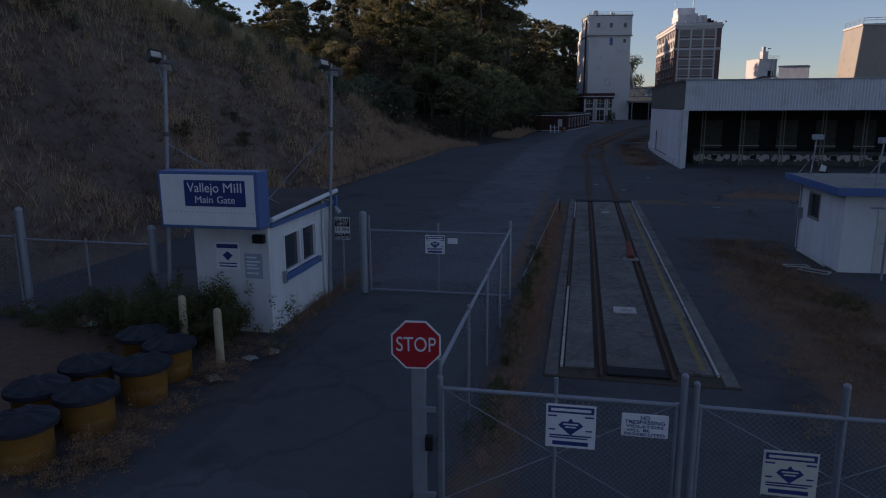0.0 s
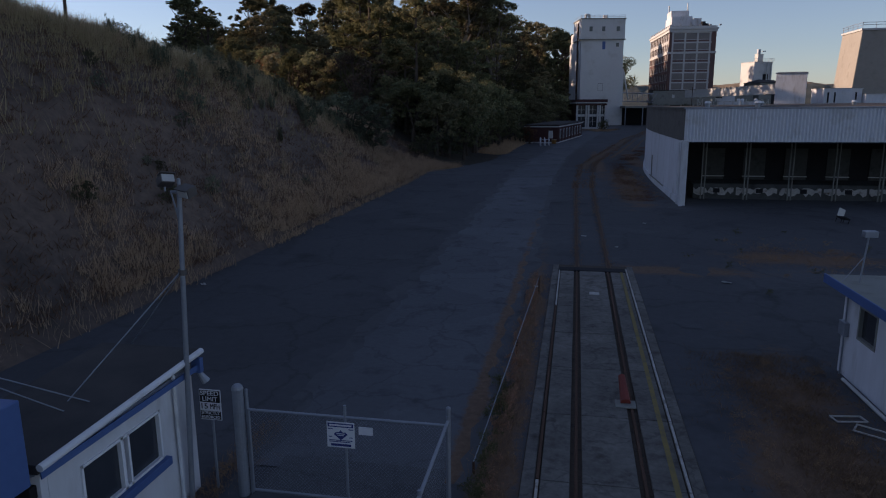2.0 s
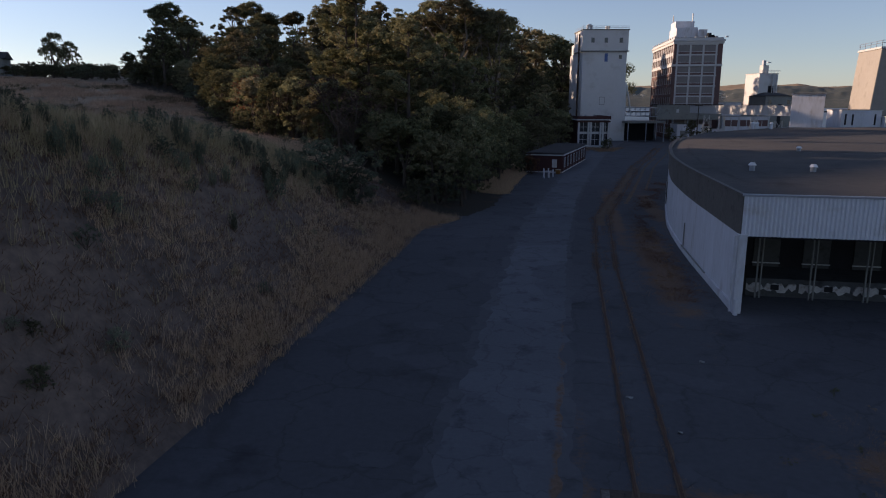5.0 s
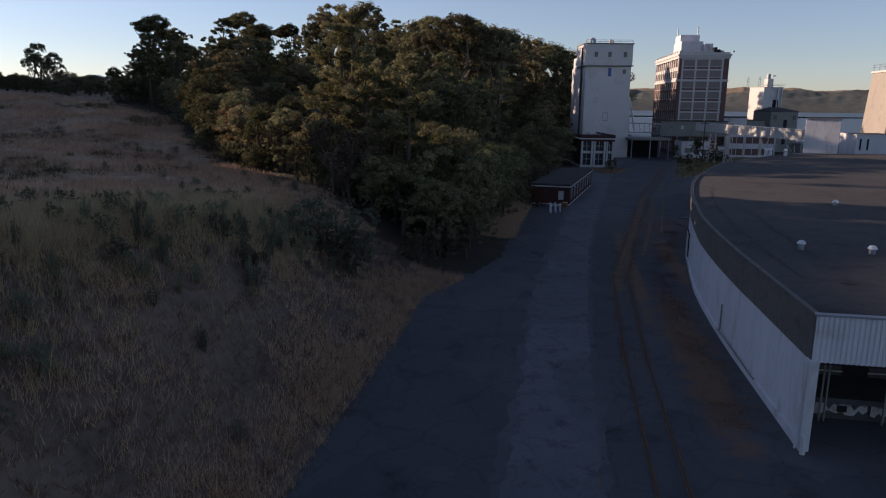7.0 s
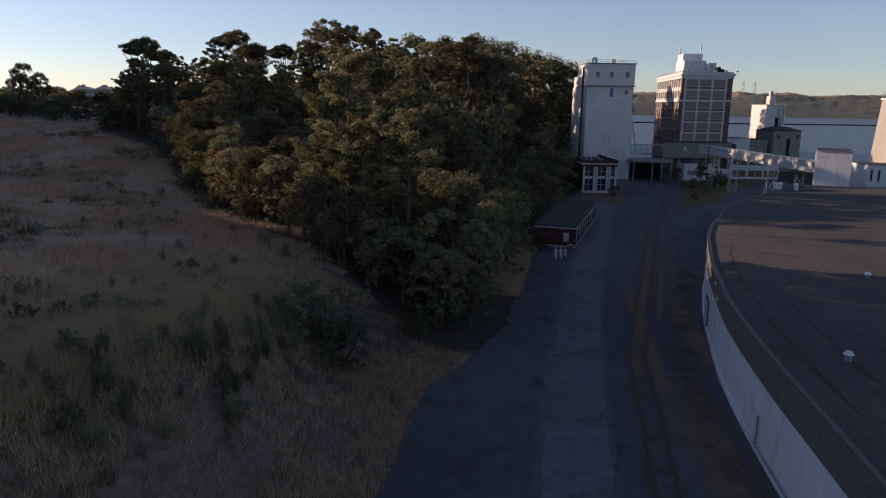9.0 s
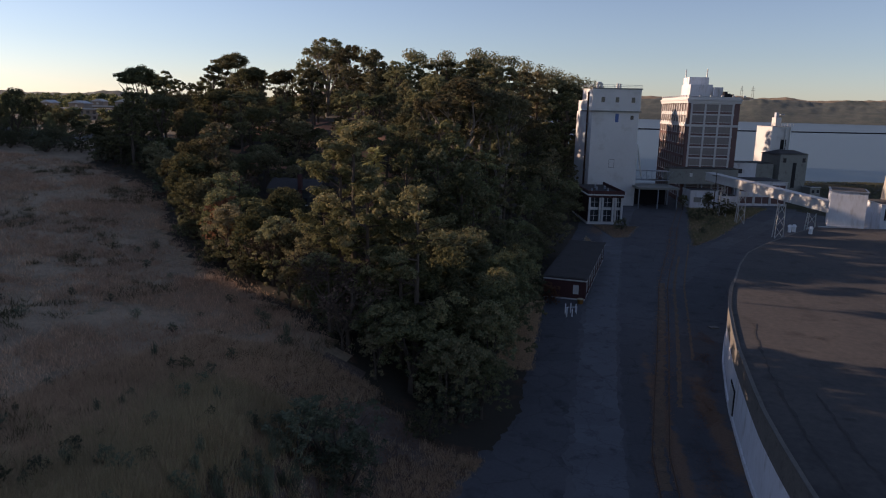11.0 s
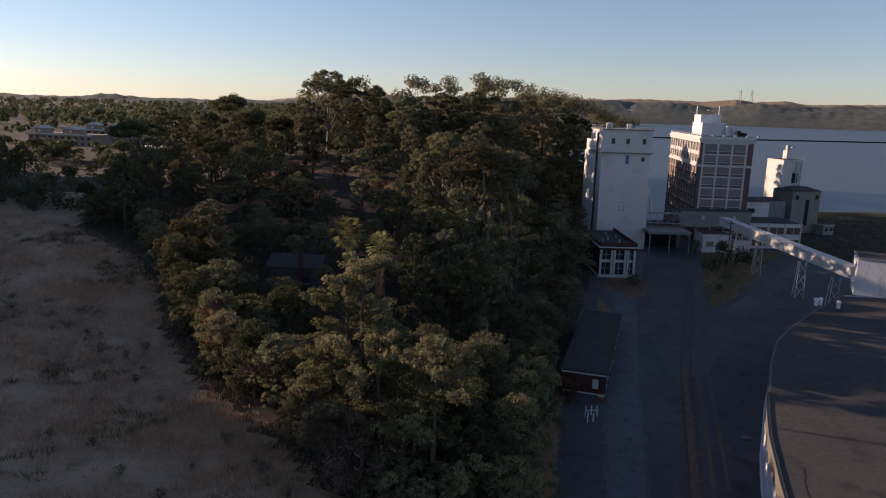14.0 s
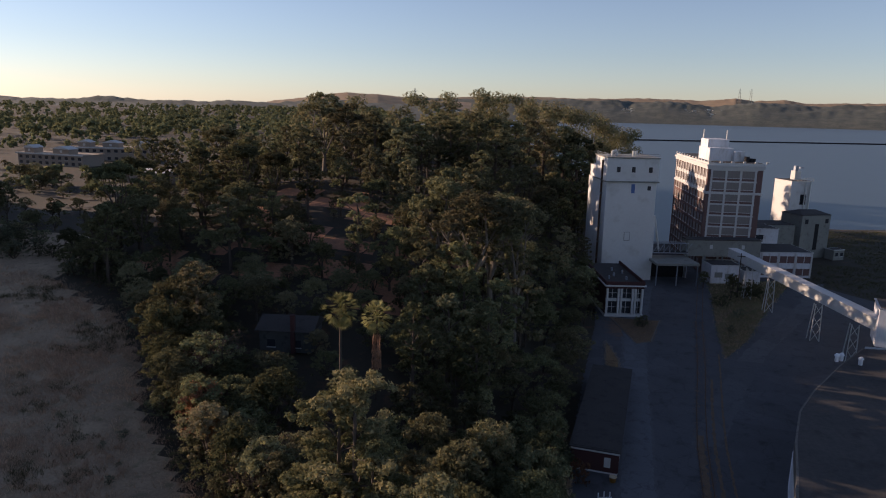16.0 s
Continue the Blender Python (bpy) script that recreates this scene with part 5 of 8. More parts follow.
# ---- brick and concrete flour mill ----
def flour_mill():
    s = thing("flour_mill", pose(33.3, 268.0, 0, 0, 0, 3.0), "ten-storey red brick mill with white concrete grid and penthouse", "building")
    W, D, H = 16.6, 45.0, 35.6
    NB, NS, FL = 3, 11, 9
    fz = [1.0 + i * (H - 3.2) / FL for i in range(FL + 1)]
    part("wall", box(0.3, W - 0.3, 0.3, D - 0.3, 0, H - 1.0), M_MILLBRICK, s)
    part("corner_pier", box(0, 1.2, 0, 1.2, 0, H - 1.0), M_MILLBRICK, s)
    part("corner_pier", box(W - 1.9, W, 0, 1.2, 0, H - 1.0), M_MILLBRICK, s)
    part("corner_pier", box(0, 1.2, D - 1.2, D, 0, H - 1.0), M_MILLBRICK, s)
    part("corner_pier", box(W - 1.2, W, D - 1.2, D, 0, H - 1.0), M_MILLBRICK, s)
    bay = (W - 3.3) / NB
    for i in range(NB + 1):
        x = 1.2 + i * bay
        part("pier", box(x - 0.3, x + 0.3, -0.12, 0.4, 0, H - 1.2, 0.02), M_TRIM, s)
    for j in range(FL + 1):
        if j in (7,):
            part("string_course", box(-0.2, W + 0.2, -0.3, 0.4, fz[j] - 0.5, fz[j] + 0.25, 0.03), M_TRIM, s)
            part("string_course", box(-0.2, 0.4, 0.4, D, fz[j] - 0.5, fz[j] + 0.25, 0.03), M_TRIM, s)
        else:
            part("floor_band", box(0.9, W - 1.6, -0.05, 0.4, fz[j] - 0.35, fz[j] + 0.15), M_TRIM, s)
        if j < FL:
            for i in range(NB):
                x = 1.2 + i * bay
                w = part("window", box(x + 0.3, x + bay - 0.3, 0.12, 0.32, fz[j] + 0.9, fz[j + 1] - 0.35), M_PANE, s)
                for k in (1, 2, 3):
                    xx = x + 0.3 + (bay - 0.6) * k / 4
                    part("glazing_bar", box(xx - 0.05, xx + 0.05, 0.06, 0.14, fz[j] + 0.9, fz[j + 1] - 0.35), M_GREYP, w)
                part("spandrel", box(x + 0.3, x + bay - 0.3, 0.02, 0.31, fz[j] + 0.15, fz[j] + 0.9), M_MILLBRICK, w)
                part("sill", box(x + 0.3, x + bay - 0.3, -0.03, 0.31, fz[j] + 0.85, fz[j] + 1.0), M_TRIM, w)
    sb = (D - 2.4) / NS
    for i in range(NS + 1):
        y = 1.2 + i * sb
        top = H - 1.2
        part("side_pier", box(-0.05, 0.4, y - 0.35, y + 0.35, 0, top), M_MILLBRICK, s)
        part("side_pier_cap", box(-0.1, 0.4, y - 0.3, y + 0.3, fz[7] + 0.25, top), M_TRIM, s)
    for j in range(FL):
        part("side_band", box(0.0, 0.4, 1.0, D - 1.0, fz[j] - 0.35, fz[j] + 0.7), M_MILLBRICK if j < 7 else M_TRIM, s)
        for i in range(NS):
            y = 1.2 + i * sb
            w = part("side_window", box(0.12, 0.32, y + 0.4, y + sb - 0.4, fz[j] + 0.7, fz[j + 1] - 0.35), M_PANE, s)
            part("sill", box(-0.02, 0.31, y + 0.4, y + sb - 0.4, fz[j] + 0.68, fz[j] + 0.85), M_TRIM, w)
    part("cornice", box(-0.6, W + 0.6, -0.6, D + 0.6, H - 1.3, H - 0.7, 0.05), M_TRIM, s, "projecting white cornice")
    part("cornice", box(-0.3, W + 0.3, -0.3, D + 0.3, H - 2.2, H - 1.3, 0.03), M_TRIM, s)
    part("parapet", box(-0.1, W + 0.1, -0.1, D + 0.1, H - 0.7, H - 0.1), M_TRIM, s)
    part("roof", box(0.3, W - 0.3, 0.3, D - 0.3, H - 0.1, H), M_TAR, s)
    for i in range(12):
        part("merlon", box(-0.2, 0.2, i * 4 + 0.2, i * 4 + 1.0, H - 0.1, H + 0.5, 0.03), M_TRIM, s)
    for i in range(6):
        part("merlon", box(i * 3.5 - 0.2, i * 3.5 + 0.6, -0.2, 0.2, H - 0.1, H + 0.45, 0.03), M_TRIM, s)
    ph = part("penthouse", box(1.6, 9.0, 6.5, 20, H, H + 4.1, 0.05), M_WALLW, s, "stepped white rooftop penthouse")
    part("upper_stage", box(2.0, 8.6, 11, 20, H + 4.1, H + 6.7, 0.05), M_WALLW, ph)
    part("roof_room", box(9.0, 12.0, 5.0, 10, H, H + 3.2, 0.05), M_WALLW, s)
    for x, y in ((2.5, 19), (8.3, 13)):
        part("chimney_pipe", rod((x, y, H + 4), (x, y, H + 9.6), 0.2, seg=10), M_STEELW, s)
    for x, y, r, h in ((12.5, 4, 0.8, 1.8), (14, 5, 0.6, 1.2), (15.5, 7, 0.7, 1.0)):
        part("roof_fan", rod((x, y, H), (x, y, H + h), r, seg=12), M_DARK, s)
    return s


flour_mill()


# ---- lower mill blocks ----
def block(name, x, y, w, d, h, label, material, rz=TH, trim=True, roofm=None, z=0.0):
    s = thing(name, pose(x, y, z, 0, 0, rz), label, "building", "lower mill blocks")
    part("wall", box(0, w, 0, d, 0, h, 0.03), material, s)
    if trim:
        part("coping", box(-0.15, w + 0.15, -0.15, d + 0.15, h, h + 0.25, 0.03), M_TRIM, s)
    part("roof", box(0.2, w - 0.2, 0.2, d - 0.2, h + 0.1, h + 0.3), roofm or M_TAR, s)
    return s


def windows(s, xs, zs, w, h, y=0.0):
    for x in xs:
        for z in zs:
            p = part("window", box(x, x + w, y - 0.06, y + 0.01, z, z + h), M_GLASS, s)
            part("window_frame", box(x - 0.1, x + w + 0.1, y - 0.1, y - 0.02, z - 0.15, z), M_TRIM, p)


# gallery across the road, raised
gal = thing("loading_gallery", pose(27.5, 258.5, 0, 0, 0, TH), "raised grey-green loading gallery spanning in front of the mill", "building")
part("wall", box(0, 23, 0, 4.6, 7.2, 12.2, 0.03), M_GREYP, gal)
part("roof", box(-0.2, 23.2, -0.2, 4.8, 12.2, 12.45), M_TAR, gal)
for x in (7, 17):
    part("window", box(x, x + 0.9, -0.06, 0.0, 9.6, 10.8), M_TRIM, gal)
for x in (0.4, 6, 11.5, 17, 22.6):
    part("leg", box(x - 0.2, x + 0.2, 0.4, 0.8, 0, 7.2), M_GALV, gal)
can = thing("loading_canopy", pose(16.6, 248.5, 0, 0, 0, TH), "flat grey canopy over the mill road on posts", "canopy")
part("roof", box(0, 13.0, -2, 10, 6.2, 6.9, 0.03), M_GREYP, can)
for x, y in ((0.4, -1.5), (12.6, -1.5), (6.5, -1.5), (12.6, 9)):
    part("post", rod((x, y, 0), (x, y, 6.2), 0.18), M_GALV, can)
part("back_wall", box(0, 13, 9.6, 10, 0, 6.2), M_DARK, can)
br = thing("conveyor_bridge", pose(16.2, 253.9, 0, 0, 0, 19) @ Matrix.Diagonal((0.84, 1, 1, 1)), "open steel truss bridge between tower and mill", "bridge")
for z in (8.6, 11.6):
    for y in (0, 2.2):
        part("chord", rod((0, y, z), (14.5, y, z - 0.4), 0.15, seg=6), M_GALV, br)
for i in range(7):
    x = 0.5 + i * 2.2
    part("strut", rod((x, 0, 8.6), (x, 0, 11.4), 0.1, seg=6), M_GALV, br)
    part("strut", rod((x, 0, 8.6), (x + 2.2, 0, 11.3), 0.08, seg=6), M_GALV, br)
part("deck", box(0, 14.5, 0, 2.2, 8.4, 8.6), M_DARK, br)

b = block("mill_annex", 51.0, 266.0, 17.0, 14, 8.0, "low white annex with ribbon windows", M_WALLW)
for x in (1, 6.5, 12):
    for z in (0.8, 4.8):
        p = part("window", box(x, x + 4.6, -0.06, 0.01, z, z + 2.2), M_MILLBRICK, b, "bricked-up ribbon window")
        part("mullion", box(x + 2.2, x + 2.4, -0.1, -0.05, z, z + 2.2), M_TRIM, p)
for x in (0.3, 5.8, 11.3, 16.4):
    part("pier", box(x, x + 0.5, -0.2, 0.05, 0, 8), M_TRIM, b)
b = block("mill_annex", 52.0, 281.0, 9.0, 10, 13.0, "white block behind the annex", M_WALLW)
windows(b, (1.5,), (9.5,), 2.5, 1.6)
b = block("graffiti_shed", 34.0, 253.5, 9.0, 7, 5.6, "small whitewashed shed marked with dark graffiti", M_WALLW)
part("graffiti_mark", box(1.2, 3.6, -0.03, 0.0, 2.0, 3.6), M_GREYP, b)
part("graffiti_mark", box(4.4, 6.2, -0.03, 0.0, 1.6, 3.2), M_GREYP, b)
b = block("mill_annex", 44.0, 255.0, 5.0, 6, 4.0, "low white lean-to beside the shed", M_WALLW)
b = block("small_elevator", 76.7, 325.3, 8.7, 10.2, 25.2, "pale concrete elevator with roof railing and hoist head", M_CONCP, 19.5)
part("louvre", box(4.4, 6.9, -0.08, 0.0, 16.2, 20.2), M_DARK, b)
for x in (5.9, 7.8):
    part("drop_pipe", rod((x, -0.5, 2), (x, -0.5, 25), 0.25), M_STEELW, b)
part("hoist_head", box(4, 6.6, 4, 6.6, 25.6, 29.0, 0.05), M_STEELW, b)
part("hoist_frame", box(3.8, 5.0, 3.8, 5.0, 29.0, 31.0), M_GALV, b)
part("hoist_frame", box(6.2, 7.6, 4.0, 5.0, 30.0, 30.4), M_GALV, b)
for z in (0.7, 1.3):
    part("rail", rod((-0.4, -0.4, 25.4 + z), (9.1, -0.4, 25.4 + z), 0.06, seg=6), M_STEELW, b)
for i in range(8):
    part("rail_post", rod((-0.4 + i * 1.35, -0.4, 25.4), (-0.4 + i * 1.35, -0.4, 26.7), 0.06, seg=6), M_STEELW, b)
b = block("grain_house", 73.6, 300.0, 12.5, 10, 15.6, "grey gabled grain house with tall dark recess", M_GREYP, 25, trim=False)
part("recess", box(6.0, 7.6, -0.1, 0.0, 3.0, 12.5), M_DARK, b)
rf = bmesh.new()
vs = [rf.verts.new(c) for c in ((-0.3, -0.3, 15.6), (12.8, -0.3, 15.6), (12.8, 10.3, 15.6), (-0.3, 10.3, 15.6), (3.0, 5, 17.2), (10.0, 5, 17.0))]
for q in ((0, 1, 5, 4), (1, 2, 5), (2, 3, 4, 5), (3, 0, 4)):
    rf.faces.new([vs[i] for i in q])
part("gable_roof", rf, M_TAR, b)
for x in (1.4, 10.2):
    part("window", box(x, x + 1.4, -0.06, 0.0, 12.6, 14.2), M_GLASS, b)
b = block("dark_shed", 56.0, 296.0, 16.0, 10, 12.0, "long low dark-roofed shed between mill and grain house", M_GREYP, 14, False)
b = block("site_hut", 85.5, 300.0, 4.6, 4, 3.6, "small grey hut with two windows", M_GREYP, 25)
windows(b, (0.8, 3.0), (1.4,), 1.1, 1.3)
b = block("conveyor_house", 48.8, 180.4, 6.8, 8, 7.5, "windowless white conveyor house on the warehouse roof", M_WALLW, -17, False, z=7.25)
part("eave", box(-0.2, 7.0, -0.2, 8.2, 7.5, 7.7, 0.03), M_GALV, b)
b = block("white_shed", 63.2, 190.0, 9.0, 10, 11.0, "white sheet-clad shed with dark door gaps", M_WALLW, 0)
for x in (0.8, 2.4, 7.4):
    part("door_gap", box(x, x + 0.4, -0.06, 0.0, 7.6, 10.2), M_DARK, b)
b = block("white_shed", 72.4, 188.0, 26.0, 10, 9.5, "long low white shed behind the warehouse", M_WALLW, 0)


def silo_block():
    s = thing("silo_block", pose(73.8, 199.0, 0, 0, 0, -1), "tall square pale concrete silo block with roof railing", "silo")
    b = box(0, 30, 0, 15, 0, 26.2, 0.15)
    for v in b.verts:
        if v.co.x < 1:
            v.co.x -= 1.8 * (1 - v.co.z / 26.2)      # battered side
    part("shell", b, M_BEIGE, s)
    part("rim", box(-0.25, 30.25, -0.25, 15.25, 26.2, 26.7, 0.05), M_TRIM, s)
    for z in (0.9, 1.5):
        part("rail", rod((0, 0, 26.7 + z), (30, 0, 26.7 + z), 0.06, seg=6), M_GALV, s)
        part("rail", rod((0, 0, 26.7 + z), (0, 15, 26.7 + z), 0.06, seg=6), M_GALV, s)
    for i in range(10):
        part("rail_post", rod((i * 3.2, 0, 26.7), (i * 3.2, 0, 28.2), 0.06, seg=6), M_GALV, s)
    for i in range(5):
        part("rail_post", rod((0, i * 3.6, 26.7), (0, i * 3.6, 28.2), 0.06, seg=6), M_GALV, s)


silo_block()


def conveyor():
    s = thing("conveyor", pose(0, 0, 0), "long sloping white covered conveyor on lattice legs", "conveyor")
    a, b = Vector((38.5, 250.0, 10.8)), Vector((50.6, 182.0, 11.0))
    mid = a.lerp(b, 0.35)
    for p, q in ((a, mid), (mid, b)):
        d = (q - p)
        m = Matrix.Translation((p + q) / 2) @ d.to_track_quat('Y', 'Z').to_matrix().to_4x4()
        bm = box(-1.2, 1.2, -d.length / 2, d.length / 2, -1.2, 1.2, 0.03)
        g = part("casing", bm, M_STEELW, s, m=m)
        part("roof_sheet", box(-1.35, 1.35, -d.length / 2, d.length / 2, 1.21, 1.3), M_TRIM, g)
    for t, h in ((0.18, 9), (0.36, 9), (0.68, 8.8), (0.88, 8.5)):
        p = a.lerp(b, t)
        lg = part("lattice_leg", rod((p.x - 1, p.y, 0), (p.x - 0.7, p.y, h), 0.12, seg=6), M_STEELW, s)
        part("strut", rod((p.x + 1, p.y, 0), (p.x + 0.7, p.y, h), 0.12, seg=6), M_STEELW, lg)
        part("strut", rod((p.x - 1, p.y + 2, 0), (p.x - 0.7, p.y + 1, h), 0.12, seg=6), M_STEELW, lg)
        for k in range(3):
            part("strut", rod((p.x - 0.95, p.y, h * k / 3), (p.x + 0.85, p.y, h * (k + 1) / 3), 0.07, seg=6), M_STEELW, lg)
            part("strut", rod((p.x + 0.95, p.y, h * k / 3), (p.x - 0.85, p.y, h * (k + 1) / 3), 0.07, seg=6), M_STEELW, lg)
    return s


conveyor()
up = thing("utility_pole", pose(38.0, 238.0, 0), "bare wooden utility pole by the grass island", "pole")
part("pole", rod((0, 0, 0), (0, 0, 13), 0.18, 0.12), M_BARK, up)
part("crossarm", box(-1.1, 1.1, -0.08, 0.08, 12, 12.2), M_BARK, up)


# ---- far hills and shores ----
def far_range(name, pts, label, material, foot=-3.0, depth=500, seed=0, rough=6.0, n=260):
    """A hill range whose ridge runs through (x, y, z) points, with a slope in front."""
    xs = np.linspace(0, len(pts) - 1, n)
    px = np.interp(xs, range(len(pts)), [p[0] for p in pts]); py = np.interp(xs, range(len(pts)), [p[1] for p in pts]); pz = np.interp(xs, range(len(pts)), [p[2] for p in pts])
    v, f, R = [], [], 12
    for i in range(n):
        d = math.hypot(px[i], py[i])
        for j in range(R):
            t = j / (R - 1)
            k = 1 - (depth * (1 - t)) / d
            z = foot + (pz[i] - foot) * t ** 0.8
            z += rough * t * (noise.noise(Vector((px[i] * 0.006, py[i] * 0.004 + j * 1.3, seed))) + 0.5 * noise.noise(Vector((px[i] * 0.03, j * 2.1, seed))))
            v.append((px[i] * k, py[i] * k, max(z, foot - 1)))
        v.append((px[i] * 1.1, py[i] * 1.1, foot))
    R += 1
    for i in range(n - 1):
        for j in range(R - 1):
            a = i * R + j
            f.append((a, a + R, a + R + 1, a + 1))
    return tagged(new(name, mesh_of(name, v, f, material, True)), label, "hills", kind="structure")


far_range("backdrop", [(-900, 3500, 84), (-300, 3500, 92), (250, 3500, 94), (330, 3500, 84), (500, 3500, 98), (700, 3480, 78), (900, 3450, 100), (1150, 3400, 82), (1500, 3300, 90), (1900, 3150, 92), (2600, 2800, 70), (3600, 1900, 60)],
          "wooded far shore hills across the bay, greyed for haze", M_HILL, depth=560, seed=3, rough=13, n=600)
far_range("backdrop", [(-900, 4350, 95), (-200, 4350, 112), (250, 4350, 110), (500, 4350, 118), (800, 4300, 112), (985, 4250, 128), (1080, 4250, 112), (1232, 4200, 122), (1320, 4150, 104), (1600, 4100, 110), (1900, 4000, 118), (2700, 3500, 100)],
          "bare golden hills above the far shore", M_GOLD, depth=420, seed=9, rough=6)
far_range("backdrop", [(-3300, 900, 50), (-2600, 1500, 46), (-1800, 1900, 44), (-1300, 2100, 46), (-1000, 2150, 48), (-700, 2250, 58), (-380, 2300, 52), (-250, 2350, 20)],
          "wooded suburb ridge on the horizon, greyed for haze", M_HILL, foot=12, depth=600, seed=5, rough=15)
far_range("backdrop", [(-1150, 2650, 50), (-950, 2650, 74), (-820, 2650, 92), (-700, 2650, 88), (-560, 2700, 70), (-350, 2750, 62)],
          "bare golden knoll above the suburb ridge", M_GOLD, foot=20, depth=350, seed=6, rough=4)
jetty = thing("jetty", pose(213, 1346, -3, 0, 0, 15.7), "long dark low breakwater in the bay", "jetty")
part("deck", box(-120, 1500, 0, 6, 0.2, 2.2), M_DARK, jetty)
for x, y in ((985, 4180), (1045, 4180)):
    p = thing("pylon", pose(x, y, 95), "distant lattice power pylon", "pylon", "power pylons")
    for sx in (-1, 1):
        part("leg", rod((sx * 8, 0, 0), (sx * 1.5, 0, 85), 1.1, 0.8, 5), M_GREYP, p)
    for z in (20, 40, 60, 72):
        part("arm", rod((-10 if z > 50 else -6, 0, z), (10 if z > 50 else 6, 0, z), 0.7, seg=5), M_GREYP, p)
p = thing("pylon", pose(-420, 2000, 45), "distant lattice power pylon on the ridge", "pylon", "power pylons")
for sx in (-1, 1):
    part("leg", rod((sx * 6, 0, 0), (sx * 1.2, 0, 52), 0.8, 0.6, 5), M_GREYP, p)
for z in (20, 34, 44):
    part("arm", rod((-9, 0, z), (9, 0, z), 0.5, seg=5), M_GREYP, p)


def far_houses(name, n, seed, fx, label):
    r = random.Random(seed)
    v, f = [], []
    for i in range(n):
        x, y, z = fx(r)
        w, d, h = r.uniform(5, 16), r.uniform(5, 9), r.uniform(3, 6)
        k = len(v)
        v += [(x + a * w, y + b * d, z + c * h) for c in (0, 1) for a, b in ((0, 0), (1, 0), (1, 1), (0, 1))]
        f += [(k, k + 1, k + 5, k + 4), (k + 1, k + 2, k + 6, k + 5), (k + 2, k + 3, k + 7, k + 6), (k + 3, k, k + 4, k + 7), (k + 4, k + 5, k + 6, k + 7)]
    tagged(new(name, mesh_of(name, v, f, M_CREAM)), label, "houses", kind="stuff")


def over_bay(r):
    t = r.random()
    x = r.uniform(160, 480) if r.random() < 0.75 else r.uniform(480, 700)
    y = 2985 + 320 * t
    return x, y, -2 + 58 * t ** 0.8


def over_suburb(r):
    x = -r.uniform(150, 1500)
    y = r.uniform(1300, 2050) - 0.1 * abs(x)
    return x, y, 11 + 25 * max(0.0, (y - 1350) / 800) ** 0.8


far_houses("far_town", 260, 3, over_bay, "pale houses of a town on the far shore")
far_houses("far_suburb", 130, 4, over_suburb, "scattered pale roofs on the far ridge")


# ---- plants ----
def leaves(centres, count, size, seed, spread=0.34, fuzz=0.75):
    """Leaf clumps: small pointed leaves scattered through ellipsoids (x, y, z, rx, rz)."""
    r = np.random.default_rng(seed)
    c = np.array(centres, float)
    w = (c[:, 3] ** 2 * c[:, 4]) ** 0.62
    pick = r.choice(len(c), count, p=w / w.sum())
    d = r.normal(size=(count, 3)); d /= np.linalg.norm(d, axis=1)[:, None]
    rad = r.random(count) ** spread * r.uniform(0.85, 1.12, count)
    pos = c[pick, :3] + d * rad[:, None] * np.stack([c[pick, 3], c[pick, 3], c[pick, 4]], 1)
    nrm = d * 0.9 + r.normal(size=(count, 3)) * fuzz * 0.5 + np.array([0, 0, 0.2])
    nrm /= np.linalg.norm(nrm, axis=1)[:, None]
    t = np.cross(nrm, r.normal(size=(count, 3))); t /= np.linalg.norm(t, axis=1)[:, None]
    b = np.cross(nrm, t)
    s = size * r.uniform(0.5, 1.4, count)[:, None]
    k = r.uniform(0.35, 0.8, count)[:, None]
    q = np.stack([pos - t * s, pos + t * s * 0.7 + b * s * k, pos + t * s * 0.7 - b * s * k], 1)
    return q.reshape(-1, 3), [(3 * i, 3 * i + 1, 3 * i + 2) for i in range(count)]


def limb_mesh(segs):
    b = bmesh.new()
    for p, q, r0, r1 in segs:
        rod(p, q, r0, r1, 7 if r0 > 0.2 else 5 if r0 > 0.08 else 4, b)
    return b


def dome(cl, c, R, Rz, n, r, low=-0.3):
    """A rounded head of foliage: puffs over the shell of an ellipsoid, open underneath."""
    for k in range(n):
        u = r.uniform(low, 1.0)
        a = r.uniform(0, 6.283)
        h = math.sqrt(max(0.0, 1 - u * u)) * r.uniform(0.72, 1.05)
        p = R * r.uniform(0.24, 0.42)
        cl.append((c[0] + R * h * math.cos(a), c[1] + R * h * math.sin(a), c[2] + Rz * u * r.uniform(0.8, 1.02), p, p * r.uniform(0.6, 0.95)))


def bent(segs, p, q, r0, r1, r, k=0.12):
    """A limb in two bent lengths."""
    p, q = Vector(p), Vector(q)
    L = (q - p).length
    m = p.lerp(q, 0.5) + Vector((r.uniform(-k, k), r.uniform(-k, k), r.uniform(0, k))) * L
    rm = (r0 + r1) / 2
    segs += [(p, m, r0, rm), (m, q, rm, r1)]
    return m


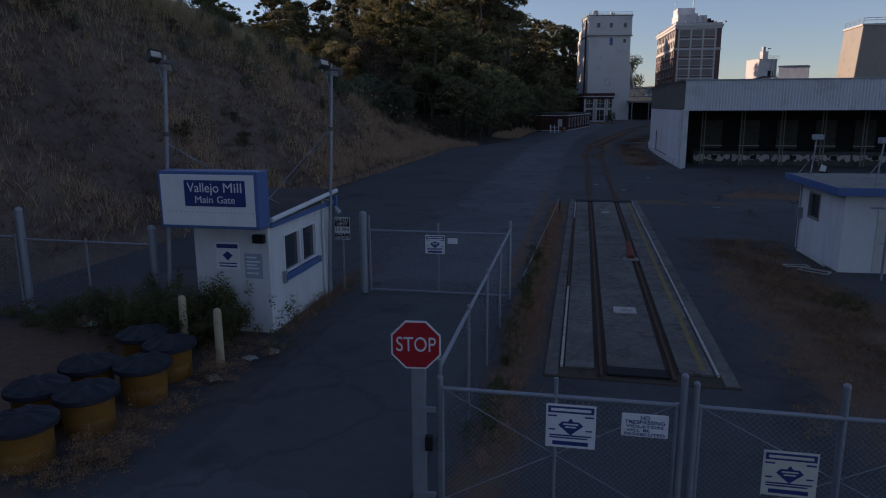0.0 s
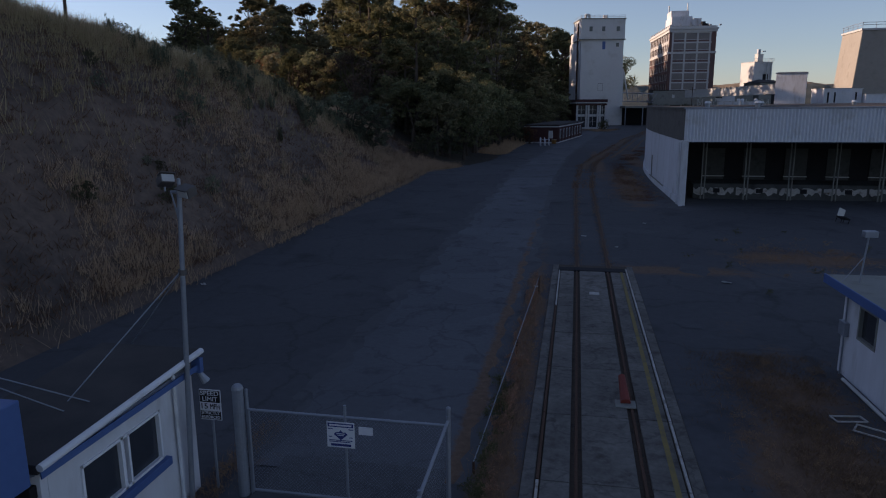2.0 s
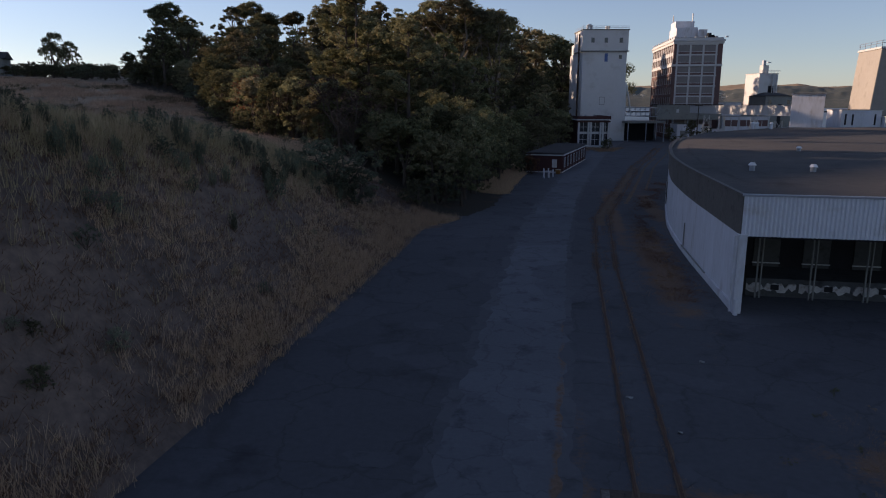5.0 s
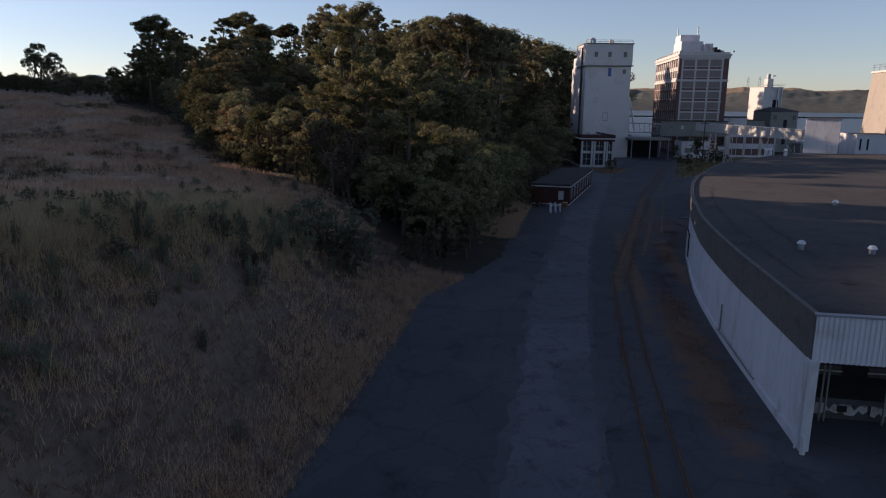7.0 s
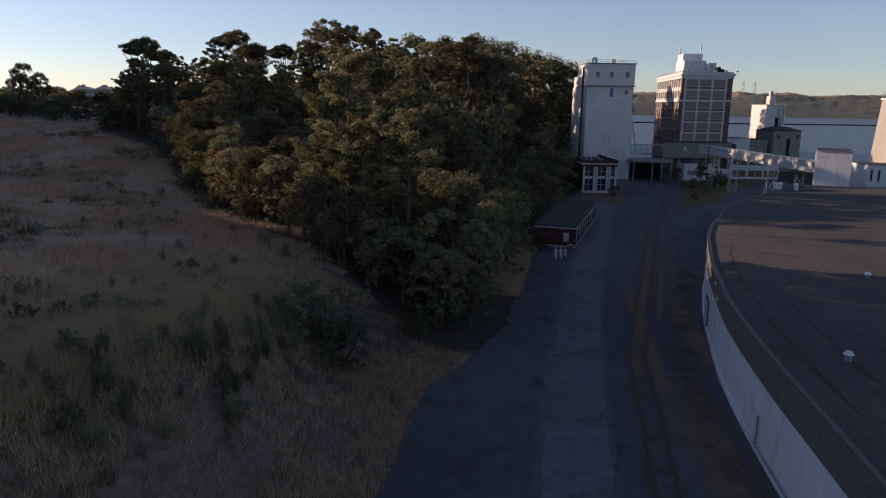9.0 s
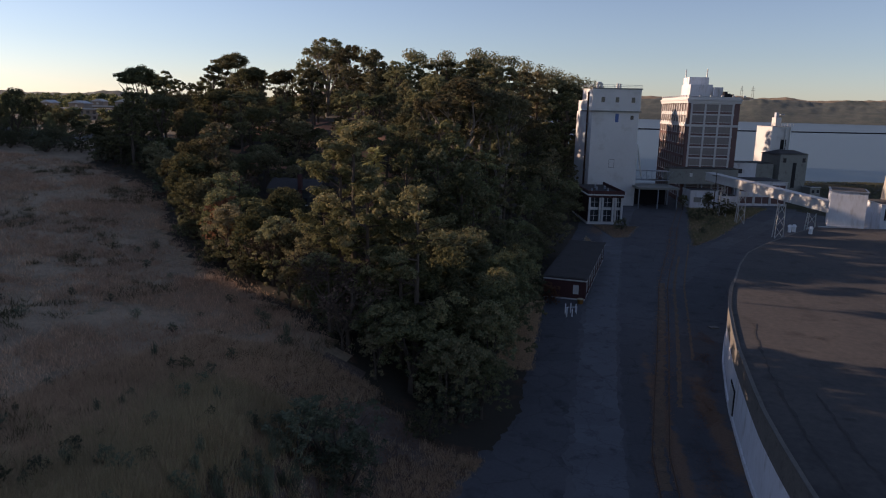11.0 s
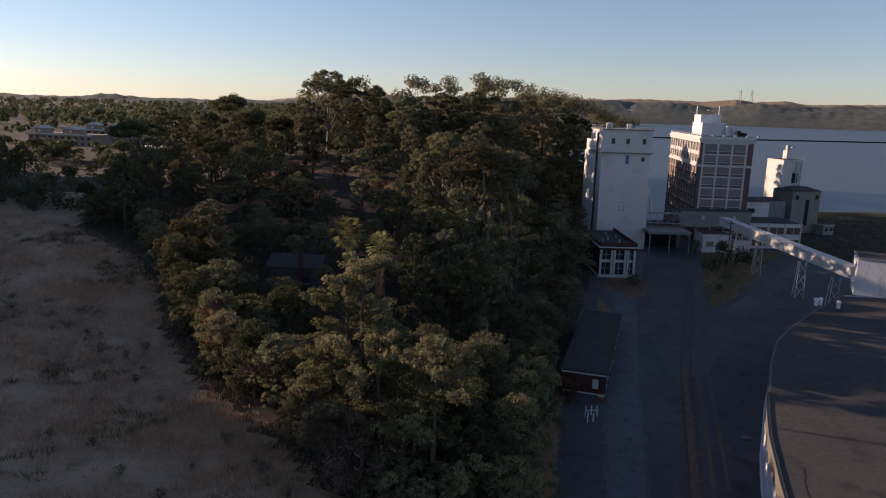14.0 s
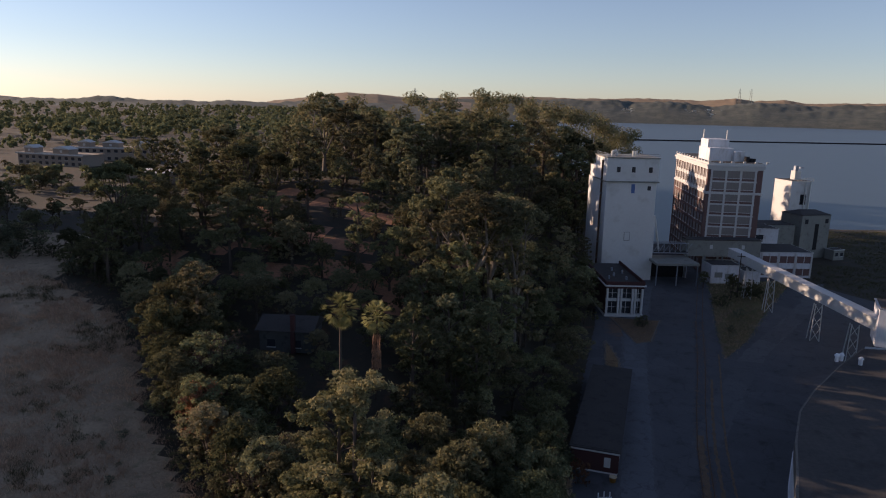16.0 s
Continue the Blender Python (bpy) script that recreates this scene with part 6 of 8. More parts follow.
def make_tree(name, kind, seed, leafmat, barkmat, label, count, size):
    """One tree at the origin, about 10 m tall for oaks, 20 m for tall ones."""
    r = random.Random(seed)
    segs, cl = [], []
    if kind == "euc":
        # long bare limbs that end in separate rounded heads
        fork = 4 + 4 * r.random()
        segs.append(((0, 0, -0.8), (0.3, 0, fork), 0.42, 0.32))
        n = 6
        for i in range(n):
            a = i * 6.283 / n + r.uniform(-0.4, 0.4)
            L = r.uniform(1.4, 4.2)
            e = Vector((math.cos(a) * L, math.sin(a) * L, 17.6 - 0.16 * L * L - r.uniform(0, 2.6)))
            m = bent(segs, (0.3, 0, fork), e, 0.22, 0.07, r)
            R = r.uniform(1.5, 2.3)
            dome(cl, e + Vector((0, 0, 0.2)), R, R * r.uniform(0.6, 0.85), 13, r, -0.2)
            for k in range(5):
                q = e + Vector((r.uniform(-R, R) * 0.8, r.uniform(-R, R) * 0.8, r.uniform(-0.2, 0.9)))
                segs.append((m.lerp(e, 0.75), q, 0.06, 0.025))
            for k in range(3):
                q = m.lerp(e, r.uniform(0.0, 0.6)) + Vector((r.uniform(-2.0, 2.0), r.uniform(-2.0, 2.0), r.uniform(-1.5, 0.8)))
                segs.append((m, q, 0.06, 0.03))
                dome(cl, q, r.uniform(0.8, 1.3), r.uniform(0.6, 0.9), 4, r)
        dome(cl, (0.3, 0, 17.4), 2.3, 1.9, 14, r, 0.0)
    elif kind == "umbrella":
        # a flat rounded parasol over a clean forking trunk, with looser foliage below
        segs.append(((0, 0, -0.8), (0.2, 0, 7), 0.36, 0.27))
        for i in range(7):
            a = i * 0.9 + r.random() * 0.4
            L = r.uniform(1.2, 3.4)
            e = Vector((math.cos(a) * L, math.sin(a) * L, 16.3 - 0.1 * L * L))
            bent(segs, (0.2, 0, 7 + r.uniform(-1, 1.5)), e, 0.17, 0.05, r, 0.08)
        for k in range(3):
            a = k * 2.1 + r.random()
            L = r.uniform(0.8, 2.2)
            dome(cl, (math.cos(a) * L, math.sin(a) * L, 15.4 + r.uniform(-0.4, 1.0)), r.uniform(2.2, 2.9), r.uniform(1.9, 2.6), 26, r, -0.15)
        for k in range(9):
            a = r.uniform(0, 6.28)
            L = r.uniform(1.0, 3.6)
            dome(cl, (math.cos(a) * L, math.sin(a) * L, r.uniform(5.0, 13.5)), r.uniform(1.1, 1.9), r.uniform(0.9, 1.5), 8, r)
    elif kind == "gum":
        # a dense tall crown, heads stacked up the limbs
        segs.append(((0, 0, -0.8), (0.2, 0.1, 16), 0.36, 0.12))
        for i in range(11):
            z = 6.5 + 11.5 * (i + r.random()) / 11
            a = i * 2.4 + r.random()
            L = r.uniform(0.5, 3.0) * (1.15 - 0.035 * abs(z - 12) ** 1.2)
            e = Vector((math.cos(a) * L, math.sin(a) * L, z))
            bent(segs, (0.1, 0, z - 2.6), e, 0.13, 0.04, r)
            R = r.uniform(1.2, 2.0)
            dome(cl, e, R, R * r.uniform(0.7, 1.0), 10, r)
        dome(cl, (0.2, 0.1, 17.8), 1.8, 1.6, 10, r, 0.0)
    elif kind == "pine":
        H = 20
        segs.append(((0, 0, -0.8), (0.2, 0.1, H * 0.96), 0.36, 0.07))
        z = 5.0
        while z < H - 0.6:
            for k in range(3):
                if r.random() < 0.14:
                    continue
                a = r.uniform(0, 6.28)
                L = (H - z) * 0.20 + 1.2 + r.uniform(-0.8, 1.5)
                q = Vector((math.cos(a) * L, math.sin(a) * L, z + L * r.uniform(0.05, 0.4)))
                bent(segs, (0.1, 0.05, z - 0.3), q, 0.09, 0.03, r, 0.08)
                for u in (0.45, 0.65, 0.82, 1.0):
                    if u < 0.6 and z < 12:
                        continue
                    p = Vector((0, 0, z)).lerp(q, u)
                    for g in range(3):
                        cl.append((p.x + r.uniform(-0.55, 0.55), p.y + r.uniform(-0.55, 0.55), p.z + r.uniform(-0.15, 0.6), r.uniform(0.32, 0.6), r.uniform(0.28, 0.5)))
            z += r.uniform(1.0, 1.9)
        for k in range(3):
            segs.append(((0.1, 0, 3 + k * 1.3), (r.uniform(-1.8, 1.8), r.uniform(-1.8, 1.8), 3.3 + k * 1.3), 0.05, 0.02))
        dome(cl, (0.2, 0.1, H - 1.0), 1.5, 1.4, 12, r, -0.2)
    elif kind == "oak":
        segs.append(((0, 0, -0.5), (0.1, 0, 1.8), 0.28, 0.22))
        for i in range(6):
            a = i * 1.05 + r.random() * 0.5
            L = r.uniform(0.6, 2.4)
            e = Vector((math.cos(a) * L, math.sin(a) * L, 7.6 - 0.35 * L * L + r.uniform(-1.4, 0.6)))
            bent(segs, (0.1, 0, 1.8), e, 0.13, 0.05, r)
            R = r.uniform(1.2, 1.9)
            dome(cl, e, R, R * r.uniform(0.7, 1.0), 11, r)
        for i in range(9):
            a = r.uniform(0, 6.28)
            L = r.uniform(1.6, 3.2)
            dome(cl, (math.cos(a) * L, math.sin(a) * L, r.uniform(1.4, 5.2)), r.uniform(0.8, 1.25), r.uniform(0.7, 1.0), 6, r)
        dome(cl, (0.1, 0, 7.4), 1.9, 1.9, 14, r, 0.0)
    elif kind == "shrub":
        for i in range(7):
            a = i * 0.9 + r.random()
            L = r.uniform(0.2, 1.9)
            e = Vector((math.cos(a) * L, math.sin(a) * L, 3.0 - 0.42 * L * L + r.uniform(-0.5, 0.4)))
            bent(segs, (0, 0, -0.3), e, 0.08, 0.03, r)
            dome(cl, e, r.uniform(0.7, 1.1), r.uniform(0.6, 0.9), 8, r, -0.6)
            dome(cl, (e.x * 1.15, e.y * 1.15, max(0.6, e.z * 0.45)), r.uniform(0.6, 0.9), r.uniform(0.5, 0.8), 6, r, -0.8)
    elif kind == "fennel":
        for i in range(16):
            a, L = r.uniform(0, 6.28), r.random() ** 0.7
            h = r.uniform(2.4, 4.0) * (1 - 0.25 * L)
            e = Vector((math.cos(a) * L * 1.1, math.sin(a) * L * 1.1, h))
            segs.append(((e.x * 0.4, e.y * 0.4, -0.1), e, 0.025, 0.01))
            for u in (0.3, 0.5, 0.7, 0.9):
                p = Vector((e.x * 0.4, e.y * 0.4, 0)).lerp(e, u)
                cl.append((p.x + r.uniform(-0.1, 0.1), p.y + r.uniform(-0.1, 0.1), p.z, r.uniform(0.18, 0.34) * (1.25 - 0.5 * u), r.uniform(0.3, 0.5)))
    elif kind == "bare":
        segs.append(((0, 0, -0.5), (0.1, 0.1, 2.2), 0.2, 0.15))
        for i in range(8):
            a = i * 0.8
            q = Vector((math.cos(a) * r.uniform(1.2, 2.4), math.sin(a) * r.uniform(1.2, 2.4), r.uniform(4.5, 6.8)))
            bent(segs, (0.1, 0.1, 1.6 + r.random()), q, 0.09, 0.03, r)
            for k in range(9):
                e = q + Vector((r.uniform(-1.3, 1.3), r.uniform(-1.3, 1.3), r.uniform(-1.2, 0.8)))
                segs.append((Vector((0.1, 0.1, 2.2)).lerp(q, r.uniform(0.5, 1)), e, 0.03, 0.012))
                cl.append((*e, 0.7, 0.6))
    root = tagged(new(name), label, "shrub" if kind in ("shrub", "fennel") else "tree", "shrubs on the slope" if kind in ("shrub", "fennel") else "trees on the slope")
    part("trunk", limb_mesh(segs), barkmat, root)
    v, f = leaves(cl, count, size, seed + 50)
    part("crown", mesh_of("crown", v, f, leafmat), leafmat, root)
    return root


EUC_L = "tall eucalyptus with pale limbs and rounded grey-green heads"
GUM_L = "tall eucalyptus with dark trunk and dense ragged crown"
OAK_L = "dark evergreen oak with a dense uneven crown"
BAY_L = "olive green bay tree with a rounded uneven crown"
PROTO = {
    "euc": [make_tree("eucalyptus_tree", "euc", k, M_LEAF_EUC, M_PALEBARK, EUC_L, 9000, 0.20) for k in (1, 2, 3)],
    "umbrella": [make_tree("eucalyptus_tree", "umbrella", k, M_LEAF_OAK, M_BARK, "eucalyptus with a flat rounded parasol crown on bare limbs", 7000, 0.23) for k in (8, 9)],
    "gum": [make_tree("eucalyptus_tree", "gum", k, M_LEAF_EUC, M_BARK, GUM_L, 4200, 0.27) for k in (6, 7, 10)],
    "dark_gum": [make_tree("eucalyptus_tree", "gum", k, M_LEAF_OAK, M_BARK, GUM_L, 3600, 0.29) for k in (16, 17)],
    "euc_far": [make_tree("eucalyptus_tree", "euc", k, M_LEAF_EUC, M_BARK, "tall eucalyptus with ragged olive crown on the ridge", 3600, 0.32) for k in (4, 5)],
    "pine": [make_tree("pine_tree", "pine", k, M_LEAF_PINE, M_BARK, "tall pine with open layered branches and clumped needles", 15000, 0.15) for k in (11, 12)],
    "oak": [make_tree("oak_tree", "oak", k, M_LEAF_OAK, M_BARK, OAK_L, 5200, 0.16) for k in (21, 22, 23)],
    "light": [make_tree("bay_tree", "oak", k, M_LEAF_EUC, M_BARK, BAY_L, 5200, 0.16) for k in (31, 32)],
    "oak_far": [make_tree("oak_tree", "oak", k, M_LEAF_OAK, M_BARK, OAK_L, 1800, 0.29) for k in (24, 25)],
    "light_far": [make_tree("bay_tree", "oak", k, M_LEAF_EUC, M_BARK, BAY_L, 1800, 0.29) for k in (33,)],
    "shrub": [make_tree("shrub", "shrub", k, M_LEAF_DARK, M_BARK, "dark dense shrub on the slope", 1700, 0.13) for k in (41, 42)],
    "grey": [make_tree("shrub", "shrub", k, M_LEAF_GREY, M_BARK, "grey-green coyote bush in dry grass", 2200, 0.10) for k in (51, 52)],
    "fennel": [make_tree("fennel_plant", "fennel", k, M_LEAF_GREY, M_TWIG, "tall feathery grey-green fennel clump", 1500, 0.09) for k in (81, 82, 83)],
    "red": [make_tree("shrub", "shrub", k, M_LEAF_RED, M_BARK, "russet-leaved shrub beside the office", 1700, 0.13) for k in (61,)],
    "russet": [make_tree("bay_tree", "oak", k, M_LEAF_RED, M_BARK, "small tree with russet and olive leaves", 5200, 0.15) for k in (63,)],
    "bare": [make_tree("bare_tree", "bare", k, M_TWIG, M_BARK, "leafless brown tree with fine bare twigs", 1000, 0.11) for k in (71, 72)],
}
NATURAL = {"euc": 19.2, "umbrella": 18.6, "gum": 19.6, "dark_gum": 19.6, "euc_far": 19.2, "pine": 20.4, "oak": 9.5, "light": 9.5, "oak_far": 9.5, "light_far": 9.5, "russet": 9.5, "shrub": 4.0, "grey": 4.0, "red": 4.0, "fennel": 4.0, "bare": 7.2}
USED = set()
trng = random.Random(5)


def plant(kind, x, y, h, wide=1.0, z=None, i=None):
    """A tree of that kind with its top h metres over its foot."""
    k = trng.randrange(len(PROTO[kind])) if i is None else i
    p = PROTO[kind][k]
    s = h / NATURAL[kind]
    m = pose(x, y, land_height(x, y) if z is None else z, 0, 0, trng.uniform(0, 360)) @ Matrix.Diagonal((s * wide, s * wide, s, 1))
    if (kind, k) not in USED:
        USED.add((kind, k))
        p.matrix_basis = m
        return p
    c = copy_thing(p, m)
    c.matrix_basis = m
    return c


# the trees that stand out, by kind, place and the height of their tops above the yard
for kind, x, y, top, w in (
        ("pine", -30.3, 96.0, 29.0, 1.2), ("pine", -22.0, 90.2, 22.8, 1.15), ("pine", -35.5, 101.5, 20, 1.2), ("pine", -25.5, 99.5, 19.5, 1.1),
        ("euc", -28.5, 164, 35.5, 1.25), ("euc", -25.0, 170, 34.5, 1.1), ("euc", -20.5, 172, 34, 1.0), ("euc", -36, 176, 37, 1.2),
        ("umbrella", -107, 175, 37.5, 1.25), ("umbrella", -106, 221, 43.8, 1.3), ("umbrella", -96, 214, 40, 1.3), ("umbrella", -84, 205, 38.5, 1.2), ("umbrella", -116, 196, 37, 1.2), ("euc", -96, 278, 54.5, 1.3), ("euc", -84, 268, 51, 1.3), ("gum", -72, 258, 49, 1.4), ("gum", -60, 240, 44, 1.3), ("oak", -150, 187, 33.5, 0.75), ("oak", -153.5, 189, 31, 0.7), ("oak", -147.5, 190, 31, 0.7)):
    plant(kind, x, y, top - land_height(x, y), w)
for kind, x, y, h, w in (
        ("oak", -16.5, 86, 8.5, 1.0), ("oak", -15, 92, 10.5, 1.0), ("oak", -14.6, 98.5, 11, 1.0), ("oak", -15.5, 105, 11.5, 1.0), ("oak", -15.0, 111.5, 11.5, 1.0), ("oak", -14.4, 118, 11.5, 0.95), ("oak", -13.8, 124.5, 11, 0.9), ("oak", -21, 104, 12, 1.1), ("oak", -23, 112, 12, 1.1), ("oak", -20, 120, 12, 1.0), ("oak", -27, 117, 11, 1.0), ("oak", -19, 93.5, 11, 1.1),
        ("light", -41, 103, 8.5, 1.0), ("light", -45, 107, 8, 1.0), ("light", -37, 98.5, 7.5, 1.0), ("light", -48.5, 110.5, 8, 1.0), ("bare", -31, 90.5, 9, 1.3), ("bare", -28.5, 88.5, 8, 1.3), ("bare", -43.5, 104.5, 8.5, 1.2), ("light", -25, 85.5, 5.5, 1.0),
        ("oak", -33, 93.5, 6.5, 1.1), ("light", -38.5, 97.5, 5, 1.0), ("russet", -55.5, 115.5, 9.0, 1.0), ("russet", -52, 113, 6.5, 1.0), ("bare", -60, 126, 9.5, 1.3), ("light", -50, 117, 8, 1.0), ("oak", -63, 132, 9, 1.1), ("light", -68, 139, 9, 1.0), ("light", -62, 121, 8.5, 1.0), ("light", -75, 148, 11, 1.1), ("light", -70, 133, 7, 1.1),
        ("grey", -24.6, 70.2, 5.4, 1.45), ("grey", -22.4, 69.0, 4.2, 1.4), ("grey", -26.0, 68.5, 4.0, 1.4), ("shrub", -18.5, 80.5, 3.6, 1.0), ("red", -8.6, 131.0, 3.8, 0.8), ("shrub", -10.5, 133, 4.2, 0.9), ("shrub", 8.6, 205.0, 3.4, 0.9),
        ("oak", 36, 236, 7.5, 0.8), ("shrub", 41, 240, 6, 1.2), ("shrub", 32, 228, 4.0, 1.2), ("grey", 34, 219, 2.4, 1.4), ("shrub", 44, 243, 4.5, 1.2), ("grey", 29, 206, 1.8, 1.3), ("light", 31, 248, 5.0, 1.0)):
    plant(kind, x, y, h, w)
# low scrub round the bare red soil
for i in range(85):
    x, y = -trng.uniform(42, 98), trng.uniform(158, 236)
    if noise.noise(Vector((x * 0.06, y * 0.1, 2))) < 0.08 or i % 4 == 0:
        plant(trng.choice(("shrub", "shrub", "light_far", "oak_far")), x, y, trng.uniform(2.0, 4.2), 1.3)
# tall gums behind the office and along the ridge before the mill
# This stand is added on the ridge to shade the conveyor.
for x, y, h in ((-34, 208, 16), (-42, 214, 16), (-38, 222, 17), (-48, 208, 15), (-30, 216, 16), (-52, 220, 16), (-26, 206, 16)):
    plant("dark_gum", x, y, h, 1.25)
# This one is added tall enough to shade the far warehouse roof.
for x, y, h in ((-24, 136, 16), (-29, 141, 17), (-33, 134, 16), (-23, 146, 17), (-28, 151, 18), (-34, 147, 17), (-22, 156, 18), (-30, 159, 19), (-19, 163, 18), (-36, 156, 17)):
    plant("dark_gum", x, y, h, 1.2)
# the wood on the hill, thinned where the orange soil shows
placed = []


def free(x, y, gap):
    if any(abs(x - a) < gap and (x - a) ** 2 + (y - b) ** 2 < gap * gap for a, b in placed):
        return False
    placed.append((x, y))
    return True


def wood(n, y0, y1, reach, gap, far, tall):
    """Trees over a stretch of the slope, thinned round the house and the bare red soil."""
    made = tries = 0
    while made < n and tries < n * 25:
        tries += 1
        y = trng.uniform(y0, y1)
        f = hill_foot(min(y, 300)) if y < 318 else coast(y) - 6
        d = 2.5 + reach * trng.random() ** 1.15
        x = f - d
        if y < wood_edge(x) + 3.5:
            continue
        if -90 < x < -46 and 176 < y < 232 and trng.random() < 0.86:
            continue
        if (-66 < x < -46 and 127 < y < 150) or (-47 < x < -32 and 109 < y < 142):
            continue
        if (x > -4 and 200 < y < 278) or (x < -112 and y < 235):
            continue
        if not free(x, y, gap):
            continue
        made += 1
        u = trng.random()
        sfx = "_far" if far else ""
        if -95 < x < -38 and 138 < y < 168:
            if u < 0.95:
                plant("oak" if u < 0.6 else "light", x, y, trng.uniform(4.5, 8), 1.25)
            continue
        if 103 < y < 135 and x > -32 and d > 6:
            if u < 0.5:
                plant("oak_far", x, y, trng.uniform(6, 8.5), 1.1)
            else:
                plant("oak", x, y, trng.uniform(7, 9.5), 0.95)
        elif d < 12 and not far:
            plant("oak" if u < 0.75 else "light", x, y, trng.uniform(5.5, 9), 1.2)
        elif u < tall:
            plant(trng.choice(("euc_far", "gum", "dark_gum")) if far else trng.choice(("gum", "dark_gum", "umbrella")), x, y, trng.uniform(13, 20), 1.25)
        elif u < tall + 0.08 and not far and y > 128:
            plant("pine", x, y, trng.uniform(10, 15), 1.1)
        elif u < 0.72:
            plant("oak" + sfx, x, y, trng.uniform(7, 10.5) if y < 128 else trng.uniform(7, 13), 1.2)
        else:
            plant("light" + sfx, x, y, trng.uniform(7, 10.5) if y < 128 else trng.uniform(7, 12), 1.15)


wood(120, 84, 128, 75, 4.2, False, 0.0)
wood(60, 128, 160, 95, 4.6, False, 0.08)
wood(95, 155, 215, 110, 5.0, False, 0.22)
wood(130, 200, 330, 140, 5.4, True, 0.5)
# trees of the skyline
for x, y, top, w in ((-58, 300, 48, 1.4), (-50, 297, 47, 1.4), (-44, 302, 49, 1.4), (-37, 300, 47, 1.3), (-31, 300, 46, 1.3), (-19, 340, 46.5, 1.3), (-25, 330, 46, 1.3), (-11, 338, 44, 1.3), (-5, 334, 41, 1.2), (1, 300, 33, 1.1), (-6, 292, 37, 1.2),
                     (-57, 260, 46, 1.4), (-48, 262, 46, 1.3), (-39, 260, 46.5, 1.4), (-33, 268, 44, 1.3), (-82, 260, 43.5, 1.4), (-74, 268, 43, 1.3), (-66, 262, 43.5, 1.3)):
    plant(trng.choice(("euc_far", "gum", "dark_gum")), x, y, top - land_height(x, y), w)
# shrubs under the trees and along the meadow's far edge
for i in range(150):
    x = -trng.uniform(14, 150)
    y = wood_edge(x) + trng.uniform(2.0, 17)
    if x > hill_foot(y) - 2:
        continue
    plant("shrub" if trng.random() < 0.8 else "grey", x, y, trng.uniform(2.2, 4.8), 1.2)
for i in range(34):
    x = -trng.uniform(95, 190)
    y = wood_edge(x) + trng.uniform(4, 50)
    plant("oak_far", x, y, trng.uniform(2.5, 4.5) if x < -122 else trng.uniform(4, 8.0), 1.4)

for i in range(210):
    x, y = -trng.uniform(105, 260), trng.uniform(185, 330)
    if y < wood_edge(x) + 8 or (y > 262 and x < -160):
        continue
    plant("oak_far" if trng.random() < 0.6 else "light_far", x, y, trng.uniform(3.5, 8) if y > 250 else trng.uniform(2.5, 4.5), 1.4)


def far_wood(name, spots, seed, label, mat_leaf, per=480, size=0.7):
    """Distant trees, too many to tell apart: clumps of leaves on short trunks."""
    r = random.Random(seed)
    cl = []
    for x, y, top in spots:
        z = land_height(x, y)
        h = top - z if top else r.uniform(8, 15)
        wd = h * r.uniform(0.28, 0.4)
        for k in range(7):
            a, L = r.uniform(0, 6.28), r.random() ** 0.6 * wd
            cl.append((x + math.cos(a) * L, y + math.sin(a) * L, z + h * r.uniform(0.45, 0.92) - 0.25 * L, wd * r.uniform(0.3, 0.55), h * r.uniform(0.08, 0.16)))
        cl.append((x, y, z + h * 0.88, wd * 0.5, h * 0.12))
    v, f = leaves(cl, per * len(spots), size, seed)
    tagged(new(name, mesh_of(name, v, f, mat_leaf)), label, "wood", kind="stuff")


frng = random.Random(17)
ridge = [(7, 480, 50), (14, 490, 46), (22, 500, 42), (30, 510, 37), (-4, 470, 53), (-15, 450, 55), (-29, 430, 57), (-40, 400, 58), (-52, 380, 60), (-66, 370, 58), (-80, 350, 57), (-106, 300, 55), (-96, 320, 55), (-24, 464, 54)]
for i in range(170):
    y = frng.uniform(325, 540)
    x = coast(y) - 5 - 230 * frng.random() ** 1.2
    ridge.append((x, y, None))
far_wood("ridge_wood", ridge, 23, "dense dark wood along the far ridge", M_LEAF_OAK)
flat = []
for i in range(1500):
    y = 240 + 1350 * frng.random() ** 1.3
    x = -100 + 0.15 * min(y - 240, 300) - frng.uniform(0, 0.85) * y
    if 268 < y < 392 and -330 < x < -140:
        continue
    flat.append((x, y, land_height(x, y) + frng.uniform(4, 7) if y < 460 else None))
for i in range(300):
    y = frng.uniform(560, 1700)
    flat.append((coast(y) - 25 - frng.uniform(0, 420), y, None))
far_wood("suburb_trees", flat, 29, "trees scattered round the hilltop houses", M_LEAF_OAK, 130, 1.3)
# bushes in the meadow and on the bank
for i in range(60):
    y = trng.uniform(20, 118)
    x = hill_foot(y) - trng.uniform(4, 60)
    if y > wood_edge(x) - 3:
        continue
    plant("grey", x, y, trng.uniform(0.5, 1.3), 1.1)


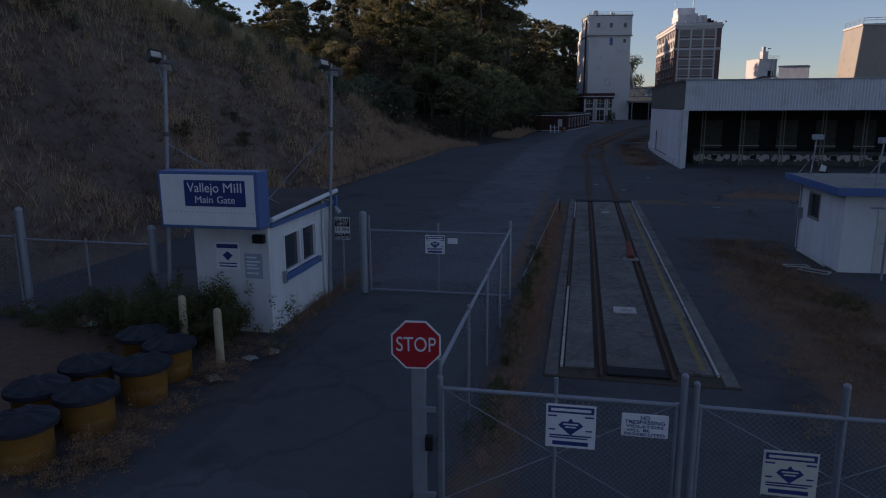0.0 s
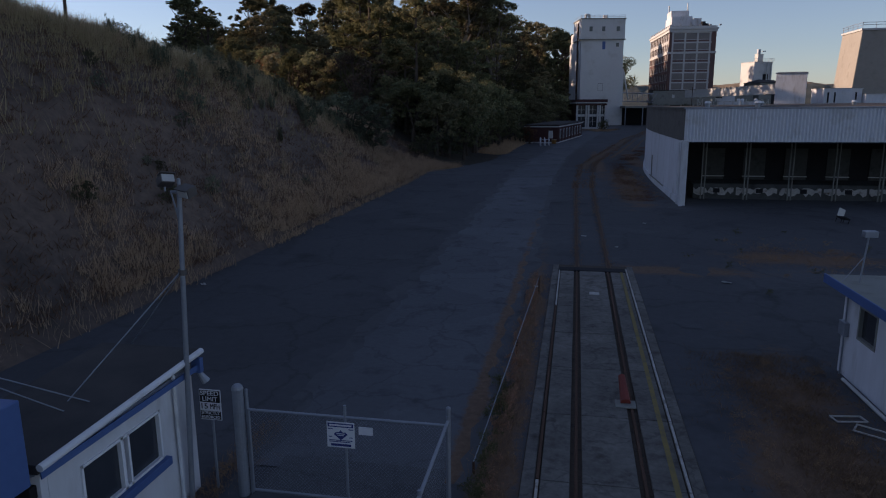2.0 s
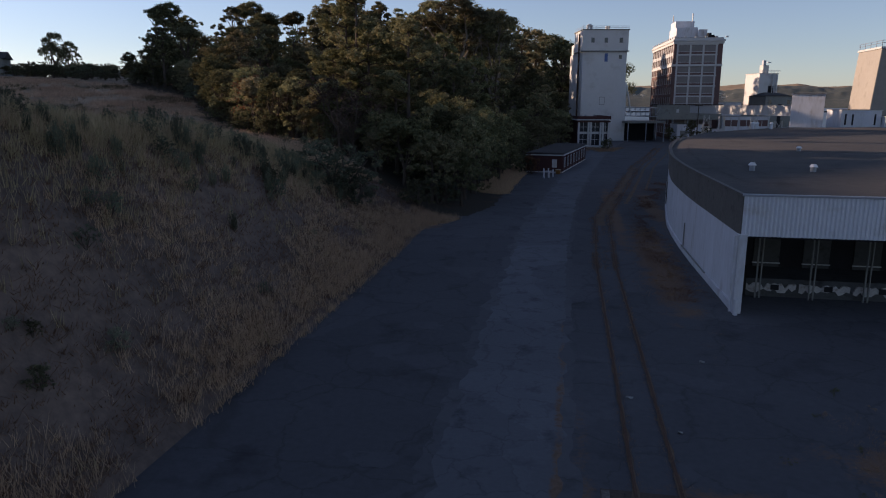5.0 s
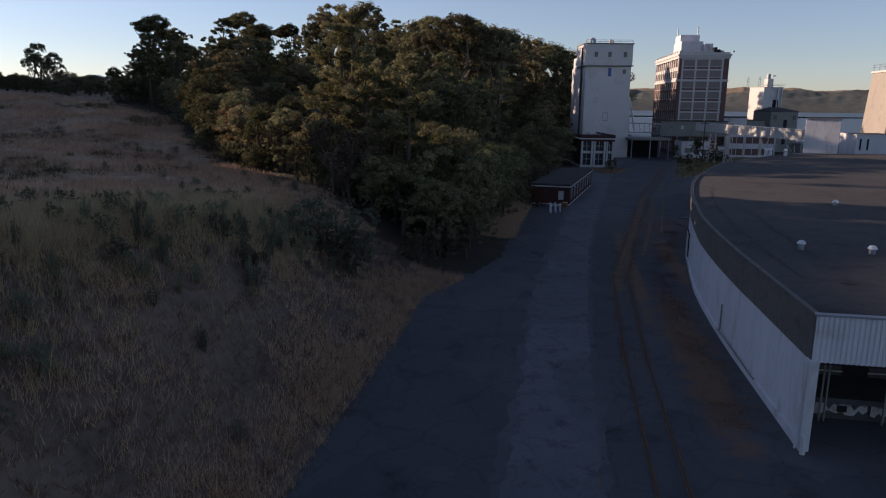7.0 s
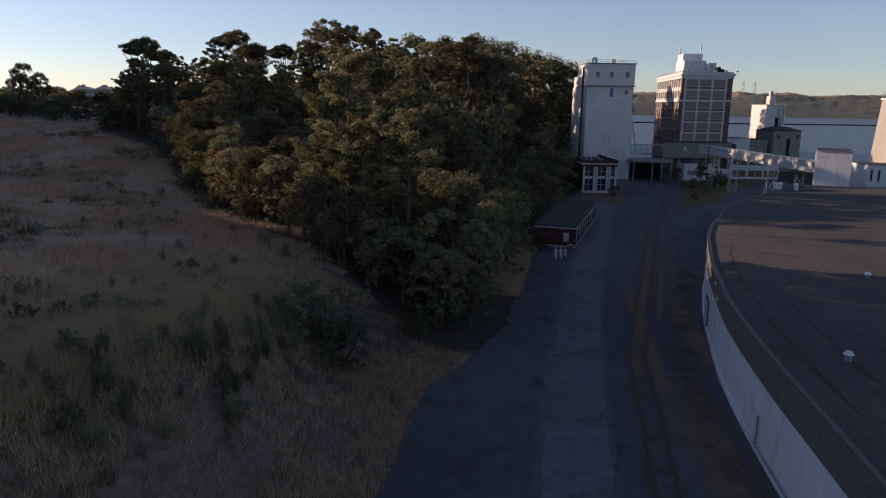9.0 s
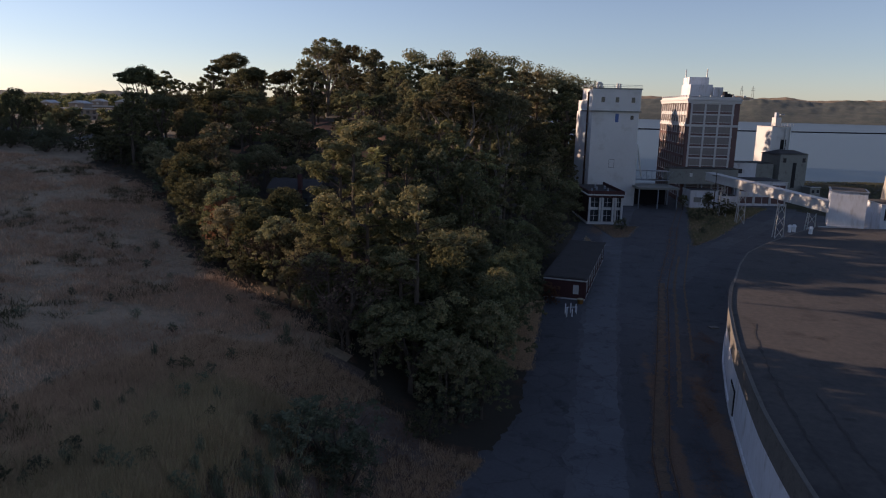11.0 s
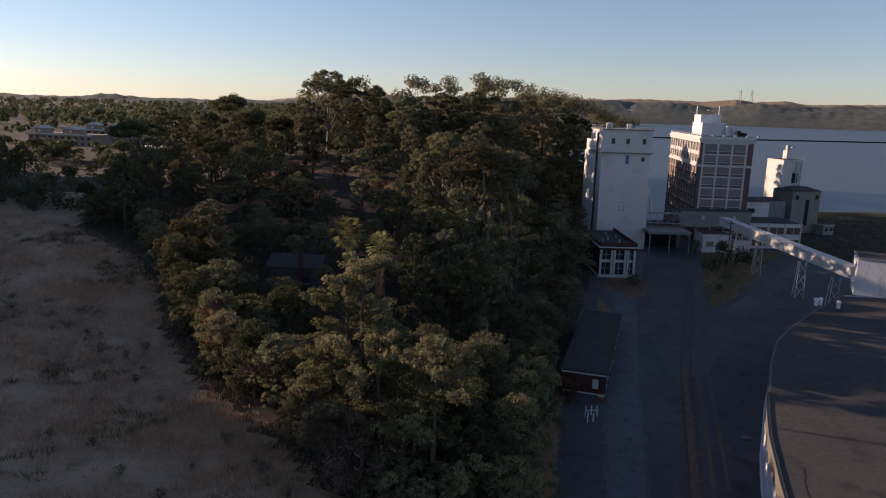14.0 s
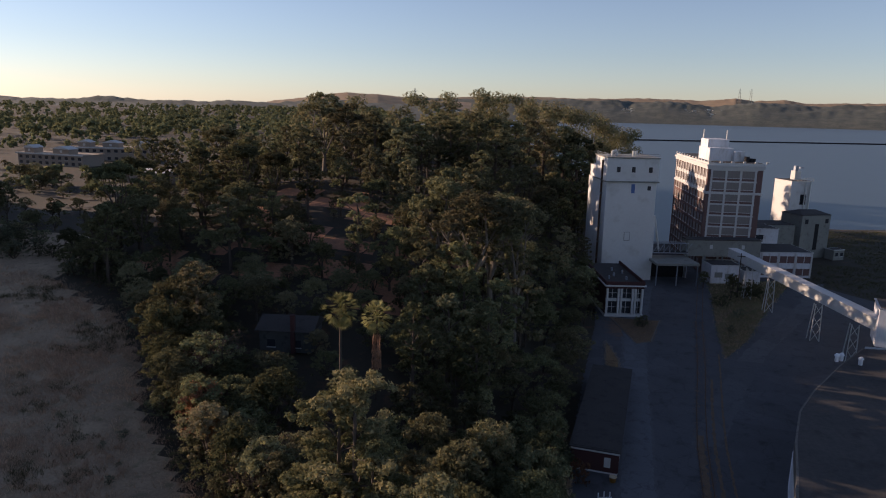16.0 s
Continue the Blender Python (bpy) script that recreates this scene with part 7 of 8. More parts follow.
for x, y, h in ((-27.5, 44, 1.6), (-29, 47, 2.0), (-27, 50, 1.8), (-26, 53, 2.2), (-28, 56, 1.8), (-25, 58, 1.7), (-26.5, 61, 2.0), (-24.5, 64, 1.8), (-27, 67, 1.6), (-29.5, 52, 1.5), (-31, 40, 1.6), (-30, 36, 1.8), (-33, 33, 2.0), (-35, 30, 2.2),
                (-19.2, 28, 1.4), (-18.5, 40, 1.0), (-24, 26, 1.2), (-36, 58, 1.6), (-34, 63, 1.4), (-31.5, 66, 1.3), (-37, 40, 2.0), (-39, 45, 2.2)):
    plant("grey", x, y, h * 0.85, 0.9)
for i in range(70):
    y = trng.uniform(6, 78)
    x = hill_foot(y) - trng.uniform(3, 24)
    if y < wood_edge(x) - 4:
        plant("grey" if trng.random() < 0.7 else "shrub", x, y, trng.uniform(0.5, 1.5), 1.0)
for i in range(120):
    y = trng.uniform(33, 77)
    x = hill_foot(y) - trng.gauss(9.8, 1.7) - 0.05 * (60 - y)
    if noise.noise(Vector((x * 0.2, y * 0.16, 6))) > -0.12:
        plant("fennel", x, y, trng.uniform(1.0, 2.3), 0.8)
for i in range(60):
    y = trng.uniform(36, 92)
    x = -trng.gauss(34, 5.5)
    if y < wood_edge(x) - 4 and noise.noise(Vector((x * 0.15, y * 0.15, 16))) > -0.05:
        plant("fennel" if i % 3 else "grey", x, y, trng.uniform(0.8, 1.9), 0.9)
upole = thing("utility_pole", pose(-45, 50.3, land_height(-45, 50.3) - 0.3), "dark wooden utility pole on the hilltop", "pole")
part("pole", rod((0, 0, 0), (0.1, 0, 13), 0.17, 0.12), M_BARK, upole)
part("crossarm", box(-1.0, 1.0, -0.07, 0.07, 12.0, 12.2), M_BARK, upole)


M_LEAF_PALM = leaf_mat("palm_frond", (0.19, 0.20, 0.085), (0.30, 0.27, 0.12), var=0.2, trans=0.4)


def palm(x, y, h, skirt=False):
    p = tagged(new("palm_tree"), "fan palm with a slim trunk and round tuft", "tree", "fan palms")
    p.matrix_basis = pose(x, y, land_height(x, y))
    part("trunk", limb_mesh([((0, 0, -0.5), (0.15, 0, h * 0.5), 0.22, 0.17), ((0.15, 0, h * 0.5), (0.2, 0.1, h), 0.17, 0.14)]), M_BARK, p)
    r = random.Random(int(h * 10))
    v, f = [], []
    if skirt:
        for i in range(260):
            a, z = r.uniform(0, 6.28), h * r.uniform(0.42, 0.82)
            w = 0.62 - 0.3 * (z / h - 0.42)
            c, e = Vector((math.cos(a) * w + 0.15, math.sin(a) * w, z)), Vector((-math.sin(a) * 0.07, math.cos(a) * 0.07, 0))
            j = len(v)
            v += [c - e, c + e, Vector((math.cos(a) * (w + 0.2) + 0.15, math.sin(a) * (w + 0.2), z - r.uniform(0.6, 1.1)))]
            f.append((j, j + 1, j + 2))
        part("skirt", mesh_of("skirt", v, f, M_DEADLEAF), M_DEADLEAF, p, "skirt of dead hanging fronds")
    v, f = [], []
    o = Vector((0.2, 0.1, h))
    for i in range(90):
        a, e = r.uniform(0, 6.28), r.uniform(-1.1, 1.4)
        L = r.uniform(1.3, 1.9)
        d = Vector((math.cos(a) * math.cos(e), math.sin(a) * math.cos(e), math.sin(e)))
        sd = Vector((-math.sin(a), math.cos(a), 0))
        m = o + d * L
        for k in range(9):
            an = (k - 4) * 0.3
            tip = m + (d * math.cos(an) + sd * math.sin(an)) * 1.0 - Vector((0, 0, 0.25))
            j = len(v)
            w = sd * 0.12
            v += [m - w, m + w, tip]
            f.append((j, j + 1, j + 2))
        j = len(v)
        v += [o - sd * 0.05, o + sd * 0.05, m]
        f.append((j, j + 1, j + 2))
    part("fronds", mesh_of("fronds", v, f, M_LEAF_PALM), M_LEAF_PALM, p)


palm(-40.5, 123.2, 25.3 - land_height(-40.5, 123.2))
palm(-38.1, 132.4, 21.6 - land_height(-38.1, 132.4), True)


# ---- grass ----
def grass(name, spots, material, label, hmin, hmax, seed, blades=7, lean=0.35, spread=0.18, wide=0.018):
    r = np.random.default_rng(seed)
    n = len(spots)
    base = np.repeat(np.array(spots, float), blades, 0)
    k = len(base)
    base[:, :2] += r.normal(size=(k, 2)) * spread
    h = r.uniform(hmin, hmax, k) * np.repeat(r.uniform(0.6, 1.25, n), blades)
    a = r.uniform(0, 2 * np.pi, k)
    side = np.stack([np.cos(a), np.sin(a), 0 * a], 1) * (wide * r.uniform(0.7, 1.6, k))[:, None]
    ln = r.normal(size=(k, 2)) * lean
    tip = base + np.stack([ln[:, 0] * h, ln[:, 1] * h, h], 1)
    v = np.stack([base - side, base + side, tip], 1).reshape(-1, 3)
    f = [(3 * i, 3 * i + 1, 3 * i + 2) for i in range(k)]
    return tagged(new(name, mesh_of(name, v, f, material)), label, "grass", kind="stuff")


def scatter(n, seed, fn):
    r = random.Random(seed)
    out = []
    while len(out) < n:
        q = fn(r)
        if q:
            out.append((q[0], q[1], land_height(q[0], q[1]) - 0.04))
    return out


def bank_spot(r):
    y = r.uniform(2, 84)
    d = 30 * r.random()
    x = hill_foot(y) - d + 0.3
    if y > wood_edge(x):
        return None
    # thick on the crest and along the foot, sparse on the dark slope between
    crest = 1.25 * sm(10.5, 13.5, d + 1.6 * noise.noise(Vector((x * 0.2, y * 0.2, 1))))
    foot = (0.25 + 0.75 * sm(18, 42, y)) * math.exp(-(d / (3.0 + 2.5 * sm(30, 60, y))) ** 2)
    want = crest + foot + 0.05 + 1.1 * noise.noise(Vector((x * 0.16, y * 0.13, 4))) + 0.9 * noise.noise(Vector((x * 0.5, y * 0.45, 8)))
    return (x, y) if want > r.random() else None


def meadow_spot(lo, seed):
    def spot(r):
        y = r.uniform(26, 158)
        x = -r.uniform(30, 135)
        if y > wood_edge(x):
            return None
        q = noise.noise(Vector((x * 0.09, y * 0.09, seed))) + 0.6 * noise.noise(Vector((x * 0.33, y * 0.33, seed)))
        return (x, y) if q > lo + r.uniform(-0.15, 0.15) else None
    return spot


grass("bank_grass", scatter(36000, 3, bank_spot), M_GRASS, "tall dry golden grass on the bank", 0.3, 0.8, 4, 9, 0.35, 0.16, 0.012)
grass("meadow_grass", scatter(17000, 5, meadow_spot(-0.05, 3)), M_GRASS, "dry pale grass across the upper meadow", 0.3, 0.8, 6, 9, 0.5, 0.3, 0.025)
grass("meadow_weeds", scatter(9000, 6, meadow_spot(0.1, 11)), M_GRASS, "straw-coloured dead weeds across the upper meadow", 0.3, 0.8, 7, 10, 0.5, 0.3, 0.025)
grass("meadow_herbs", scatter(3000, 7, meadow_spot(0.3, 17)), M_WEED, "dull green herbs in the upper meadow", 0.3, 0.8, 8, 12, 0.5, 0.3, 0.03)


def any_meadow(r):
    x, y = -r.uniform(28, 140), r.uniform(20, 160)
    return (x, y) if y < wood_edge(x) + 2 else None


grass("meadow_stubble", scatter(15000, 9, any_meadow), M_GRASS, "short dry stubble over the whole meadow", 0.12, 0.4, 10, 8, 0.7, 0.45, 0.03)


def crest_spot(r):
    y = r.uniform(4, 74)
    x = hill_foot(y) - r.gauss(15.5, 3.5)
    return (x, y) if y < wood_edge(x) - 1 else None


grass("crest_grass", scatter(13000, 21, crest_spot), M_GRASS, "pale tall grass along the crest of the bank", 0.5, 1.2, 22, 10, 0.28, 0.2, 0.017)


def any_bank(r):
    y = r.uniform(2, 84)
    x = hill_foot(y) - 30 * r.random()
    return (x, y) if y < wood_edge(x) else None


grass("bank_weeds", scatter(16000, 8, any_bank), M_DEADLEAF, "brown dead weeds among the dry grass", 0.1, 0.4, 9, 11, 0.8, 0.28, 0.016)


def edge_spot(r):
    k = r.random()
    if k < 0.3:
        y = r.uniform(-4, 24); return -0.9 + r.gauss(0, 0.22), y
    if k < 0.5:
        y = r.uniform(26, 150); return interp(y, *RAILC) + r.choice((-0.75, 0.75, -0.6, 0.6)) + r.gauss(0, 0.12), y
    if k < 0.68:
        return 6.0 + r.gauss(0, 0.7), r.uniform(-3, 14)
    if k < 0.82:
        y = r.uniform(50, 78); return 5.0 + (y - 50) * 0.02 + r.gauss(0, 0.8), y
    if k < 0.9:
        return -6.6 + r.gauss(0, 0.15), r.uniform(1, 8)
    return r.uniform(9, 15), 30 + r.gauss(0, 1.6)


grass("verge_grass", scatter(6500, 12, edge_spot), M_DEADLEAF, "dry brown weeds in cracks and along edges", 0.06, 0.24, 13, 7, 0.7, 0.12, 0.006)


def weed_clump(name, material, label, spots, seed, per=260, size=0.045):
    """Low leafy weeds: small leaves round short stems at (x, y, radius, height)."""
    r = random.Random(seed)
    cl = []
    for x, y, w, h in spots:
        z = land_height(x, y)
        for k in range(7):
            cl.append((x + r.gauss(0, w * 0.5), y + r.gauss(0, w * 0.5), z + r.uniform(0.15, 0.85) * h, w * r.uniform(0.25, 0.5), h * r.uniform(0.12, 0.28)))
    v, f = leaves(cl, per * len(spots), size, seed)
    return tagged(new(name, mesh_of(name, v, f, material)), label, "weeds", kind="stuff")


wr = random.Random(31)
weed_clump("gate_weeds", M_WEEDLEAF, "leafy green weeds overgrowing the hut corner",
           [(-8.3 + wr.gauss(0, 0.75), 0.1 + wr.gauss(0, 0.4), 0.40, wr.uniform(0.7, 1.7)) for i in range(56)]
           + [(-10.0 + wr.gauss(0, 0.8), 0.2 + wr.gauss(0, 0.6), 0.42, wr.uniform(0.5, 1.4)) for i in range(34)]
           + [(-12.4 + wr.gauss(0, 1.3), 1.0 + wr.gauss(0, 0.5), 0.4, wr.uniform(0.3, 0.7)) for i in range(14)], 32, 480, 0.03)
weed_clump("fence_weeds", M_WEEDLEAF, "small green weeds along the fence foot", [(-1.15 + wr.gauss(0, 0.12), wr.uniform(-4, 12), 0.2, wr.uniform(0.2, 0.65)) for i in range(60)], 33, 260, 0.017)
weed_clump("dead_weeds", M_DEADLEAF, "dead brown weeds in the cracks of the yard",
           [(-0.8 + wr.gauss(0, 0.15), wr.uniform(-4, 26), 0.16, wr.uniform(0.1, 0.35)) for i in range(50)]
           + [(6.3 + wr.gauss(0, 1.1), wr.uniform(-4, 14), 0.3, wr.uniform(0.1, 0.35)) for i in range(90)]
           + [(-6.95 + wr.gauss(0, 0.35), wr.uniform(-6, 0), 0.3, wr.uniform(0.15, 0.5)) for i in range(70)]
           + [(-6.55 + wr.gauss(0, 0.1), wr.uniform(1, 6), 0.2, wr.uniform(0.1, 0.5)) for i in range(26)]
           + [(wr.uniform(8.5, 15), 30 + wr.gauss(0, 2.4), 0.3, wr.uniform(0.1, 0.4)) for i in range(34)]
           + [(5.0 + 1.6 * wr.random() + (wr.random() - 0.3) * 1.6, wr.uniform(50, 78), 0.35, wr.uniform(0.1, 0.4)) for i in range(80)], 34, 240, 0.014)


def mat_spot(r):
    y = r.uniform(-5, 15)
    x = 6.6 + r.gauss(0, 0.95) + 0.06 * (8 - y)
    return (x, y) if noise.noise(Vector((x * 0.7, y * 0.5, 2))) > -0.25 + r.uniform(-0.2, 0.2) else None


grass("yard_grass", scatter(6500, 41, mat_spot), M_DEADLEAF, "mat of short brown dry grass on the asphalt edge", 0.05, 0.2, 42, 8, 0.8, 0.12, 0.007)
weed_clump("yard_weeds", M_WEEDLEAF, "low green weeds in the dry grass", [(7.1 + wr.gauss(0, 0.4), 6.2 + wr.gauss(0, 0.5), 0.25, wr.uniform(0.15, 0.45)) for i in range(12)], 43, 160, 0.022)
weed_clump("fence_line_weeds", M_DEADLEAF, "tall brown weeds along the fence and platform", [(-0.95 + wr.gauss(0, 0.14), wr.uniform(-4.5, 24), 0.15, wr.uniform(0.2, 0.6)) for i in range(90)], 44, 170, 0.016)


ISLAND = [(23.5, 187), (31, 200), (46.5, 235), (60, 262), (34, 256), (31.5, 238), (27, 212)]
GARDEN = [(1.6, 211), (5.9, 192.5), (9.3, 194.6), (13.4, 211)]
BED = [(-1.9, 178), (0.6, 174), (1.0, 181), (-0.8, 193)]


def inside(x, y, poly):
    hit = False
    for (xa, ya), (xb, yb) in zip(poly, poly[1:] + poly[:1]):
        if (ya > y) != (yb > y) and x < (xb - xa) * (y - ya) / (yb - ya) + xa:
            hit = not hit
    return hit


def spot_in(poly):
    xs, ys2 = [p[0] for p in poly], [p[1] for p in poly]

    def spot(r):
        x, y = r.uniform(min(xs), max(xs)), r.uniform(min(ys2), max(ys2))
        return (x, y) if inside(x, y, poly) else None
    return spot


def kerb(poly, label):
    k = thing("kerb", pose(0, 0, 0), label, "kerb", "garden kerbs")
    for (xa, ya), (xb, yb) in zip(poly, poly[1:] + poly[:1]):
        d = Vector((xb - xa, yb - ya, 0))
        part("kerb_stone", box(0, d.length, -0.09, 0.09, -0.05, 0.17, 0.02), M_CONC, k, m=pose(xa, ya, 0, 0, 0, math.degrees(math.atan2(d.y, d.x))))


for name, poly, label in (("island", ISLAND, "weedy soil island between the mill roads"), ("garden_bed", GARDEN, "dry grass bed before the mill office"), ("garden_bed", BED, "small dry grass bed beside the road")):
    tagged(new(name, mesh_of(name, [(x, y, 0.07) for x, y in poly], [tuple(range(len(poly)))], M_DEADV)), label, "ground", kind="structure")
kerb(GARDEN, "pale concrete kerb round the dry garden bed")
kerb(BED, "pale concrete kerb round the small dry bed")
grass("island_grass", scatter(4200, 18, spot_in(ISLAND)), M_WEED, "rough grass on the island between the mill roads", 0.2, 0.7, 19, 8, 0.5, 0.4, 0.04)
grass("island_straw", scatter(2200, 28, spot_in(ISLAND)), M_GRASS, "dry straw among the rough island grass", 0.2, 0.6, 29, 6, 0.5, 0.4, 0.03)
grass("garden_grass", scatter(1600, 38, spot_in(GARDEN)), M_GRASS, "dry golden grass in the garden bed", 0.1, 0.4, 39, 8, 0.5, 0.25, 0.03)
grass("bed_grass", scatter(500, 48, spot_in(BED)), M_GRASS, "dry golden grass in the small bed", 0.1, 0.4, 49, 8, 0.5, 0.25, 0.03)
plant("shrub", 7.6, 205.5, 2.6, 1.0)


def rail_spot(r):
    y = 58 + 155 * r.random() ** 1.2
    k = r.random()
    x = interp(y, *RAILC) + (-0.8 if k < 0.5 else 0.75 if k < 0.85 else 0.0) + r.gauss(0, 0.14 if y < 80 else 0.3)
    return (x, y) if noise.noise(Vector((x * 0.4, y * 0.16, 7))) > -0.3 else None


grass("rail_grass", scatter(5200, 52, rail_spot), M_DEADLEAF, "straw-coloured weeds growing along the rails", 0.05, 0.2, 53, 7, 0.7, 0.1, 0.014)


def near_rail(r):
    return interp(25 + 40 * r.random(), [25, 65], [1.55, 1.45]) + r.choice((-0.78, 0.72)) + r.gauss(0, 0.08), 25.8 + 36 * r.random()


grass("rail_weeds", scatter(1300, 54, near_rail), M_DEADLEAF, "brown weeds in the rail grooves", 0.04, 0.16, 55, 7, 0.7, 0.06, 0.008)


def drift_spot(r):
    y = r.uniform(50, 122)
    x = wx(y) - 2.4 + r.gauss(0, 0.8)
    return (x, y) if noise.noise(Vector((x * 0.3, y * 0.2, 12))) > -0.05 else None


grass("wall_weeds", scatter(3600, 56, drift_spot), M_DEADLEAF, "russet dead weeds along the warehouse wall", 0.05, 0.22, 57, 7, 0.8, 0.2, 0.012)


def office_bank(r):
    y = r.uniform(102, 146)
    x = hill_foot(y) - 4.5 * r.random() ** 1.3 + 0.4
    return (x, y) if not (x > -10.5 and y > 132) else None


grass("office_grass", scatter(3000, 58, office_bank), M_GRASS, "dry grass on the low bank by the office", 0.2, 0.7, 59, 8, 0.45, 0.25, 0.025)


def marsh_spot(r):
    y = r.uniform(236, 372)
    x = r.uniform(62, 190)
    return (x, y) if x > interp(y, [235, 262, 318], [84, 66, 62]) and y < interp(x, [55, 100, 140], [318, 372, 382]) and not (66 < x < 92 and 290 < y < 342) else None


grass("marsh_grass", scatter(6500, 60, marsh_spot), M_LEAF_DARK, "dull olive marsh grass on the flat shore", 0.2, 0.7, 61, 8, 0.6, 0.8, 0.09)

# ---- litter ----
lr = random.Random(91)
for x, y, w, d in ((-6.75, -1.9, 0.42, 0.25), (-6.55, -0.75, 0.3, 0.22), (-6.2, -0.3, 0.35, 0.2), (-11.5, 0.7, 0.5, 0.35), (-14.3, -0.6, 0.4, 0.2), (2.9, 31, 0.2, 0.2), (1.2, 34, 0.3, 0.2), (-0.9, 22, 0.25, 0.2), (-15.4, 20, 0.3, 0.2), (7.2, 24, 0.4, 0.25), (5.1, 39, 0.3, 0.25), (-8.2, -6.5, 0.2, 0.15)):
    b = bmesh.new()
    g = [[b.verts.new((i * w / 3 - w / 2, j * d / 3 - d / 2, 0.012 + 0.05 * lr.random())) for i in range(4)] for j in range(4)]
    for j in range(3):
        for i in range(3):
            b.faces.new((g[j][i], g[j][i + 1], g[j + 1][i + 1], g[j + 1][i]))
    bmesh.ops.solidify(b, geom=b.faces[:], thickness=0.004)
    me = bpy.data.meshes.new("paper_scrap"); b.to_mesh(me); b.free(); me.materials.append(M_PAPER)
    ob = new("paper_scrap", me)
    ob.matrix_basis = pose(x, y, 0.03, 0, 0, lr.uniform(0, 180))
    tagged(ob, "crumpled pale paper scrap on the asphalt", "litter", "paper scraps")


c = thing("concrete_slab", pose(14.9, 124.3, 0.03, 0, 3, 24), "pale broken concrete slab lying on the asphalt", "debris")
part("slab", box(-0.7, 0.7, -0.45, 0.45, 0, 0.16, 0.03), M_CONC, c)
t = thing("plastic_tub", pose(-3.8, 132.4, 0), "round yellow plastic tub beside the office", "tub")
part("wall", rod((0, 0, 0), (0, 0, 0.75), 0.42, 0.5, 16), M_YEL, t)
part("rim", rod((0, 0, 0.75), (0, 0, 0.82), 0.54, seg=16), M_BOLL, t)
t = thing("dumped_chair", pose(17.6, 41.0, 0.04, 0, 20, 35), "toppled dark chair with a pale back on the yard", "chair")
part("seat", box(-0.3, 0.3, -0.3, 0.3, 0.3, 0.42, 0.03), M_DARK, t)
part("backrest", box(-0.3, 0.3, 0.22, 0.3, 0.42, 0.95, 0.03), M_PAPER, t)
for x in (-0.26, 0.26):
    for y in (-0.26, 0.26):
        part("leg", rod((x, y, 0), (x, y, 0.3), 0.025, seg=6), M_DARK, t)
weed_clump("yard_tufts", M_WEEDLEAF, "scattered green tufts in the cracks of the yard", [(wr.uniform(5, 16), wr.uniform(21, 38), 0.2, wr.uniform(0.12, 0.5)) for i in range(12)], 72, 320, 0.015)

# ---- houses on the hill ----
def house(x, y, w, d, h, rz, label, wallm, roofm, flat=False):
    s = thing("house", pose(x, y, land_height(x, y) - 0.3, 0, 0, rz), label, "house", "hill houses")
    part("wall", box(0, w, 0, d, 0, h), wallm, s)
    if flat:
        part("roof", box(-0.4, w + 0.4, -0.4, d + 0.4, h, h + 0.35), roofm, s)
    else:
        b = bmesh.new()
        vs = [b.verts.new(c) for c in ((-0.6, -0.6, h), (w + 0.6, -0.6, h), (w + 0.6, d + 0.6, h), (-0.6, d + 0.6, h), (-0.6, d / 2, h + d * 0.22), (w + 0.6, d / 2, h + d * 0.22))]
        for q in ((0, 1, 5, 4), (2, 3, 4, 5), (1, 2, 5), (3, 0, 4), (3, 2, 1, 0)):
            b.faces.new([vs[i] for i in q])
        part("roof", b, roofm, s)
    n = max(1, int(w / 3.5))
    for i in range(n):
        for z in ([0.9] if h < 4 else [0.9, 3.6]):
            x0 = (i + 0.3) * w / n
            wd = part("window", box(x0, x0 + 1.3, -0.06, 0.0, z, z + 1.2), M_GLASS, s)
            part("window_frame", box(x0 - 0.1, x0 + 1.4, -0.1, -0.02, z - 0.12, z), M_TRIM, wd)
    return s


old = house(-59.6, 141, 8.4, 7, 3.7, 5, "small dark shingled house hidden among trees", M_DOCKD, M_DKROOF)
part("chimney", box(5.2, 5.9, -0.5, 0.3, 0, 6.4, 0.03), M_BRICK, old)
# growth round the house, lower pines beside the tall ones and leafless thickets
for kind, x, y, h, w in (("oak", -63.5, 138.5, 5.5, 1.2), ("light", -49.5, 140, 5.5, 1.2), ("shrub", -58.5, 136.5, 2.6, 1.3), ("shrub", -53.5, 135.5, 3.0, 1.3), ("oak", -57.5, 130.5, 4.6, 1.3),
                         ("oak", -51.5, 130, 4.8, 1.2), ("grey", -62.5, 133, 3.4, 1.3), ("oak", -46, 134, 5.5, 1.2), ("oak", -41, 128, 6.5, 1.2), ("light", -38.5, 121, 6.0, 1.2), ("oak", -43.5, 119, 6.5, 1.2),
                         ("pine", -32.4, 97.4, 19.5, 1.25), ("pine", -28.4, 95.0, 17.5, 1.25), ("pine", -23.7, 91.3, 15.5, 1.25), ("bare", -61.5, 129.0, 6.0, 1.2), ("bare", -29.0, 88.0, 4.5, 1.2)):
    plant(kind, x, y, h, w)


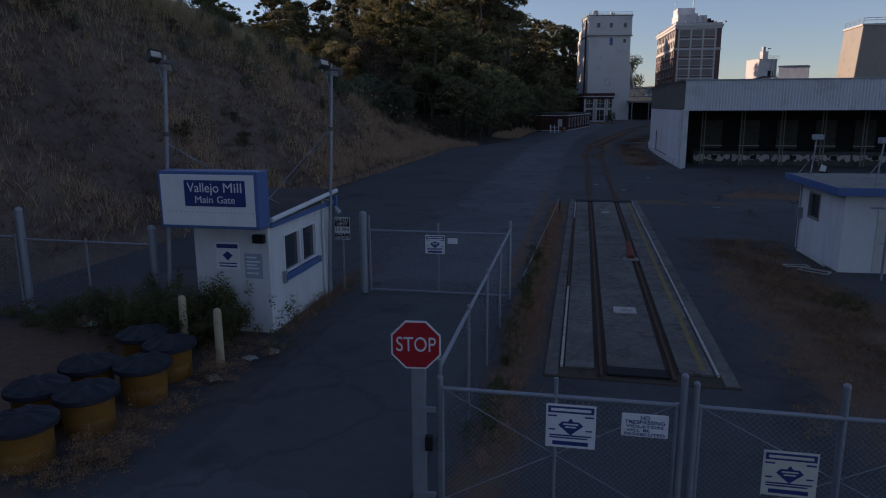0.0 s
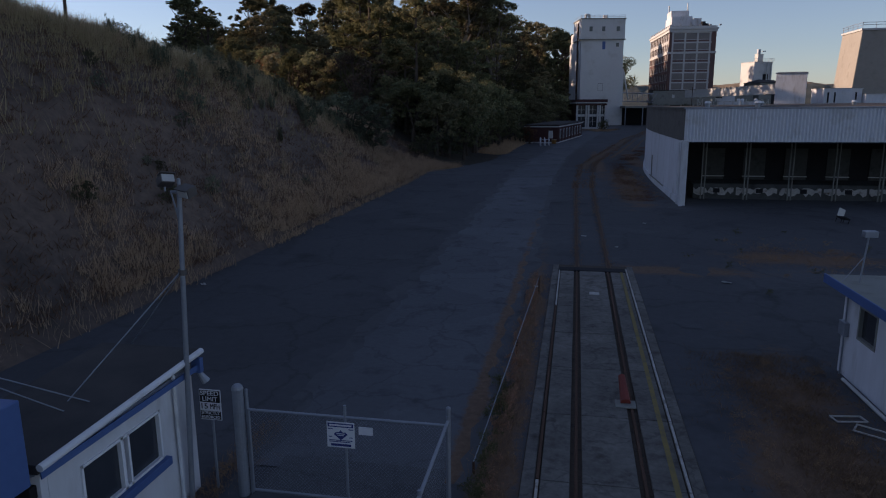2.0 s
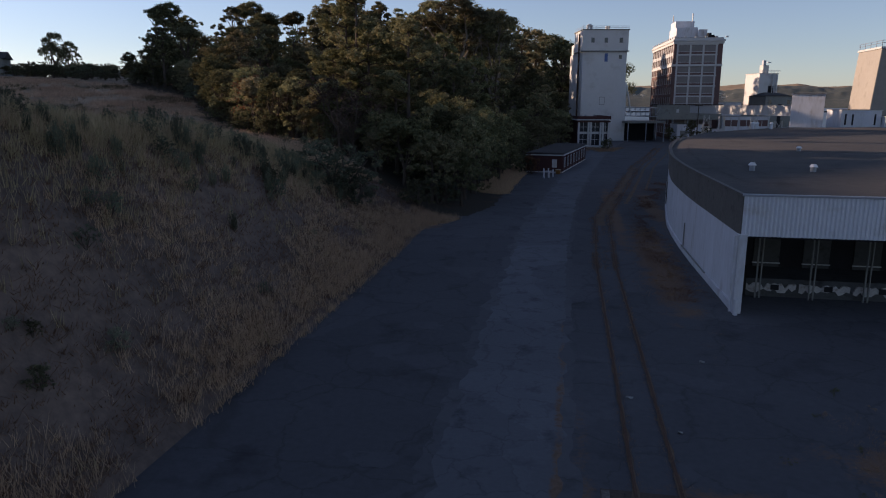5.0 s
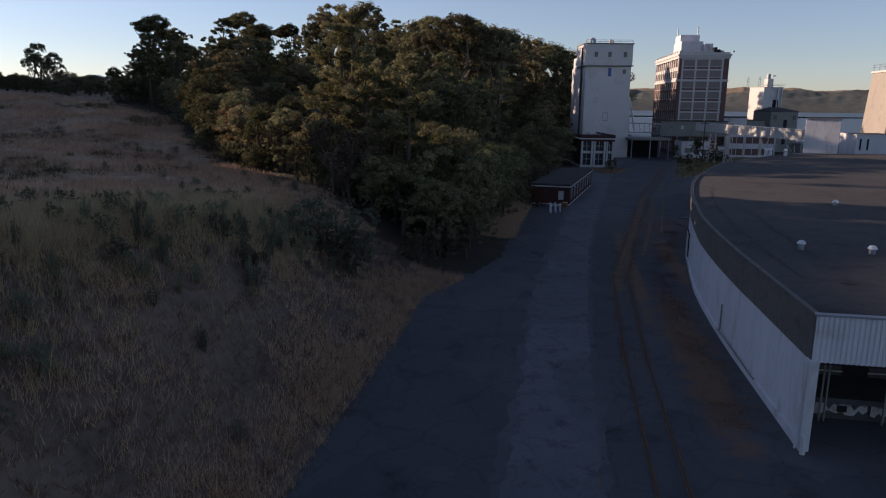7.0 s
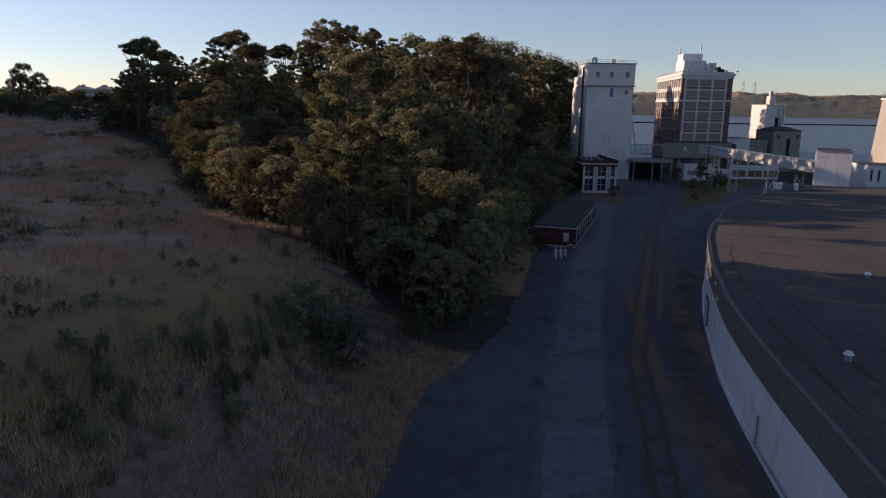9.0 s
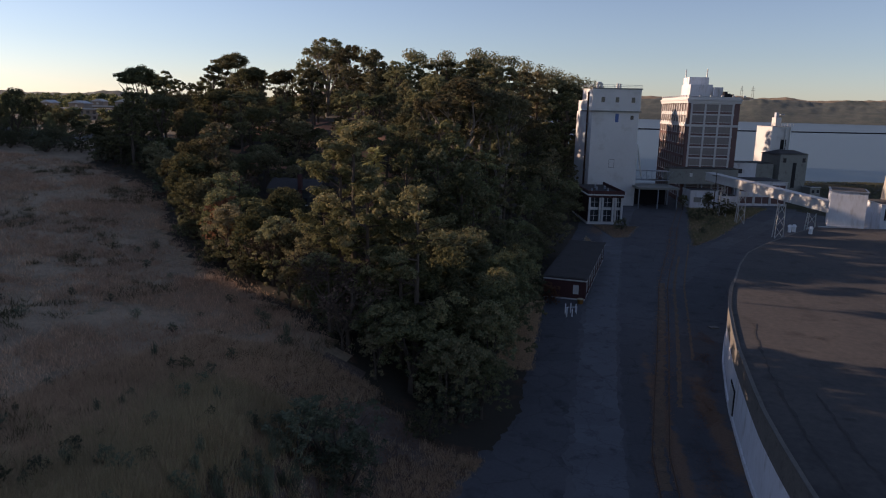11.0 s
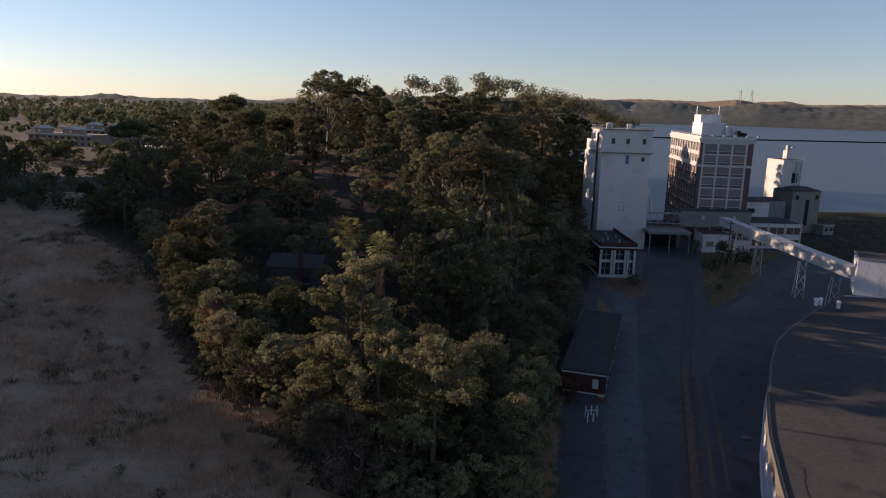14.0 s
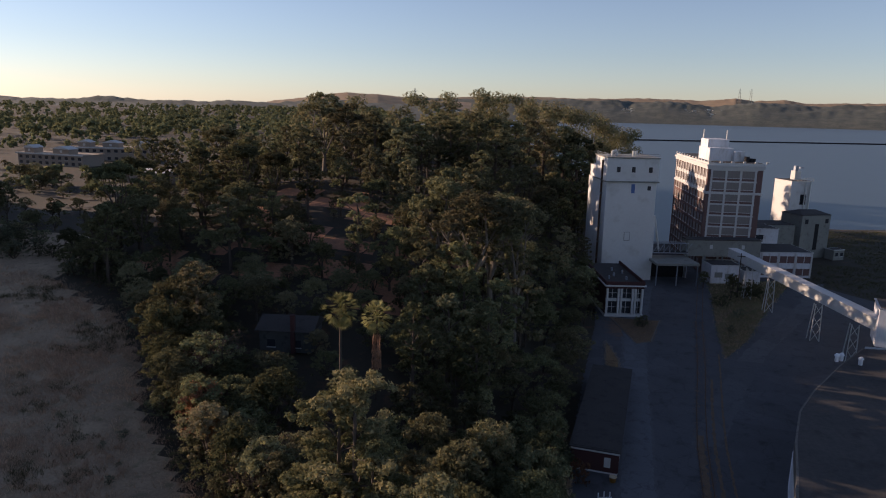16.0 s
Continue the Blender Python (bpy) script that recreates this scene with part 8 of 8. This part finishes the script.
def apartment(x, y, w, d, h, rz, pops, label):
    """A flat-roofed block with a pale roof edge and small gabled rooms on top."""
    s = thing("apartment_block", pose(x, y, land_height(x, y) - 0.3, 0, 0, rz), label, "house", "hill houses")
    part("wall", box(0, w, 0, d, 0, h), M_FLATS, s)
    part("roof", box(-0.5, w + 0.5, -0.5, d + 0.5, h, h + 0.3), M_FLATROOF, s)
    part("roof_edge", box(-0.6, w + 0.6, -0.75, -0.5, h - 0.2, h + 0.45), M_TRIM, s, "white roof edge")
    n = int(w / 3.6)
    for i in range(n):
        for z in (0.8, h - 2.2):
            x0 = (i + 0.25) * w / n
            wd = part("window", box(x0, x0 + 1.7, -0.06, 0.0, z, z + 1.4), M_GLASS, s)
            part("window_frame", box(x0 - 0.1, x0 + 1.8, -0.1, -0.02, z - 0.12, z), M_TRIM, wd)
    for px, py, pw in pops:
        g = part("roof_room", box(px, px + pw, py, py + 5, h + 0.3, h + 2.5), M_FLATS, s)
        b = bmesh.new()
        z = h + 2.5
        vs = [b.verts.new(c) for c in ((px - 0.5, py - 0.5, z), (px + pw + 0.5, py - 0.5, z), (px + pw + 0.5, py + 5.5, z), (px - 0.5, py + 5.5, z), (px + pw / 2, py - 0.5, z + 1.3), (px + pw / 2, py + 5.5, z + 1.3))]
        for q in ((0, 1, 4), (1, 2, 5, 4), (2, 3, 5), (3, 0, 4, 5), (3, 2, 1, 0)):
            b.faces.new([vs[k] for k in q])
        part("gable_roof", b, M_TRIM, g)
        part("window", box(px + pw / 2 - 0.6, px + pw / 2 + 0.6, py - 0.06, py, h + 0.9, h + 2.0), M_STEELW, g)


apartment(-256, 320, 37, 12, 5.4, -8, ((3, 1, 5.5), (20, 0.5, 9)), "tan apartment block with gabled rooms on its flat roof")
apartment(-249, 350, 36, 12, 6.6, 8, ((0.5, 1, 6), (13, 0.5, 8), (29, 1, 5.5)), "tan apartment block with gabled rooms on its flat roof")
house(-176, 277, 20, 12, 4.4, -10, "low tan building with a broad pale flat roof", M_FLATS, M_TRIM, True)
plant("oak", -152, 238, 9.5, 1.35)
plant("oak", -268, 300, 11, 1.2)
for x, y, h in ((-196, 262, 5), (-210, 270, 4), (-228, 284, 4), (-188, 250, 5), (-175, 262, 4.5), (-240, 296, 3.5), (-250, 305, 3.5)):
    plant("light_far", x, y, h, 1.4)
house(-166, 166, 13, 9, 5, 30, "dark-roofed house behind the hedge", M_GREYP, M_TAR)
house(-222, 215, 8, 7, 4, 15, "small white house behind the meadow", M_WALLW, M_TAR)
